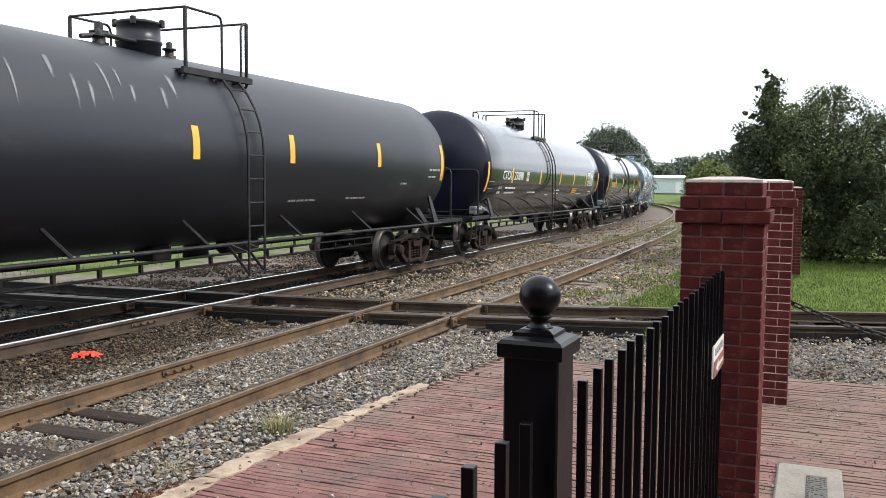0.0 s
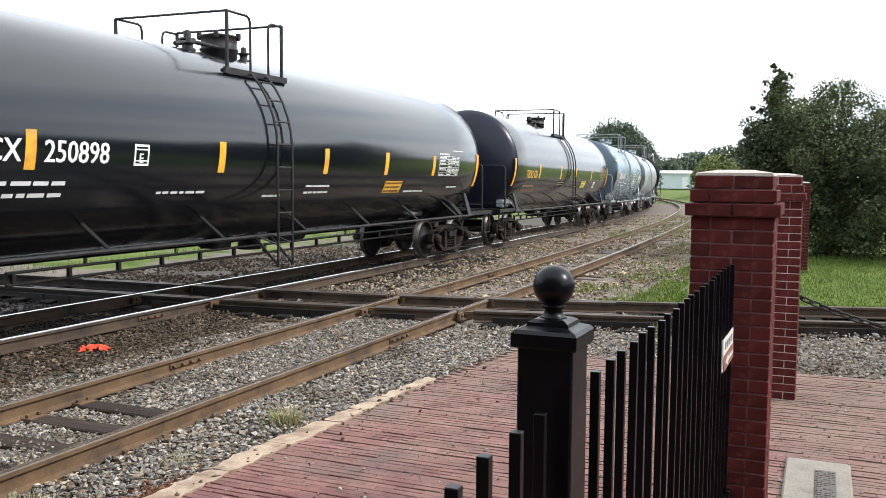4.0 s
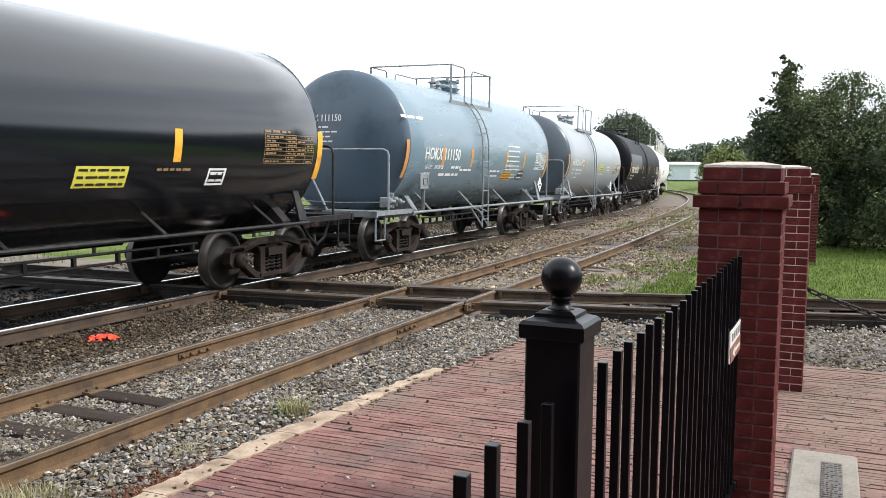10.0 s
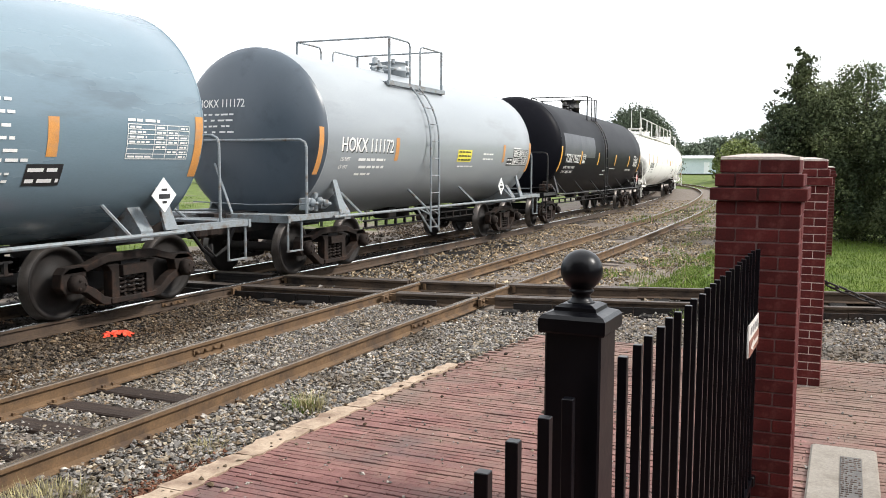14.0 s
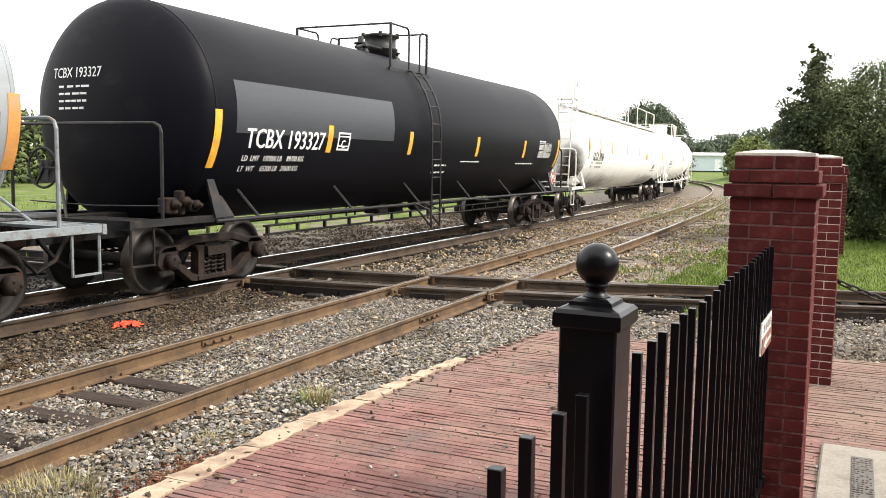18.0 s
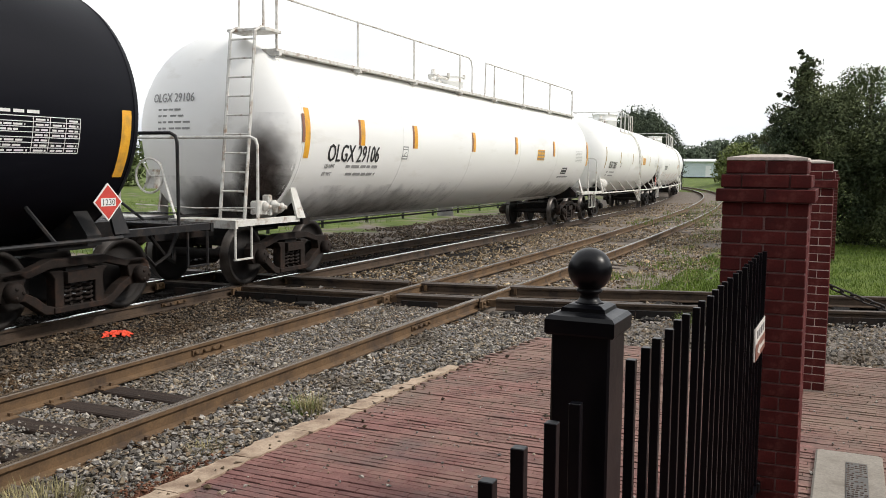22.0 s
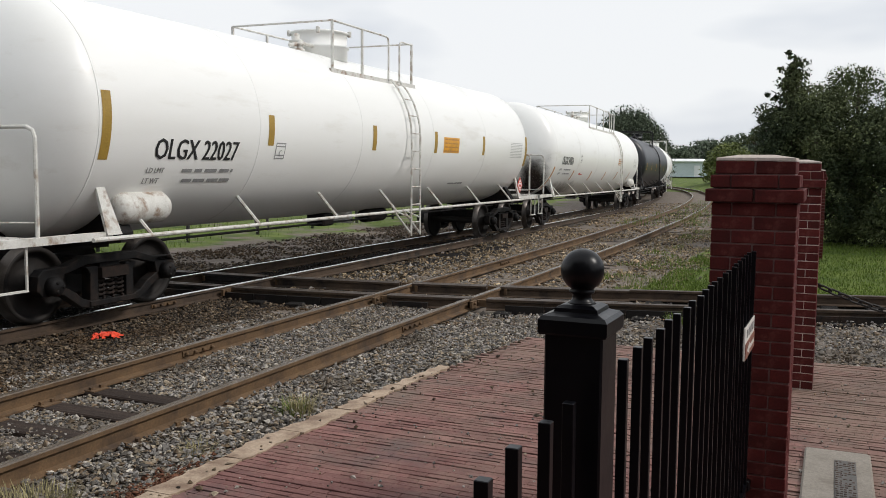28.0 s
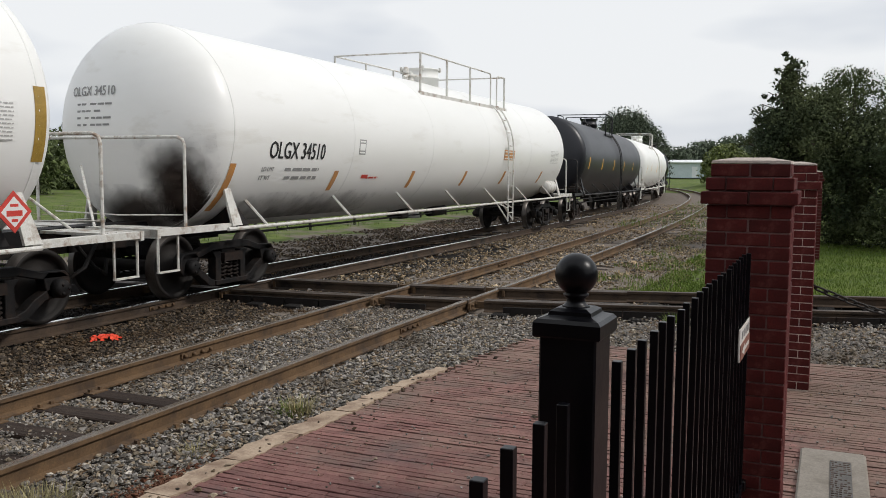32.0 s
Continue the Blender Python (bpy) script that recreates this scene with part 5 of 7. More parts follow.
def print_2(car, mid, R, zc, a, c):
    part("lettering", flank_text("250898", 0.36, 24.93 - mid, 2.07, R, zc, 0.92), M["ink_white"], car)
    limits(car, mid, R, zc, 23.55, 1.80, 0.10, 1.75, "ink_white")
    lines(car, mid, R, zc, [(26.9, 27.9, 1.68, 0.05, 3), (29.4, 29.9, 1.6, 0.05, 2), (30.6, 31.4, 1.75, 0.05, 2), (30.6, 31.4, 1.64, 0.05, 2), (34.6, 35.6, 1.62, 0.05, 3),
                            (37.0, 37.6, 2.75 - 0.2, 0.03, 2), (36.9, 37.5, 1.7, 0.05, 1)], "ink_white", 32)
    table(car, mid, R, zc, 36.15, 37.35, 1.98, 2.42, "ink_white", 7)
    panel(car, mid, R, zc, 33.6, 34.4, 1.62, 1.86, "yellow", "sticker", 3, "ink_black", 3, 8, "yellow emergency notice sticker")
    panel(car, mid, R, zc, 26.35, 26.62, 2.05, 2.32, "ink_white", "inspection_box", 0)
    panel(car, mid, R, zc, 26.38, 26.59, 2.08, 2.29, "black_gloss", "inspection_field", 0)
    part("lettering", flank_text("E", 0.17, 26.43 - mid, 2.09, R, zc, 1.0, 0.009), M["ink_white"], car)
    lines(car, mid, R, zc, [(22.5, 23.0, 1.98, 0.03, 1), (22.5, 23.0, 1.8, 0.03, 1)], "ink_grey", 2)


def print_3(car, mid, R, zc, a, c):
    lines(car, mid, R, zc, [(42.8, 44.1, 1.70, 0.075, 4), (42.8, 44.5, 1.56, 0.075, 5), (47.2, 48.2, 2.02 - 0.18, 0.05, 3), (47.2, 48.1, 1.76, 0.05, 3), (52.7, 53.4, 1.86, 0.05, 3)], "ink_faded", 33)
    panel(car, mid, R, zc, 51.35, 52.2, 1.66, 1.92, "sticker", "sticker", 3, "ink_black", 3, 10, "yellow emergency notice sticker")
    panel(car, mid, R, zc, 53.75, 54.15, 1.66, 1.90, "ink_white", "inspection_box", 0)
    panel(car, mid, R, zc, 53.79, 54.11, 1.69, 1.87, "black_gloss", "inspection_field", 2, "ink_white", 2, 11)
    table(car, mid, R, zc, 55.0, 56.4, 1.98, 2.42, "ink_faded", 12)


def print_4(car, mid, R, zc, a, c):
    limits(car, mid, R, zc, 60.9, 1.93, 0.125, 2.1, "ink_white", "204300 LB")
    lines(car, mid, R, zc, [(59.7, 60.8, 2.95, 0.09, 2), (66.45, 67.5, 2.55, 0.05, 3), (66.45, 67.5, 2.42, 0.05, 3), (66.4, 67.5, 2.28, 0.05, 3), (66.4, 67.5, 2.15, 0.05, 3),
                            (66.4, 67.6, 2.02, 0.05, 4), (66.4, 67.7, 1.92, 0.05, 4), (65.2, 66.0, 1.86, 0.07, 2), (65.2, 65.9, 1.74, 0.06, 2), (63.0, 63.8, 1.88, 0.07, 2), (67.1, 67.5, 1.78, 0.04, 2), (67.1, 67.5, 1.7, 0.04, 2)], "ink_white", 34)
    panel(car, mid, R, zc, 66.3, 67.05, 1.66, 1.88, "yellow", "sticker", 3, "ink_black", 3, 13, "orange emergency notice sticker")
    panel(car, mid, R, zc, 67.7, 68.2, 1.66, 1.90, "ink_black", "inspection_box", 2, "ink_white", 2, 14)
    table(car, mid, R, zc, 69.1, 70.2, 1.96, 2.38, "ink_white", 15)
    diamond(car, mid, 69.75, 1.50, 1.48, "ink_white", "ink_black")
    bm = bmesh.new()
    bevel_box(bm, 1.56, 60.62 - mid, 1.66, 0.06, 0.42, 0.34, 0.012)
    holder = part("placard_holder", bm, M["grey_trim"], car, "pale grey steel placard holder")
    bm = bmesh.new()
    for dy, dz, sy, sz in ((0.0, 0.07, 0.20, 0.012), (0.0, -0.07, 0.20, 0.012), (-0.1, 0.0, 0.012, 0.152), (0.1, 0.0, 0.012, 0.152)):
        box(bm, 1.595, 60.64 - mid + dy, 1.65 + dz, 0.012, sy, sz)
    part("holder_frame", bm, M["black_patch"], holder)
    bm = bmesh.new()
    tube(bm, [(1.54, 60.66 - mid, 1.5), (1.44, 60.86 - mid, 1.05)], 0.045, 8)
    part("holder_post", bm, M["grey_trim"], holder)


def print_5(car, mid, R, zc, a, c):
    part("lettering_shadow", flank_text("HOKX 111172", 0.36, 74.05 - mid, 2.11, R, zc, 0.9, 0.002), M["ink_black"], car)
    limits(car, mid, R, zc, 74.05, 1.96, 0.10, 1.7, "ink_white")
    lines(car, mid, R, zc, [(74.7, 75.3, 1.70, 0.06, 2), (79.4, 80.4, 1.85, 0.05, 3), (80.9, 81.6, 2.15, 0.05, 2), (80.9, 81.6, 2.03, 0.05, 2)], "ink_white", 35)
    panel(car, mid, R, zc, 79.3, 80.15, 1.98, 2.25, "sticker", "sticker", 3, "ink_black", 3, 17, "orange emergency notice sticker")
    panel(car, mid, R, zc, 83.12, 84.33, 1.90, 2.33, "ink_black", "table_panel")
    table(car, mid, R, zc, 83.15, 84.3, 1.92, 2.30, "ink_white", 18)
    panel(car, mid, R, zc, 82.7, 83.1, 1.90, 2.10, "ink_black", "inspection_box", 2, "ink_white", 2, 19)
    diamond(car, mid, 82.35, 1.36, 1.42, "ink_white", "ink_black")


def print_6(car, mid, R, zc, a, c):
    part("overpaint", flank_patch(88.0 - mid, 92.75 - mid, 2.22, 2.95, R, zc, n=10, lift=0.003), M["black_patch"], car, "grey over-painted panel")
    part("lettering", flank_text("LD  LMT   197800 LB    89700 KG", 0.115, 88.25 - mid, 1.83, R, zc, 0.98), M["ink_white"], car)
    part("lettering", flank_text("LT  WT     65200 LB   29600 KG", 0.115, 88.25 - mid, 1.68, R, zc, 0.98), M["ink_white"], car)
    lines(car, mid, R, zc, [(96.2, 97.3, 1.84, 0.04, 3), (99.9, 101.3, 1.8, 0.05, 3), (94.9, 95.5, 1.75, 0.05, 2), (94.9, 95.6, 1.6, 0.05, 2)], "ink_white", 36)
    table(car, mid, R, zc, 101.5, 102.6, 2.0, 2.38, "ink_white", 20)
    panel(car, mid, R, zc, 90.75, 91.15, 2.02, 2.32, "ink_white", "inspection_box", 0)
    panel(car, mid, R, zc, 90.79, 91.11, 2.05, 2.29, "black_satin", "inspection_field", 0)
    part("lettering", flank_text("C", 0.19, 90.86 - mid, 2.06, R, zc, 1.0, 0.009), M["ink_white"], car)
    diamond(car, mid, 103.05, 1.44, 1.5, "red", "ink_white", "1230")


def print_7(car, mid, R, zc, a, c):
    limits(car, mid, R, zc, 107.6, 1.85, 0.10, 1.9, "ink_grey")
    lines(car, mid, R, zc, [(122.0, 123.2, 1.6, 0.07, 3)], "ink_grey", 37)
    panel(car, mid, R, zc, 119.3, 120.0, 2.12, 2.42, "yellow", "sticker", 3, "ink_grey", 3, 22, "yellow emergency notice sticker")
    panel(car, mid, R, zc, 123.5, 124.4, 2.1, 2.48, "white", "table_panel", 8, "ink_pale", 3, 23)
    panel(car, mid, R, zc, 122.2, 122.8, 1.72, 1.92, "ink_black", "inspection_box", 2, "ink_white", 2, 24)
    panel(car, mid, R, zc, 110.45, 110.7, 2.03, 2.28, "ink_grey", "inspection_box", 0)
    panel(car, mid, R, zc, 110.47, 110.68, 2.05, 2.26, "white", "inspection_field", 0)
    part("lettering", flank_text("C", 0.13, 110.53 - mid, 2.08, R, zc, 1.0, 0.011), M["ink_grey"], car)
    soot(car, R, zc, a, [(1.05, 1.85, 0.48, 0.85), (1.0, 1.45, 0.5, 0.45), (0.2, 1.25, 0.9, 0.45)])
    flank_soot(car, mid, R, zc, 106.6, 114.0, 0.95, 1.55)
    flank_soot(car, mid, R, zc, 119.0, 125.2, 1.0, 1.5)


def print_8(car, mid, R, zc, a, c):
    limits(car, mid, R, zc, 129.3, 1.79, 0.10, 1.8, "ink_grey")
    lines(car, mid, R, zc, [(139.6, 140.5, 1.5, 0.05, 2)], "ink_grey", 38)
    panel(car, mid, R, zc, 138.6, 139.5, 2.22, 2.56, "yellow", "sticker", 4, "orange", 3, 26, "faded yellow emergency notice sticker")
    panel(car, mid, R, zc, 143.1, 144.2, 2.16, 2.58, "white", "table_panel", 10, "ink_pale", 4, 27)
    panel(car, mid, R, zc, 132.05, 132.32, 2.0, 2.25, "ink_grey", "inspection_box", 0)
    panel(car, mid, R, zc, 132.07, 132.30, 2.02, 2.23, "white", "inspection_field", 0)
    part("lettering", flank_text("C", 0.13, 132.14 - mid, 2.05, R, zc, 1.0, 0.011), M["ink_grey"], car)
    diamond(car, mid, 144.15, 1.42, 1.5, "red", "ink_white")


def print_9(car, mid, R, zc, a, c):
    limits(car, mid, R, zc, 148.75, 1.84, 0.10, 1.7, "ink_grey")
    panel(car, mid, R, zc, 160.0, 160.9, 2.15, 2.42, "orange", "sticker", 3, "ink_white", 3, 29, "faded orange emergency notice sticker")
    panel(car, mid, R, zc, 164.5, 165.5, 2.1, 2.5, "white", "table_panel", 10, "ink_pale", 3, 30)
    panel(car, mid, R, zc, 151.75, 152.0, 2.15, 2.42, "ink_grey", "inspection_box", 0)
    panel(car, mid, R, zc, 151.77, 151.98, 2.17, 2.40, "white", "inspection_field", 0)
    lines(car, mid, R, zc, [(152.1, 152.35, 1.70, 0.10, 1), (152.3, 152.8, 1.70, 0.05, 3)], "red", 40)
    # soot, widened to darken the end as its shade does
    soot(car, R, zc, a, [(0.95, 1.55, 0.32, 0.62), (0.9, 1.35, 0.4, 0.38), (0.85, 1.65, 0.58, 0.72), (0.1, 1.22, 0.9, 0.42)])
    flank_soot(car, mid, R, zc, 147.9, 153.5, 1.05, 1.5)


tank_car("matte black tank car with yellow stripes and pale drip stains", 5.0, 18.7, "black_matte", "black_trim", R=1.483, zc=2.382, tank=(3.9, 19.85), stripes=(4.6, 10.33, 12.84, 16.07, 19.35), ladder=11.6,
         manway=10.6, dome=(0.32, 0.46), railbox=(10.5, 12.0), decals=print_1, stripe_z=(2.25, 2.72))
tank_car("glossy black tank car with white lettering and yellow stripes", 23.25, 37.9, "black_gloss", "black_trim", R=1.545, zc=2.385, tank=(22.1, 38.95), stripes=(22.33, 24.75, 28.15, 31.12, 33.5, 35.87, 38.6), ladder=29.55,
         manway=29.75, railbox=(28.7, 30.2), marks="CTCX", mark_at=(23.72, 2.07), decals=print_2, squash=0.92, end_marks="CTCX 250898", end_shade="black_end", dome=(0.3, 0.36))
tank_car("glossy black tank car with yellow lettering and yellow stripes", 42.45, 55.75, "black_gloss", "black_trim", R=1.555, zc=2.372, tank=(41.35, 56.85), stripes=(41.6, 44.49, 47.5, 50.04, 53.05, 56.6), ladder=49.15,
         manway=49.05, railbox=(47.95, 49.6), marks="TEIX2426", mark_at=(42.88, 1.98), mark_size=0.33, ink="ink_yellow", decals=print_3, squash=1.0, end_marks="TEIX 2426", end_shade="black_end", dome=(0.3, 0.34))
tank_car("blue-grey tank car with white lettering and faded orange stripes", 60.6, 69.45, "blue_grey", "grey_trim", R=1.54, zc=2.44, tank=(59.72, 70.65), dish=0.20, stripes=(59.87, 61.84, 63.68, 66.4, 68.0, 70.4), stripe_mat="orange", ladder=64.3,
         manway=65.1, railbox=(63.15, 65.95), marks="HOKX 111150", mark_at=(60.78, 2.13), mark_size=0.38, decals=print_4, squash=0.88, end_marks="HOKX 111150", end_shade="blue_dark", dome=(0.3, 0.3))
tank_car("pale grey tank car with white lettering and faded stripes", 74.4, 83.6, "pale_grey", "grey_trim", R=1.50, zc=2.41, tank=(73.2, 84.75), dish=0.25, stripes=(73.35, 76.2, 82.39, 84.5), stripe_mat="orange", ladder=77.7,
         manway=78.5, railbox=(76.5, 79.1), marks="HOKX 111172", mark_at=(74.02, 2.13), mark_size=0.36, decals=print_5, squash=0.9, end_marks="HOKX 111172", end_shade="slate", dome=(0.3, 0.3))
tank_car("matte black tank car with a grey over-painted panel and yellow stripes", 87.95, 102.8, "black_satin", "black_trim", R=1.59, zc=2.49, tank=(87.1, 103.75), stripes=(87.6, 90.5, 93.5, 97.0, 100.3, 103.3),
         ladder=94.35, manway=94.6, railbox=(93.3, 94.95), marks="TCBX 193327", mark_at=(88.25, 2.02), mark_size=0.40, decals=print_6, squash=0.89, end_marks="TCBX 193327", dome=(0.34, 0.46))
tank_car("long white pressure tank car with black lettering and sooty belly", 107.1, 124.6, "white", "white_trim", R=1.58, zc=2.42, tank=(106.2, 125.5), stripes=(106.95, 108.8, 111.04, 114.29, 117.43, 121.0, 125.1),
         manway=115.7, walkway=True, rods=False, shift=0.15, dish=0.42, side_sill=False, marks="OLGX 29106", mark_at=(107.62, 1.96), mark_size=0.42, ink="ink_black", decals=print_7, stripe_z=(2.25, 2.70), squash=0.80, brown_edge=True, end_ladder=True, end_marks="OLGX 29106", dome=(0.42, 0.22))
tank_car("white tank car with black lettering and narrow faded stripes", 128.87, 143.95, "white", "white_trim", R=1.56, zc=2.50, tank=(127.75, 145.0), stripes=(128.5, 131.9, 135.3, 138.17, 141.12, 144.5), stripe_mat="ochre",
         ladder=136.85, manway=135.45, railbox=(134.35, 137.7), marks="OLGX 22027", mark_at=(129.36, 1.97), mark_size=0.38, ink="ink_black", decals=print_8, stripe_z=(2.2, 2.66), squash=0.83, cylinder=-1, wheel_dark=True, rods=False, shift=0.05, dish=0.42, end_marks="OLGX 22027", dome=(0.55, 0.46))
tank_car("long white pressure tank car with black lettering and orange stripes", 148.3, 165.7, "white", "white_trim", R=1.56, zc=2.46, tank=(147.3, 166.6), stripes=(148.0, 151.1, 154.4, 157.5, 160.45, 164.0), stripe_mat="orange",
         ladder=160.2, manway=157.4, railbox=(155.3, 161.1), marks="OLGX 34510", mark_at=(148.85, 2.04), mark_size=0.38, ink="ink_black", decals=print_9, stripe_z=(1.5, 1.85), squash=0.80, cylinder=1, wheel_dark=True, rods=False, dish=0.42, end_marks="OLGX 34510", dome=(0.45, 0.36))
tank_car("matte black tank car far down the train", 170.3, 184.4, "black_matte", "black_trim", stripes=(170.6, 173.5, 176.5, 179.5, 182.5), ladder=177.8, manway=177.3, railbox=(176.4, 178.2), detail=False)
tank_car("white tank car far down the train", 188.9, 203.5, "white", "white_trim", stripes=(189.2, 192.0, 196.0, 200.0), ladder=196.5, manway=196.0, railbox=(195.0, 197.0), detail=False)
tank_car("black tank car far down the train", 208.0, 222.0, "black_gloss", "black_trim", stripes=(208.3, 212.0, 216.0, 220.0), ladder=215.5, manway=215.0, railbox=(214.0, 216.0), detail=False)



def motions():
    """The train rolls by at a steady pace; every car follows the curve, and its wheels turn."""
    times = [k * 1.0 for k in range(33)]
    for car, mid, half in CARS:
        rows = []
        for t in times:
            x0, y0, _ = along(mid - half - run(t))
            x1, y1, _ = along(mid + half - run(t))
            z0, z1 = float(grade(y0)), float(grade(y1))
            rows.append((t, pose((x0 + x1) / 2, (y0 + y1) / 2, (z0 + z1) / 2, math.degrees(math.atan2(z1 - z0, 2 * half)), 0, math.degrees(math.atan2(-(x1 - x0), y1 - y0)))))
        walk(car, rows)
        for ws, y in car_wheels[car.name]:
            spin = []
            for k in range(225):
                t = 32.0 * k / 224
                spin.append((t, pose(0, y, 0.457) @ Matrix.Rotation(run(t) / 0.457, 4, "X")))
            walk(ws, spin)


# ---- brick piers ----
def brick_mesh(name, lx, ly, lz, mat, c=0.004):
    bm = bmesh.new()
    bevel_box(bm, 0, 0, 0, lx, ly, lz, c)
    return finish(bm, name, mat)


COURSE, B_L, B_W = 0.0697, 0.198, 0.095


def pier(label, x, y, rz, courses=28, whole=True, ground=0.0, joined=False, joint="mortar"):
    """A square pier of red brick, two bricks to a face, its upper courses stepped out, with a mortar cap."""
    p = thing("brick_pier", label, "brick pier", group="brick piers by the crossing", at=pose(x, y, ground, 0, 0, rz))
    W = 0.405
    top = courses * COURSE
    bm = bmesh.new()
    box(bm, 0, 0, (top - COURSE) / 2 - 0.015, W - 0.010, W - 0.010, top - COURSE + 0.02)
    box(bm, 0, 0, top - COURSE / 2 - 0.003, W - 0.034, W - 0.034, COURSE)
    part("core", bm, M[joint], p)
    st = brick_mesh("brick", B_L, B_W, COURSE - 0.0075, M["brick_red"], 0.003)
    bulk = bmesh.new() if joined else None
    for k in range(courses):
        z = (k + 0.5) * COURSE
        j = courses - 1 - k
        grow = {0: -0.012, 1: 0.008, 2: 0.030}.get(j, 0.0)
        w = W + 2 * grow
        flip = k % 2
        for side in range(4):
            a = side * 90
            # each face shows a stretcher pair or header, stretcher, header in turn
            d = w / 2 - B_W / 2
            off = 0.0525 if (side + flip) % 2 else -0.0525
            for cx in ((-0.1035, 0.1035) if off > 0 else (-0.0, )):
                long = (w / 2 - 0.0055) / B_L if off > 0 else (w - 2 * B_W - 0.012) / B_L
                cx = cx * w / W
                m = pose(0, 0, z, 0, 0, a) @ Matrix.Translation((cx, -d + random.uniform(-0.0015, 0.0015), random.uniform(-0.001, 0.001))) @ Matrix.Diagonal((long, 1, 1, 1))
                if joined:
                    box(bulk, *(m.translation), B_L * long if side % 2 == 0 else B_W, B_W if side % 2 == 0 else B_L * long, COURSE - 0.01)
                else:
                    part("brick", st, None, p, at=m)
    if joined:
        o = part("brickwork", bulk, M["brick_red"], p)
        o["kind"] = "stuff"
    bm = bmesh.new()
    w = W / 2 - 0.012
    t = top
    ring0 = [bm.verts.new((sx * w, sy * w, t)) for sx, sy in ((-1, -1), (1, -1), (1, 1), (-1, 1))]
    ring1 = [bm.verts.new((sx * w * 0.98, sy * w * 0.98, t + 0.014)) for sx, sy in ((-1, -1), (1, -1), (1, 1), (-1, 1))]
    ring2 = [bm.verts.new((sx * w * 0.45, sy * w * 0.45, t + 0.030)) for sx, sy in ((-1, -1), (1, -1), (1, 1), (-1, 1))]
    for r0, r1 in ((ring0, ring1), (ring1, ring2)):
        for i in range(4):
            bm.faces.new((r0[i], r0[(i + 1) % 4], r1[(i + 1) % 4], r1[i]))
    bm.faces.new(ring2)
    bm.faces.new(ring0[::-1])
    part("mortar_cap", bm, M["cap"], p)
    return p


PIER_X, PIER_Y = -0.385, 4.93
pier("red brick pier with stepped top beside the black iron fence", PIER_X, PIER_Y, 0)
pier("red brick pier with stepped top, a chain hung from it", -0.325, 8.42, 0, joint="mortar_light")
pier("red brick pier on the grass beyond the crossing track", -0.42, 21.6, 0, joined=True, ground=-0.12)


# ---- iron fence ----
def fence_x(y):
    return -0.432 + 0.0165 * (y - 1.15)


TOPZ = 1.507


def fence():
    f = thing("iron_fence", "black iron picket fence with flat-topped bars and a ball-topped post", "fence")
    bm = bmesh.new()
    bevel_box(bm, 0, 0, TOPZ / 2 + 0.03, 0.0208, 0.0208, TOPZ - 0.06, 0.0012)
    picket = finish(bm, "picket", M["iron"])
    ys = [1.738] + [1.538 - 0.1413 * k for k in range(8)]
    y = 1.808
    while y < PIER_Y - 0.25:
        ys.append(y)
        y += 0.1297
    for y in sorted(ys):
        part("picket", picket, None, f, at=pose(fence_x(y), y, random.uniform(-0.003, 0.003), random.uniform(-0.2, 0.2), random.uniform(-0.2, 0.2), 0.8))
    for z in (0.30, 0.10):
        for a, c in ((0.5, POST_Y - 0.06), (POST_Y + 0.06, PIER_Y - 0.205)):
            bm = bmesh.new()
            my = (a + c) / 2
            box(bm, 0, 0, 0, 0.036, c - a, 0.036)
            part("fence_rail", bm, M["iron"], f, at=pose(fence_x(my), my, z, 0, 0, -0.83))
            for e, yy in ((1, a), (-1, c)):
                bm = bmesh.new()
                bevel_box(bm, 0, e * 0.02, 0, 0.052, 0.05, 0.055, 0.006)
                part("bracket", bm, M["iron"], f, at=pose(fence_x(yy), yy, z))
    # post with cap and ball
    bm = bmesh.new()
    bevel_box(bm, 0, 0, 0.815, 0.110, 0.110, 1.63, 0.004)
    post = part("post", bm, M["iron"], f, at=pose(POST_X, POST_Y, 0, 0, 0, -0.8))
    bm = bmesh.new()
    def sq(half, z):
        return [bm.verts.new((sx * half, sy * half, z)) for sx, sy in ((-1, -1), (1, -1), (1, 1), (-1, 1))]
    rings = [sq(0.062, 1.612), sq(0.065, 1.616), sq(0.065, 1.640), sq(0.059, 1.647), sq(0.046, 1.651), sq(0.042, 1.653), sq(0.040, 1.660), sq(0.030, 1.665), sq(0.024, 1.666)]
    for r0, r1 in zip(rings, rings[1:]):
        for i in range(4):
            bm.faces.new((r0[i], r0[(i + 1) % 4], r1[(i + 1) % 4], r1[i]))
    bm.faces.new(rings[-1])
    bm.faces.new(rings[0][::-1])
    part("cap", bm, M["iron"], post)
    bm = bmesh.new()
    prof = [(0.028, 1.665), (0.023, 1.669), (0.0185, 1.674), (0.0175, 1.682), (0.0235, 1.686), (0.0245, 1.690)]
    r, zc = 0.0405, 1.728
    for k in range(4, 25):
        q = -math.pi / 2 + math.pi * k / 24
        prof.append((r * math.cos(q), zc + r * math.sin(q)))
    prof[-1] = (0.0, zc + r)
    lathe(bm, prof, 32)
    part("ball", bm, M["iron"], post)
    return f


POST_Y = 1.655
POST_X = -0.441
fence()

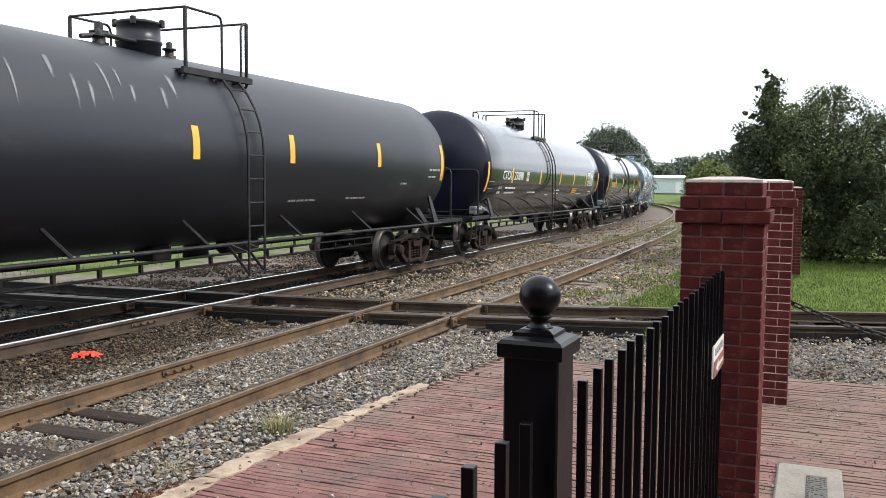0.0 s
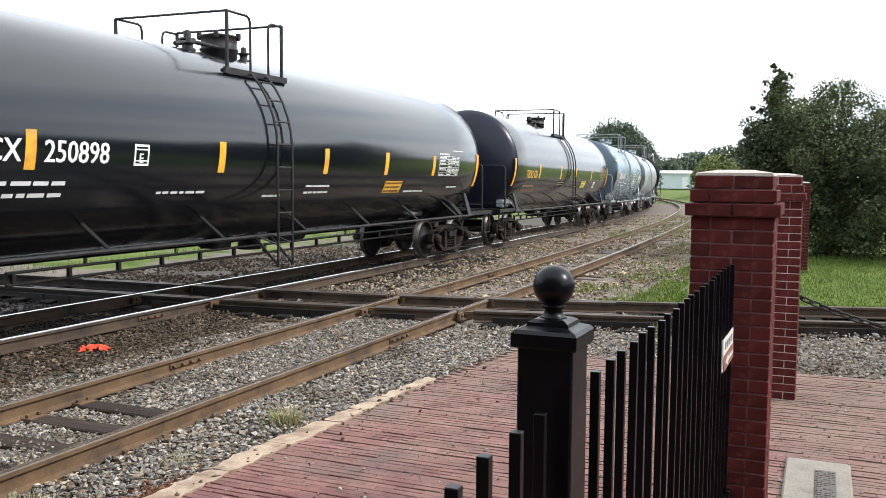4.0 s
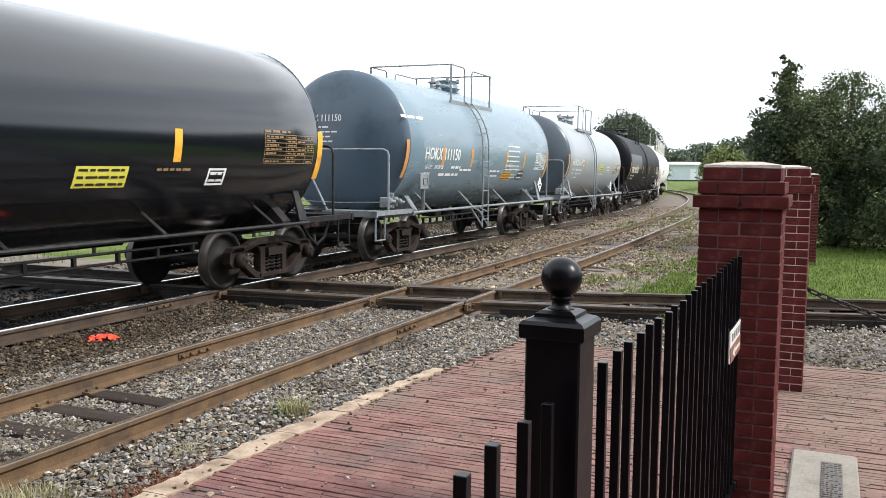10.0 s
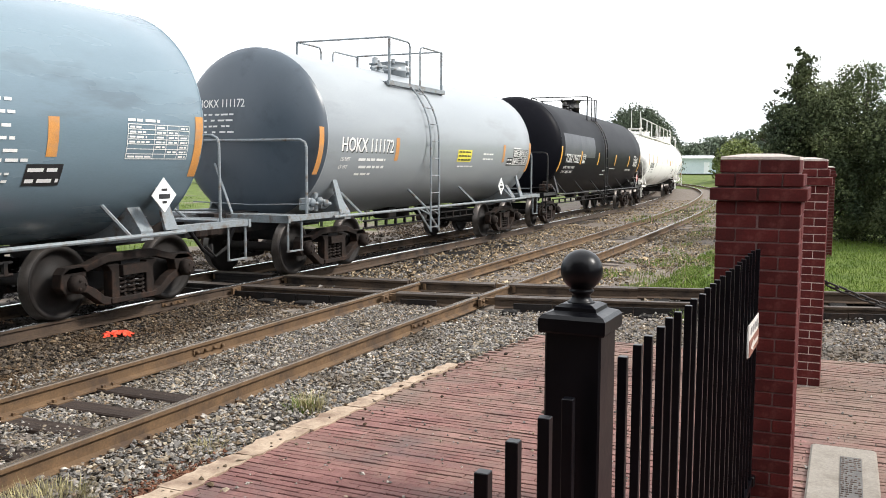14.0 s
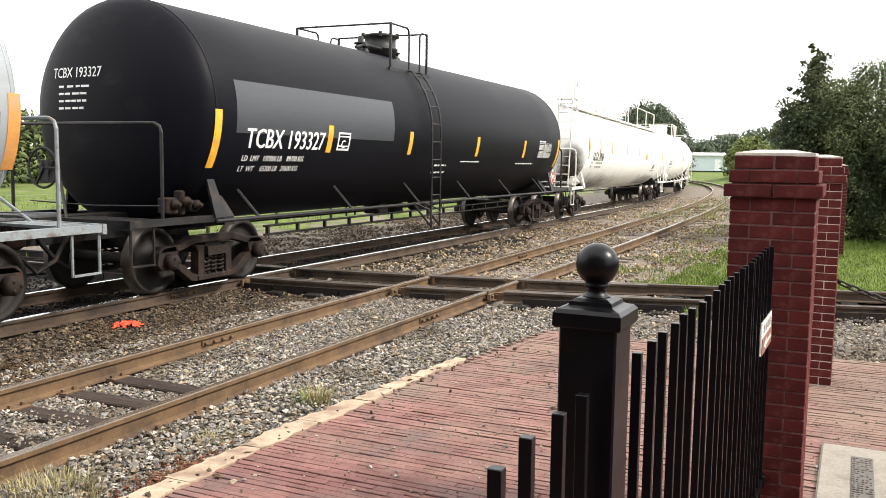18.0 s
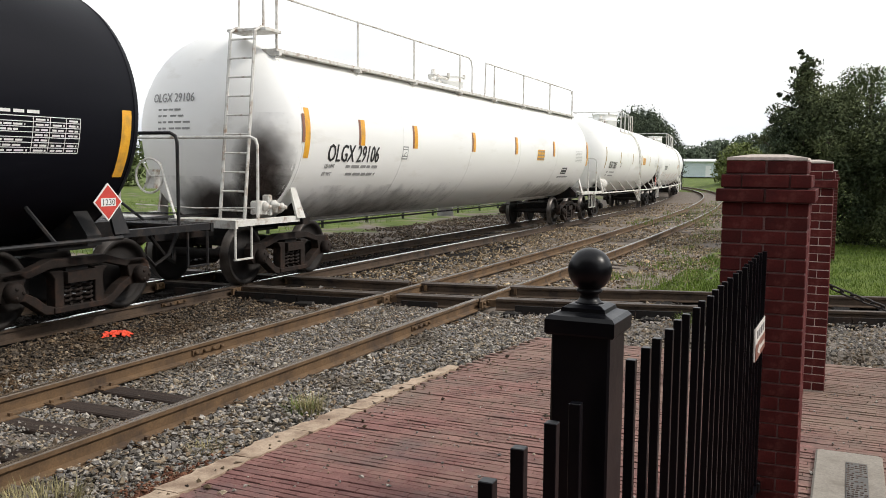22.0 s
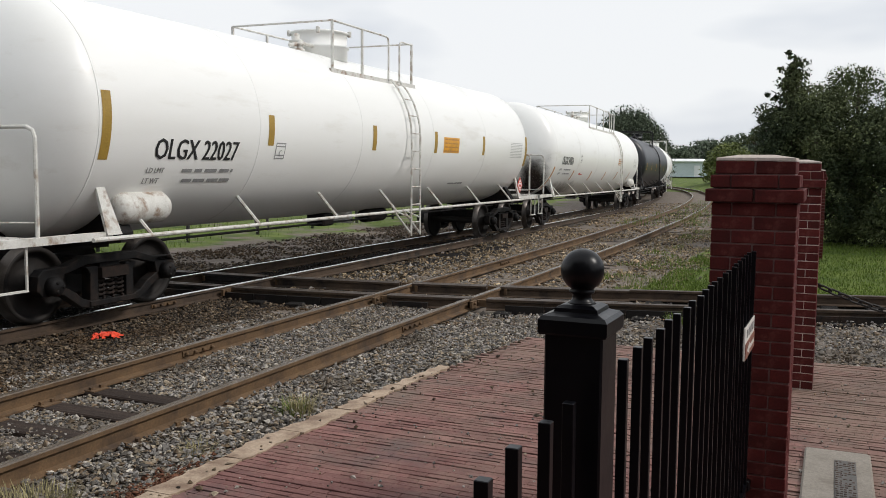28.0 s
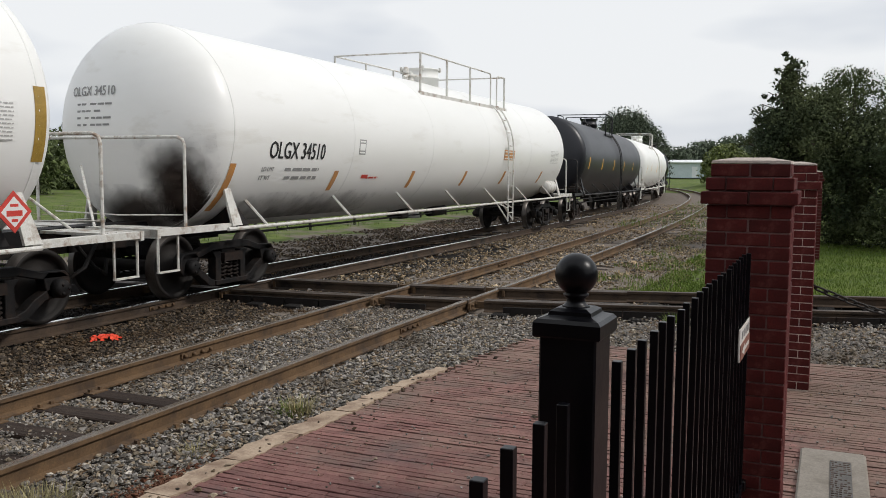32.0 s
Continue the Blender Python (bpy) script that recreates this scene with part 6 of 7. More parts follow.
# notice on the fence
sg = thing("notice_sign", "small white and brown notice plate wired to the iron fence", "sign")
bm = bmesh.new()
bevel_box(bm, 0, 0, 0, 0.008, 0.40, 0.155, 0.003)
part("plate", bm, M["plate"], sg)
bm = bmesh.new()
for k in range(4):
    box(bm, 0.0055, -0.12 + 0.08 * k, 0.04, 0.003, 0.04, 0.035)
part("print", bm, M["ink_grey"], sg)["kind"] = "stuff"
bm = bmesh.new()
box(bm, 0.0055, 0.0, -0.037, 0.003, 0.39, 0.075)
part("brown_band", bm, M["sign_brown"], sg)
bm = bmesh.new()
v = [bm.verts.new((0.0085, y, z)) for y, z in ((-0.15, -0.036), (-0.04, -0.008), (-0.04, -0.026), (0.15, -0.026), (0.15, -0.047), (-0.04, -0.047), (-0.04, -0.066))]
bm.faces.new(v)
part("arrow", bm, M["plate"], sg)
sg.matrix_basis = pose(fence_x(4.42) + 0.021, 4.40, 1.12, 0, 0, -0.95)

# ---- low pipe fence behind the railway ----
def pipe_fence():
    f = thing("pipe_fence", "low dark steel pipe fence with two rails along the grass", "fence")
    spots = []
    for k in range(16):
        x, y, _ = along(6.0 + 3.3 * k, -6.4)
        spots.append(Vector((x, y, -0.17 + float(fall_at(x, y)))))
    bm = bmesh.new()
    lathe(bm, [(0.0, -0.1), (0.05, -0.1), (0.05, 0.57), (0.04, 0.60), (0.0, 0.61)], 10)
    post = finish(bm, "post", M["wood_pole"])
    for p in spots:
        part("post", post, None, f, at=pose(*p, random.uniform(-2, 2), random.uniform(-2, 2), 0))
    for z in (0.26, 0.50):
        for a, c in zip(spots, spots[1:]):
            bm = bmesh.new()
            tube(bm, [a + Vector((0.05, 0, z)), c + Vector((0.05, 0, z))], 0.032, 8)
            part("rail", bm, M["wood_pole"], f)


pipe_fence()

# ---- chain between the piers over the paving ----
ch = thing("chain", "dark steel chain hanging slack from the brick pier", "chain")
bm = bmesh.new()
pts = []
for k in range(17):
    q = k * math.tau / 16
    pts.append((0.036 * math.cos(q) + (0.018 if math.cos(q) > 0 else -0.018), 0.024 * math.sin(q), 0))
tube(bm, pts[:-1], 0.0095, 8, closed=True)
link = finish(bm, "link", M["chain"])
cp = []
for k in range(400):
    f = k / 399
    cp.append(Vector((-0.10 + 3.6 * f, 8.42 + 0.2 * f, 0.88 - 4 * 0.37 * f * (1 - f))))
acc, last, k = 0.0, cp[0], 0
for a, c in zip(cp, cp[1:]):
    acc += (c - a).length
    if acc > 0.082:
        acc = 0.0
        d = (c - last).normalized()
        m = Matrix.Translation((c + last) / 2) @ d.to_track_quat("X", "Z").to_matrix().to_4x4() @ Matrix.Rotation(radians(45 if k % 2 else -45), 4, "X")
        part("link", link, None, ch, at=m)
        last, k = c, k + 1
bm = bmesh.new()
tube(bm, [(-0.15, 8.42, 0.90), (-0.105, 8.42, 0.90), (-0.09, 8.42, 0.885), (-0.10, 8.42, 0.87)], 0.010, 6)
part("hook", bm, M["chain"], ch)
pier("red brick pier with stepped top holding the chain's other end", 3.72, 8.62, 0, joined=True)

# ---- plaque in the paving ----
pl = thing("ground_plaque", "pale concrete slab in the paving with a dark inscribed plate", "plaque", at=pose(0.075, 5.82, 0))
bm = bmesh.new()
bevel_box(bm, 0, 0, 0.0, 0.405, 1.24, 0.05, 0.012)
part("slab", bm, M["pad"], pl)
bm = bmesh.new()
bevel_box(bm, 0.045, -0.02, 0.028, 0.125, 0.80, 0.008, 0.003)
part("inscribed_plate", bm, M["plaque"], pl)
bm = bmesh.new()
rnd = random.Random(4)
for k in range(20):
    for j in range(5):
        if rnd.random() < 0.8:
            box(bm, -0.004 + 0.024 * j + rnd.uniform(-0.004, 0.004), -0.38 + 0.038 * k, 0.033, rnd.uniform(0.010, 0.020), 0.016, 0.003)
part("inscription", bm, M["joint"], pl)["kind"] = "stuff"


# ---- orange cloth, weeds and loose stones ----
def crumpled(n=9):
    bm = bmesh.new()
    grid = []
    rnd2 = random.Random(7)
    for j in range(n):
        row = []
        for i in range(n * 2):
            x, y = (i / (2 * n - 1) - 0.5), (j / (n - 1) - 0.5)
            r = max(0.0, 1 - (abs(2 * x) ** 2.2 + abs(2 * y) ** 2.2))
            row.append(bm.verts.new((x * 0.42 + rnd2.uniform(-0.02, 0.02), y * 0.30 + 0.05 * math.sin(9 * x), 0.005 + r * (0.03 + rnd2.uniform(-0.03, 0.04)))))
        grid.append(row)
    for j in range(n - 1):
        for i in range(2 * n - 1):
            # frayed and torn along its rim
            if math.hypot((i - n + 0.5) / n, (j - n / 2 + 0.5) / (n / 2)) > rnd2.uniform(0.62, 1.0):
                continue
            bm.faces.new((grid[j][i], grid[j][i + 1], grid[j + 1][i + 1], grid[j + 1][i]))
    return bm


mesh_thing("orange_cloth", crumpled(), M["litter"], "crumpled bright orange cloth lying on the ballast", "cloth", at=pose(-8.02, 8.1, -0.185, 0, 0, 20))


def tuft(name, label, x, y, z, n, h, spread, mat, seed, kind="stuff"):
    rnd3 = np.random.RandomState(seed)
    verts, faces = [], []
    for k in range(n):
        a, r = rnd3.uniform(0, math.tau), spread * math.sqrt(rnd3.uniform(0, 1)) * 0.7
        bx, by = r * math.cos(a), r * math.sin(a)
        ln, lean = h * rnd3.uniform(0.4, 1.1), rnd3.uniform(0.1, 0.7)
        w = 0.004 * rnd3.uniform(0.7, 1.8)
        da = a + rnd3.uniform(-0.8, 0.8)
        px, py = -math.sin(da) * w, math.cos(da) * w
        i0 = len(verts)
        for f in (0, 0.55, 1.0):
            bend = lean * ln * f * f
            ww = (1 - f) if f < 1 else 0.1
            cx, cy, cz = bx + math.cos(da) * bend, by + math.sin(da) * bend, ln * f * (1 - 0.25 * lean * f)
            verts += [(cx - px * ww, cy - py * ww, cz), (cx + px * ww, cy + py * ww, cz)]
        faces += [(i0, i0 + 1, i0 + 3, i0 + 2), (i0 + 2, i0 + 3, i0 + 5, i0 + 4)]
    ob = new(name, raw_mesh(name, verts, faces, M[mat]))
    ob.matrix_basis = pose(x, y, z)
    return tagged(ob, label, "weed", kind=kind)


tuft("weed_tuft", "small green weed tuft growing in the ballast", -4.02, 6.2, -0.20, 260, 0.22, 0.17, "blade_dry", 1)
tuft("weed_tuft", "small green weed tuft growing in the ballast", -4.05, 6.15, -0.20, 90, 0.20, 0.2, "blade", 9)
tuft("weed_tuft", "yellowish dry weed growing beside the paving edge", -4.15, 5.05, -0.20, 120, 0.13, 0.2, "blade_dry", 2)
tuft("grass_clump", "dry grass clump at the rail's foot", -4.35, 3.75, -0.20, 700, 0.16, 0.42, "blade_dry", 3)
tuft("grass_clump", "dry grass clump at the rail's foot", -4.05, 3.3, -0.20, 500, 0.18, 0.4, "blade_dry", 31)
tuft("weed_tuft", "small green weed tuft growing by the crossing", -3.0, 14.2, -0.20, 200, 0.22, 0.3, "blade", 5)
tuft("weed_tuft", "small green weed tuft growing by the crossing", -1.9, 12.1, -0.20, 140, 0.18, 0.2, "blade", 6)


# ---- ballast ----
def stones(name, label, count, place, smin, smax, mat, seed):
    """Loose broken stones as real pieces, joined."""
    rs = np.random.RandomState(seed)
    base = np.array([(1, 0, 0), (-1, 0, 0), (0, 1, 0), (0, -1, 0), (0, 0, 1), (0, 0, -1)], dtype=np.float32)
    tri = np.array([(0, 2, 4), (2, 1, 4), (1, 3, 4), (3, 0, 4), (2, 0, 5), (1, 2, 5), (3, 1, 5), (0, 3, 5)], dtype=np.int32)
    pos = place(rs, count)
    count = len(pos)
    size = rs.uniform(smin, smax, count) * (1 + 0.6 * (rs.uniform(0, 1, count) > 0.9))
    v = base[None] * (1 + rs.uniform(-0.5, 0.5, (count, 6, 1)))
    v = v + rs.uniform(-0.22, 0.22, (count, 6, 3))
    v = v * np.stack([np.ones(count), rs.uniform(0.45, 1.0, count), rs.uniform(0.35, 0.8, count)], 1)[:, None, :]
    a, t = rs.uniform(0, math.tau, count), rs.uniform(-0.7, 0.7, count)
    ca, sa, ct, st = np.cos(a), np.sin(a), np.cos(t), np.sin(t)
    x, y, z = v[..., 0], v[..., 1], v[..., 2]
    y, z = y * ct[:, None] - z * st[:, None], y * st[:, None] + z * ct[:, None]
    x, y = x * ca[:, None] - y * sa[:, None], x * sa[:, None] + y * ca[:, None]
    v = np.stack([x, y, z], -1) * size[:, None, None] * 0.5 + pos[:, None, :]
    f = tri[None] + (np.arange(count) * 6)[:, None, None]
    ob = new(name, raw_mesh(name, v.reshape(-1, 3), f.reshape(-1, 3), M[mat]))
    return tagged(ob, label, "gravel", kind="stuff")


def keep_off(p):
    """Leaves out stones on rails, paving and under the crossing's plates."""
    x, y = p[:, 0], p[:, 1]
    ok = np.ones(len(p), bool)
    for c in (X_MAIN, X_SIDE):
        for s in (-0.72, 0.72):
            ok &= (np.abs(x - c - s) > 0.075) | (y > 22)
    cy = 12.0 + 0.06 * (x + 8.5) + 0.018 * np.maximum(0.0, x + 9.5) ** 2 - 0.0004 * np.maximum(0.0, x + 9.5) ** 3
    ok &= np.abs(np.abs(y - cy) - 0.74) > 0.13
    kx = -3.60 + 0.075 * np.maximum(0.0, y - 5.0) + 0.010 * np.maximum(0.0, y - 6.0) ** 2
    ok &= (x < kx - 0.02) | (y > PAVE_END)
    return p[ok]


def area(x0, x1, y0, y1, z0, z1, curved=False, bare=0.0):
    def place(rs, n):
        y = y0 + (y1 - y0) * rs.uniform(0, 1, n) ** 1.25
        x = rs.uniform(x0, x1, n)
        if curved:
            x = x + np.interp(y, LINE_Y, LINE_X) - X_MAIN
        # a gentle heap between and beside the sleepers
        z = rs.uniform(z0, z1, n) + fall_at(x, y) + 0.025 * np.sin(x * 2.1 + y * 0.7) * np.sin(y * 1.3)
        p = keep_off(np.stack([x, y, z], 1))
        # sleepers of the siding that lie open
        dy = np.abs((p[:, 1] + 1.77) % 0.54 - 0.27)
        p = p[(np.abs(p[:, 0] - X_SIDE) > 0.66) | (p[:, 1] > 6.2) | (dy > 0.10) | (rs.uniform(0, 1, len(p)) < 0.14 + 0.06 * np.maximum(0.0, p[:, 1] - 4.0))]
        if bare:
            # bare patches of fine dust and earth between the stones
            q = np.array([noise.noise((a * 0.8, b * 0.8, 5.0)) + 0.5 * noise.noise((a * 2.6, b * 2.6, 9.0)) for a, b in p[:, :2]])
            p = p[q < 1.0 - bare + rs.uniform(-0.15, 0.15, len(p))]
        return p
    return place


stones("ballast", "grey broken stone ballast along the siding", 46000, area(-7.2, -2.9, 2.6, 12.0, -0.205, -0.155, bare=0.5), 0.024, 0.056, "stone", 11)
stones("ballast", "grey broken stones filling the siding between the rails", 15000, area(-6.2, -4.85, 2.6, 12.0, -0.185, -0.15, bare=0.25), 0.016, 0.042, "stone", 22)
stones("ballast", "grey broken stones heaped along the rail's outer side", 14000, area(-4.72, -3.2, 2.6, 10.5, -0.185, -0.14), 0.024, 0.055, "stone", 24)
stones("ballast", "brown dirty stone ballast between the tracks", 26000, area(-8.75, -6.25, 4.0, 12.0, -0.215, -0.16, bare=0.5), 0.020, 0.056, "stone_brown", 12)
stones("ballast", "black oily ballast under the main track, darkened for the train's shade", 20000, area(-11.2, -8.75, 3.0, 22.0, -0.225, -0.175), 0.03, 0.065, "stone_black", 13)
stones("ballast", "dark oily ballast beside the crossing", 9000, area(-15.0, -10.2, 5.0, 13.5, -0.235, -0.175), 0.03, 0.065, "stone_black", 19)
stones("ballast", "brown dirty ballast shoulder behind the main track", 14000, area(-14.0, -10.9, 13.0, 40.0, -0.20, -0.14, True, bare=0.8), 0.03, 0.08, "stone_brown", 20)
stones("ballast", "tan and grey broken stones in brown earth past the crossing", 15000, area(-9.0, -2.4, 12.4, 30.0, -0.215, -0.165, True, bare=0.75), 0.035, 0.085, "stone_tan", 14)
stones("ballast", "grey broken stone ballast past the crossing", 9000, area(-9.0, -2.2, 12.4, 30.0, -0.21, -0.16, True, bare=0.7), 0.03, 0.08, "stone", 23)
stones("ballast", "tan and brown broken stone ballast along the curve", 9000, area(-11.5, -3.4, 27.0, 62.0, -0.215, -0.17, True, bare=0.9), 0.05, 0.10, "stone_tan", 15)
stones("ballast", "grey broken stones between the crossing track and the paving", 11000, area(-3.3, 2.5, 9.45, 13.0, -0.215, -0.13, bare=0.35), 0.025, 0.06, "stone", 16)

def crumbs(rs, n):
    y = rs.uniform(3.2, 9.3, n)
    x = -3.60 + 0.075 * np.maximum(0.0, y - 5.0) + 0.010 * np.maximum(0.0, y - 6.0) ** 2 + 0.10 + rs.normal(0.0, 0.14, n) ** 2 * 6 * (rs.uniform(0, 1, n) > 0.35) + rs.normal(0, 0.07, n)
    return np.stack([x, y, np.full(n, 0.008)], 1)


stones("loose_stones", "scattered dark stones along the paving edge", 110, crumbs, 0.015, 0.05, "stone_brown", 17)


def rubble(rs, n):
    y = 4.35 + rs.normal(0.0, 0.28, n)
    return np.stack([-3.74 - np.abs(rs.normal(0.0, 0.13, n)), y, -0.135 + rs.uniform(-0.02, 0.012, n)], 1)


stones("brick_rubble", "small red-brown brick rubble on the ballast beside the edge strip", 1500, rubble, 0.010, 0.036, "stone_red", 26)


def strewn(rs, n):
    return np.stack([rs.uniform(-3.3, 2.5, n), rs.uniform(2.5, 9.4, n), np.full(n, 0.004)], 1)


stones("loose_stones", "small pale crumbs strewn over the brick paving", 2200, strewn, 0.007, 0.028, "stone", 18)


def lawn(name, label, x0, x1, y0, y1, n, h, mat, seed, clump=0.0, ground=-0.13):
    """Blades of grass over a stretch of ground."""
    rs = np.random.RandomState(seed)
    x, y = rs.uniform(x0, x1, n), y0 + (y1 - y0) * rs.uniform(0, 1, n) ** 1.3
    if clump:
        keep = np.array([noise.noise((a * 1.1, b * 0.5, seed)) for a, b in zip(x, y)]) > clump - 0.35
        x, y = x[keep], y[keep]
    n = len(x)
    a, ln, w = rs.uniform(0, math.tau, n), h * rs.uniform(0.4, 1.2, n), rs.uniform(0.004, 0.009, n)
    lean = rs.uniform(0.1, 0.8, n) * ln
    dx, dy = np.cos(a), np.sin(a)
    z = np.full(n, ground)
    v = np.stack([np.stack([x - dy * w, y + dx * w, z], 1), np.stack([x + dy * w, y - dx * w, z], 1),
                  np.stack([x + dx * lean, y + dy * lean, z + ln], 1)], 1).reshape(-1, 3)
    f = np.arange(3 * n).reshape(-1, 3)
    return tagged(new(name, raw_mesh(name, v, f, M[mat])), label, "grass", kind="stuff")


lawn("grass", "short green grass beyond the crossing track", -2.2, 6.0, 15.4, 27.0, 52000, 0.055, "blade", 51)
lawn("grass", "patchy weeds and grass beside the siding", -4.2, -1.6, 14.6, 30.0, 9000, 0.08, "blade", 52, 0.45, -0.18)
lawn("grass", "patchy dry grass beside the siding", -4.4, -1.6, 14.2, 30.0, 5000, 0.08, "blade_dry", 53, 0.40, -0.18)
lawn("grass", "patch of green weeds between the siding and the brick pier", -2.9, -0.7, 14.6, 21.5, 15000, 0.07, "blade", 57, 0.2, -0.16)
lawn("grass", "rough green grass behind the main track", -34.0, -14.5, 10.0, 44.0, 26000, 0.22, "blade", 54, 0.35, -0.13)
lawn("grass", "short green grass along the curve", -7.0, 6.0, 30.0, 75.0, 16000, 0.20, "blade", 55, 0.2, -0.1)

# ---- paving ----
def paving():
    pv = thing("pavement", "worn red paving bricks laid on edge with sandy joints", "pavement", kind="structure")
    ys = np.linspace(-9.0, PAVE_END, 60)
    bm = bmesh.new()
    lo = [(bm.verts.new((kerb_x(float(y)) + 0.10, float(y), -0.012)), bm.verts.new((9.0, float(y), -0.012)),
           bm.verts.new((kerb_x(float(y)) + 0.10, float(y), -0.28)), bm.verts.new((9.0, float(y), -0.28))) for y in ys]
    for a, c in zip(lo, lo[1:]):
        bm.faces.new((a[0], a[1], c[1], c[0]))
        bm.faces.new((a[2], a[0], c[0], c[2]))
        bm.faces.new((a[1], a[3], c[3], c[1]))
    bm.faces.new((lo[-1][0], lo[-1][1], lo[-1][3], lo[-1][2]))
    part("bed", bm, M["joint"], pv)
    # broken pale concrete strip along the edge
    rnd4 = random.Random(9)
    y = 2.2
    while y < 7.3:
        ln = rnd4.uniform(0.35, 0.9)
        bm = bmesh.new()
        n = 9
        w = 0.15 - 0.05 * max(0.0, y - 5.5)
        L, Rr = [], []
        for i in range(n + 1):
            yy = y + ln * i / n
            l0, r0 = kerb_x(yy) - 0.03 + rnd4.uniform(-0.022, 0.022), kerb_x(yy) + w + rnd4.uniform(-0.018, 0.018)
            L.append((l0, yy))
            Rr.append((r0, yy))
        top = [[bm.verts.new((x0, yy, 0.006 + rnd4.uniform(-0.004, 0.004))) for x0, yy in s] for s in (L, Rr)]
        bot = [[bm.verts.new((x0 + (-0.03 if k == 0 else 0.0), yy, -0.24)) for x0, yy in s] for k, s in enumerate((L, Rr))]
        for i in range(n):
            bm.faces.new((top[0][i], top[1][i], top[1][i + 1], top[0][i + 1]))
            bm.faces.new((bot[0][i], top[0][i], top[0][i + 1], bot[0][i + 1]))
            bm.faces.new((top[1][i], bot[1][i], bot[1][i + 1], top[1][i + 1]))
        bm.faces.new((top[0][0], bot[0][0], bot[1][0], top[1][0]))
        bm.faces.new((top[0][n], top[1][n], bot[1][n], bot[0][n]))
        part("edge_block", bm, M["kerb"], pv)
        y += ln + 0.012
    bl, bw = 0.200, 0.063
    kinds = [brick_mesh("paving_brick", bl - e, bw - g, 0.05, M["paver"], 0.003) for e, g in ((0.0, 0.003), (0.002, 0.007), (0.006, 0.013), (0.002, 0.019))]
    single, verts, faces = 0, [], []
    cube = np.array([(-1, -1, -1), (1, -1, -1), (1, 1, -1), (-1, 1, -1), (-.99, -.96, 1), (.99, -.96, 1), (.99, .96, 1), (-.99, .96, 1)], dtype=np.float32)
    quads = [(4, 5, 6, 7), (0, 1, 5, 4), (1, 2, 6, 5), (2, 3, 7, 6), (3, 0, 4, 7)]
    rnd5 = random.Random(21)
    j = 0
    y = -2.2
    while y < PAVE_END - 0.02:
        x0 = kerb_x(y) + 0.14 + (bl / 2 if j % 2 else 0) + rnd5.uniform(-0.01, 0.01)
        x1 = 3.0 if y > 1.2 else 6.7
        lift_row = rnd5.uniform(-0.003, 0.003)
        x = x0
        while x < x1:
            skip = (abs(x - 0.075) < 0.10 and abs(y - 5.82) < 0.55) or any(abs(x - px) < 0.10 and abs(y - py) < 0.12 for px, py in ((PIER_X, PIER_Y), (-0.325, 8.42)))
            if not skip:
                z = -0.030 + lift_row + rnd5.uniform(-0.0015, 0.0015) + 0.006 * noise.noise((x * 0.8, y * 0.8, 3))
                if single < 300 and 3.9 < y < 5.6 and -3.4 < x < -0.8:
                    part("paving_brick", kinds[rnd5.choice((0, 0, 1, 1, 2, 3))], None, pv, at=pose(x, y, z, rnd5.uniform(-1.2, 1.2), rnd5.uniform(-0.4, 0.4), rnd5.uniform(-0.4, 0.4)))
                    single += 1
                else:
                    i0 = len(verts)
                    # joints open and close along a course in runs of several bricks
                    gap_row = 0.0015 + 0.020 * max(0.0, min(1.0, 0.28 + 1.9 * noise.noise((x * 3.7, y * 13.0, 14.0)))) + rnd5.uniform(-0.002, 0.004)
                    end = 0.007 if rnd5.random() < 0.10 else -0.001
                    tx, ty = rnd5.uniform(-0.002, 0.002), rnd5.uniform(-0.008, 0.008)
                    jog = rnd5.uniform(-0.003, 0.003)
                    for c in cube:
                        px, py = c[0] * (bl - end) / 2, c[1] * (bw - gap_row) / 2 + jog
                        verts.append((x + px, y + py, z + c[2] * 0.025 + px * tx + py * ty))
                    faces += [[i0 + q for q in f] for f in quads]
            x += bl
        y += bw
        j += 1
    o = part("paving_bricks", raw_mesh("paving_bricks", verts, faces, M["paver"]), None, pv)
    o["kind"] = "stuff"
    return pv


paving()


# ---- trees ----
def leaf_cloud(rs, centres, radii, per, size):
    """Leaf sprays scattered through uneven clumps; each is a small folded card of foliage."""
    cs = np.repeat(np.asarray(centres, float), per, 0)
    rr = np.repeat(np.asarray(radii, float), per)
    n = len(cs)
    d = rs.normal(0, 1, (n, 3))
    d /= np.linalg.norm(d, axis=1)[:, None]
    p = cs + d * (rr * rs.uniform(0.35, 1.0, n) ** 0.6)[:, None] * np.array([1, 1, 0.8])
    a = rs.normal(0, 1, (n, 3))
    a /= np.linalg.norm(a, axis=1)[:, None]
    b = np.cross(a, d + 0.3 * rs.normal(0, 1, (n, 3)))
    b /= np.linalg.norm(b, axis=1)[:, None] + 1e-9
    s = size * rs.uniform(0.5, 1.3, n)[:, None]
    nrm = np.cross(a, b)
    v = np.stack([p - a * s, p + b * s * 0.55 + nrm * s * 0.25, p + a * s, p - b * s * 0.55 + nrm * s * 0.2], 1).reshape(-1, 3)
    f = (np.arange(n) * 4)[:, None] + np.array([[0, 1, 2, 3]])
    return v, f


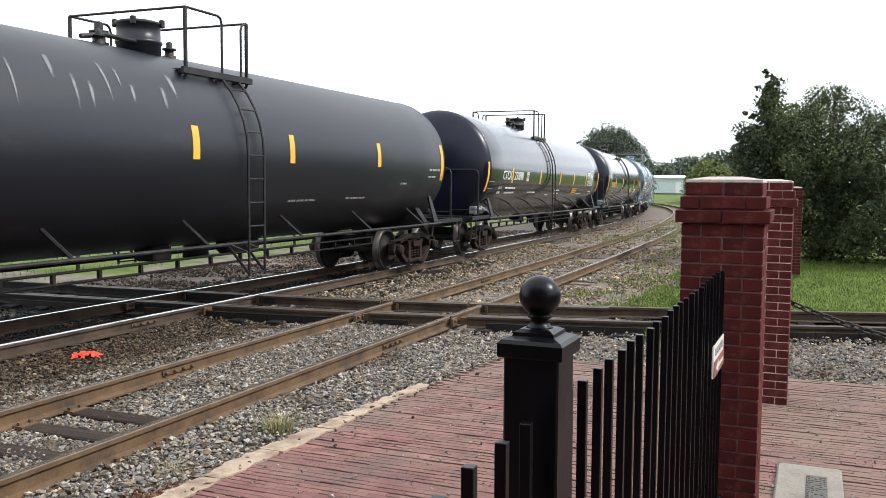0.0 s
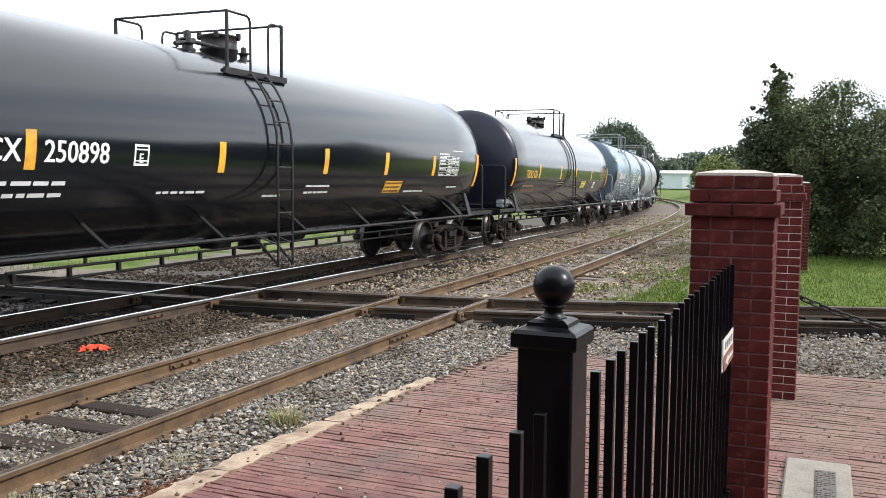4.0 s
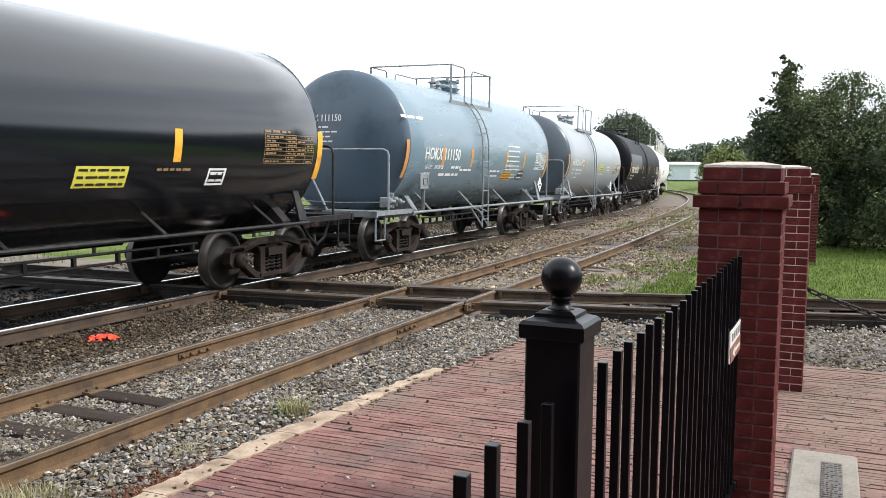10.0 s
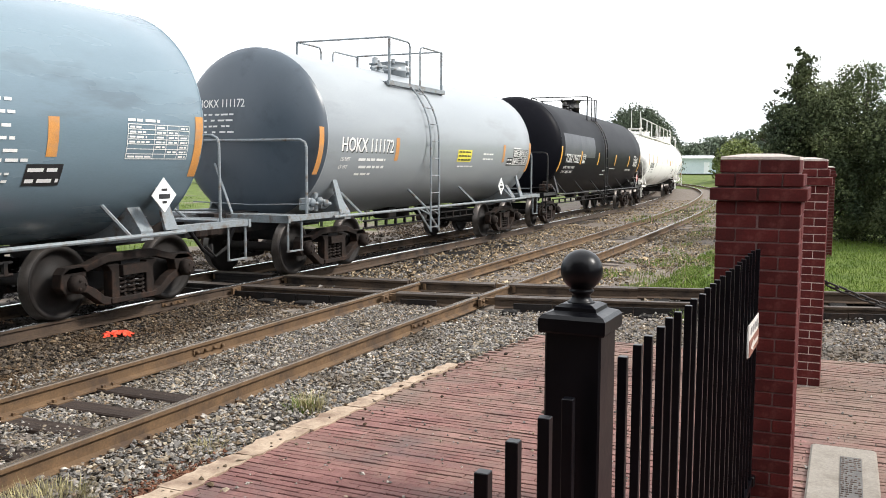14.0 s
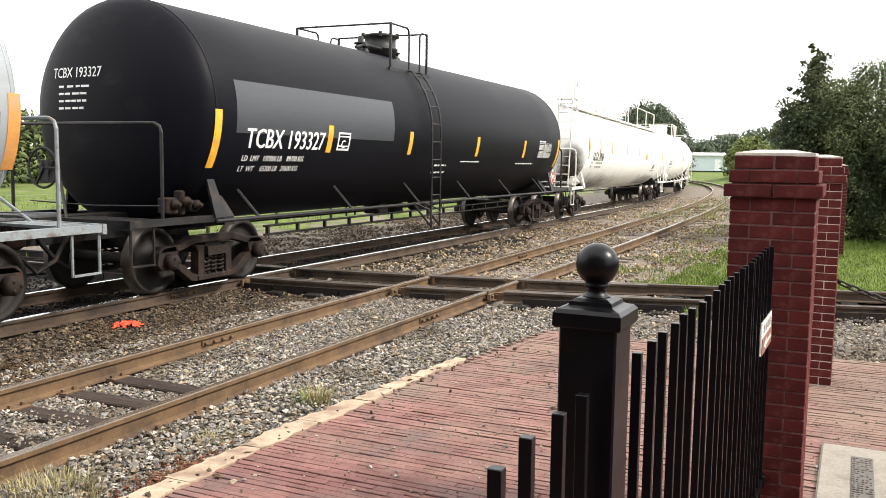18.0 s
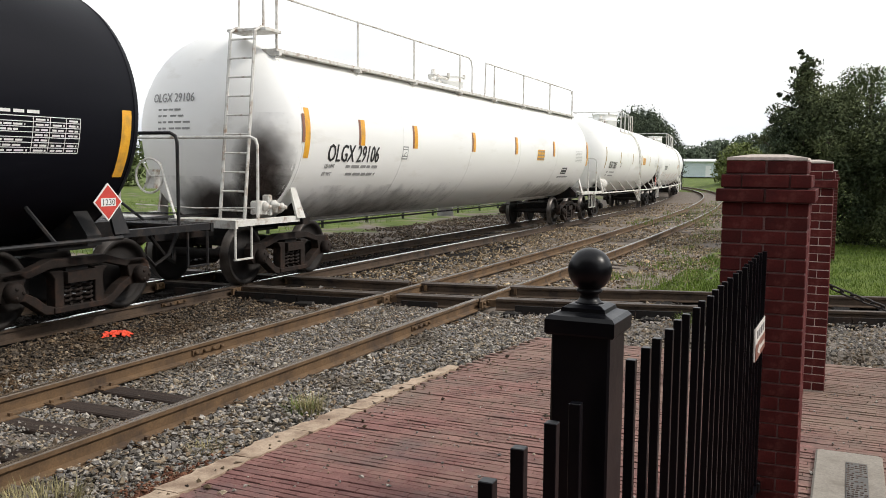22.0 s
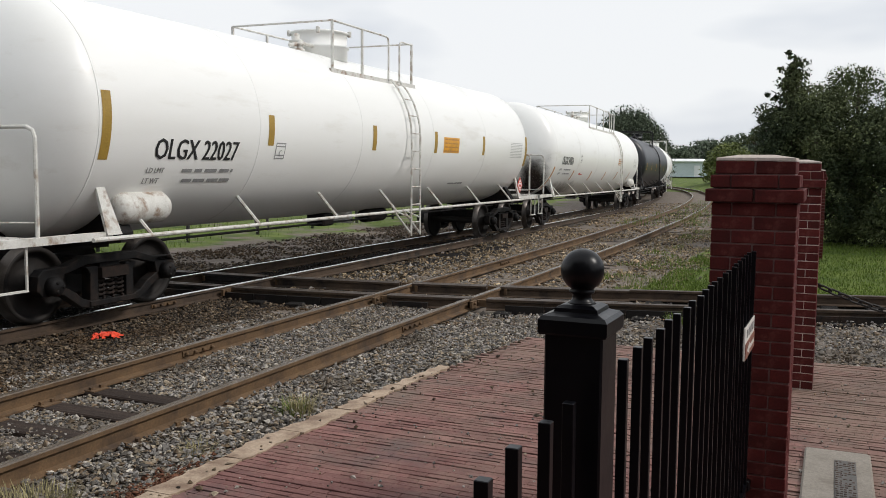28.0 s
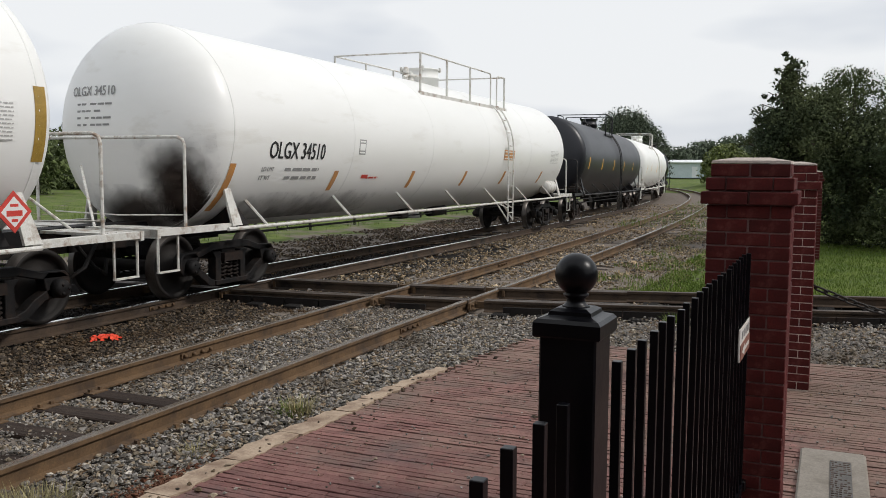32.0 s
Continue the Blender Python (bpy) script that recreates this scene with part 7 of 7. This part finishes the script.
def tree(label, x, y, h, w, seed, leaf, shape="round", base=0.0, per=230, size=0.13, clumps=60, low=0.12, lean=0.0, ground=-0.15, fluff=1.0):
    rs = np.random.RandomState(seed)
    tr = thing("tree", label, "tree", at=pose(x, y, ground))
    bm = bmesh.new()
    pts = [(0, 0, 0), (0.05 * w * rs.uniform(-1, 1), 0.05 * w * rs.uniform(-1, 1), h * 0.35), (lean * h * 0.3, 0, h * 0.85)]
    r0 = 0.026 * h + 0.02
    steps = 8
    prev = None
    for k in range(steps):
        f0, f1 = k / steps, (k + 1) / steps
        def at(f):
            return Vector((pts[1][0] * math.sin(f * 2) + lean * h * 0.3 * f, pts[1][1] * math.sin(f * 2), h * 0.9 * f))
        tube(bm, [at(f0), at(f1)], r0 * (1 - 0.85 * f0), 8)
    part("trunk", bm, M["bark"], tr)
    cents, rads = [], []
    bm = bmesh.new()
    for k in range(clumps):
        f = low + (1 - low) * (k + rs.uniform(0, 1)) / clumps
        if shape == "cone":
            rad = w / 2 * (1.0 - f) ** 0.68 * (0.6 + 0.55 * rs.uniform())
        elif shape == "broad":
            rad = w / 2 * math.sin(math.pi * min(0.97, 0.25 + 0.72 * f)) ** 0.6 * (0.75 + 0.35 * rs.uniform())
        else:
            rad = w / 2 * math.sin(math.pi * min(0.98, 0.12 + 0.84 * f)) ** 0.7 * (0.7 + 0.4 * rs.uniform())
        a = k * 2.4 + rs.uniform(-0.6, 0.6)
        rr = rad * (0.45 + 0.55 * rs.uniform() ** 0.5)
        c = Vector((rr * math.cos(a) + lean * h * 0.3 * f, rr * math.sin(a), h * f * 0.96))
        cr = (0.13 + 0.10 * rs.uniform()) * w * fluff * (1.3 - 0.75 * f if shape == "cone" else 1.0)
        cents.append(c[:])
        rads.append(cr)
        if k % 3 == 0:
            st = Vector((0, 0, max(0.1, c.z - rad * 0.5)))
            tube(bm, [st, (st + c) / 2 + Vector((0, 0, 0.1 * rad)), c], 0.006 * h * (1.1 - f), 5)
    part("branchwork", bm, M["bark"], tr)
    v, f = leaf_cloud(rs, cents, rads, per, size)
    v[:, 2] = np.maximum(v[:, 2], 0.05)
    part("crown", raw_mesh("crown", v, f, M[leaf]), None, tr)
    return tr


def evergreen(label, x, y, h, w, seed, leaf, branches=70, size=0.05, low=0.06, ground=-0.15):
    """A pointed evergreen: separate rising limbs tufted with foliage, open sky between their tips."""
    rs = np.random.RandomState(seed)
    tr = thing("tree", label, "tree", at=pose(x, y, ground))
    bm = bmesh.new()
    for k in range(8):
        tube(bm, [(0, 0, h * 0.97 * k / 8), (0, 0, h * 0.97 * (k + 1) / 8)], 0.018 * h * (1 - 0.115 * k), 8)
    part("trunk", bm, M["bark"], tr)
    bm = bmesh.new()
    cents, rads = [], []
    for k in range(branches):
        f = low + (0.97 - low) * ((k + rs.uniform(0, 1)) / branches) ** 0.9
        ln = w / 2 * (1.02 - f) ** 0.62 * rs.uniform(0.35, 1.2)
        a = k * 2.4 + rs.uniform(-0.5, 0.5)
        rise = rs.uniform(0.15, 0.6) * ln
        tip = Vector((ln * math.cos(a), ln * math.sin(a), h * f + rise))
        base = Vector((0, 0, h * f))
        tube(bm, [base, (base + tip) / 2 - Vector((0, 0, 0.1 * rise)), tip], 0.012 + 0.004 * ln, 5)
        n = max(2, int(ln / 0.17))
        for i in range(n):
            q = 0.22 + 0.78 * (i + 0.5) / n
            c = base.lerp(tip, q) + Vector(rs.normal(0, 0.11, 3))
            cents.append(c[:])
            rads.append((0.34 - 0.12 * q) * rs.uniform(0.5, 1.4) * (1.15 - 0.5 * f))
    for k in range(9):
        cents.append((rs.normal(0, 0.03), rs.normal(0, 0.03), h * (0.86 + 0.15 * k / 8)))
        rads.append(0.13 - 0.011 * k)
    part("branchwork", bm, M["bark"], tr)
    v, f = leaf_cloud(rs, cents, rads, 46, size)
    v[:, 2] = np.maximum(v[:, 2], 0.05)
    part("crown", raw_mesh("crown", v, f, M[leaf]), None, tr)
    return tr


def at_view(px_turn, dist):
    """Ground place at an angle (degrees to the left of +y) and distance from the camera."""
    a = radians(px_turn)
    return -math.sin(a) * dist, math.cos(a) * dist


def place_tree(label, turn, dist, *a, **k):
    x, y = at_view(turn, dist)
    return tree(label, x, y, *a, **k)


# the dark trees by the grass, the one behind them, and the far ones
evergreen("tall dark green pointed evergreen tree on the grass", *at_view(2.6, 27.5), 5.12, 3.2, 41, "leaf_dark", branches=105)
place_tree("broad dark green bushy tree on the grass", 1.1, 26.5, 4.1, 3.7, 42, "leaf_dark", "round", clumps=95, per=330, size=0.05, low=0.05, fluff=0.72)
place_tree("broad dark green bushy tree on the grass", -4.4, 26.0, 3.75, 5.0, 43, "leaf_dark", "round", clumps=110, per=330, size=0.05, low=0.05, fluff=0.66)
place_tree("green tree with a lighter open crown behind the dark trees", -0.7, 31.0, 5.2, 4.0, 44, "leaf_mid", "broad", clumps=75, per=260, size=0.042, low=0.35, fluff=0.6)
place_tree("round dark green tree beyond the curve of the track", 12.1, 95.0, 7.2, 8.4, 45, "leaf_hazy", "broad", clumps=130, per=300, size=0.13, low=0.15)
place_tree("yellow-green bushy tree far behind the piers", 6.0, 110.0, 4.2, 6.4, 46, "leaf_yellow", "round", clumps=50, per=160, size=0.20, low=0.05)
place_tree("yellow-green bushy tree far behind the piers", 3.4, 105.0, 4.2, 5.5, 47, "leaf_yellow", "round", clumps=50, per=160, size=0.20, low=0.05)
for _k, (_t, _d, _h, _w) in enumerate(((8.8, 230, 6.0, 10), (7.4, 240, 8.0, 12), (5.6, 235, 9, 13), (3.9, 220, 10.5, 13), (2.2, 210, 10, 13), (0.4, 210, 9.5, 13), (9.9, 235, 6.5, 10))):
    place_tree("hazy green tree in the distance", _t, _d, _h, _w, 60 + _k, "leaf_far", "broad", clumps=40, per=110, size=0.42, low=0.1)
for _k, (_x, _y, _h, _w) in enumerate(((-40, 12, 3.4, 6.5), (-44, 19, 3.0, 6), (-38, 26, 3.2, 6), (-46, 33, 3.6, 7), (-42, 5, 3.2, 6), (-50, 42, 4, 8), (-47, -4, 3.5, 7), (-56, 55, 4.5, 8), (-52, 68, 5, 9))):
    tree("low green bushy tree behind the railway", _x, _y, _h, _w, 80 + _k, "leaf_mid", "round", clumps=40, per=110, size=0.24, low=0.03)


# ---- far shed ----
def shed():
    s = thing("shed", "long low pale blue metal shed with a white roof", "shed", at=pose(-29.0, 171.0, -0.2, 0, 0, 10))
    bm = bmesh.new()
    for x0, x1, y0, y1 in ((-14, 14, 0.0, 0.15), (-14, 14, 9.85, 10.0), (-14, -13.85, 0.15, 9.85), (13.85, 14, 0.15, 9.85)):
        box(bm, (x0 + x1) / 2, (y0 + y1) / 2, 1.45, x1 - x0, y1 - y0, 2.9)
    part("wall", bm, M["shed_wall"], s)
    for k in range(62):
        bm = bmesh.new()
        box(bm, -13.9 + 0.455 * k, -0.03, 1.42, 0.06, 0.06, 2.8)
        part("siding_rib", bm, M["shed_wall"], s)
    for e in (-1, 1):
        bm = bmesh.new()
        v = [(-14.4, 5 + e * 5.5, 2.85), (14.4, 5 + e * 5.5, 2.85), (14.4, 5, 3.3), (-14.4, 5, 3.3)]
        a = [bm.verts.new(p) for p in v]
        b = [bm.verts.new((p[0], p[1], p[2] + 0.14)) for p in v]
        bm.faces.new(a)
        bm.faces.new(b[::-1])
        for i in range(4):
            bm.faces.new((a[i], a[(i + 1) % 4], b[(i + 1) % 4], b[i]))
        part("roof", bm, M["shed_roof"], s)
    bm = bmesh.new()
    box(bm, 5.2, -0.04, 1.1, 1.0, 0.07, 2.1)
    part("door", bm, M["shed_roof"], s)


shed()

# ---- unseen walls added to close the place, block light and darken reflections ----
wall = mesh_thing("wall_depot", bmesh.new(), M["unseen_wall"], "unseen dark wall added to block light around the paving", "wall", kind="structure")
bm = bmesh.new()
box(bm, 0.5, -2.4, 3.2, 12.7, 0.3, 6.9)
box(bm, 7.0, 17.0, 1.2, 0.3, 40.0, 2.9)
bm.to_mesh(wall.data)
bm.free()

motions()
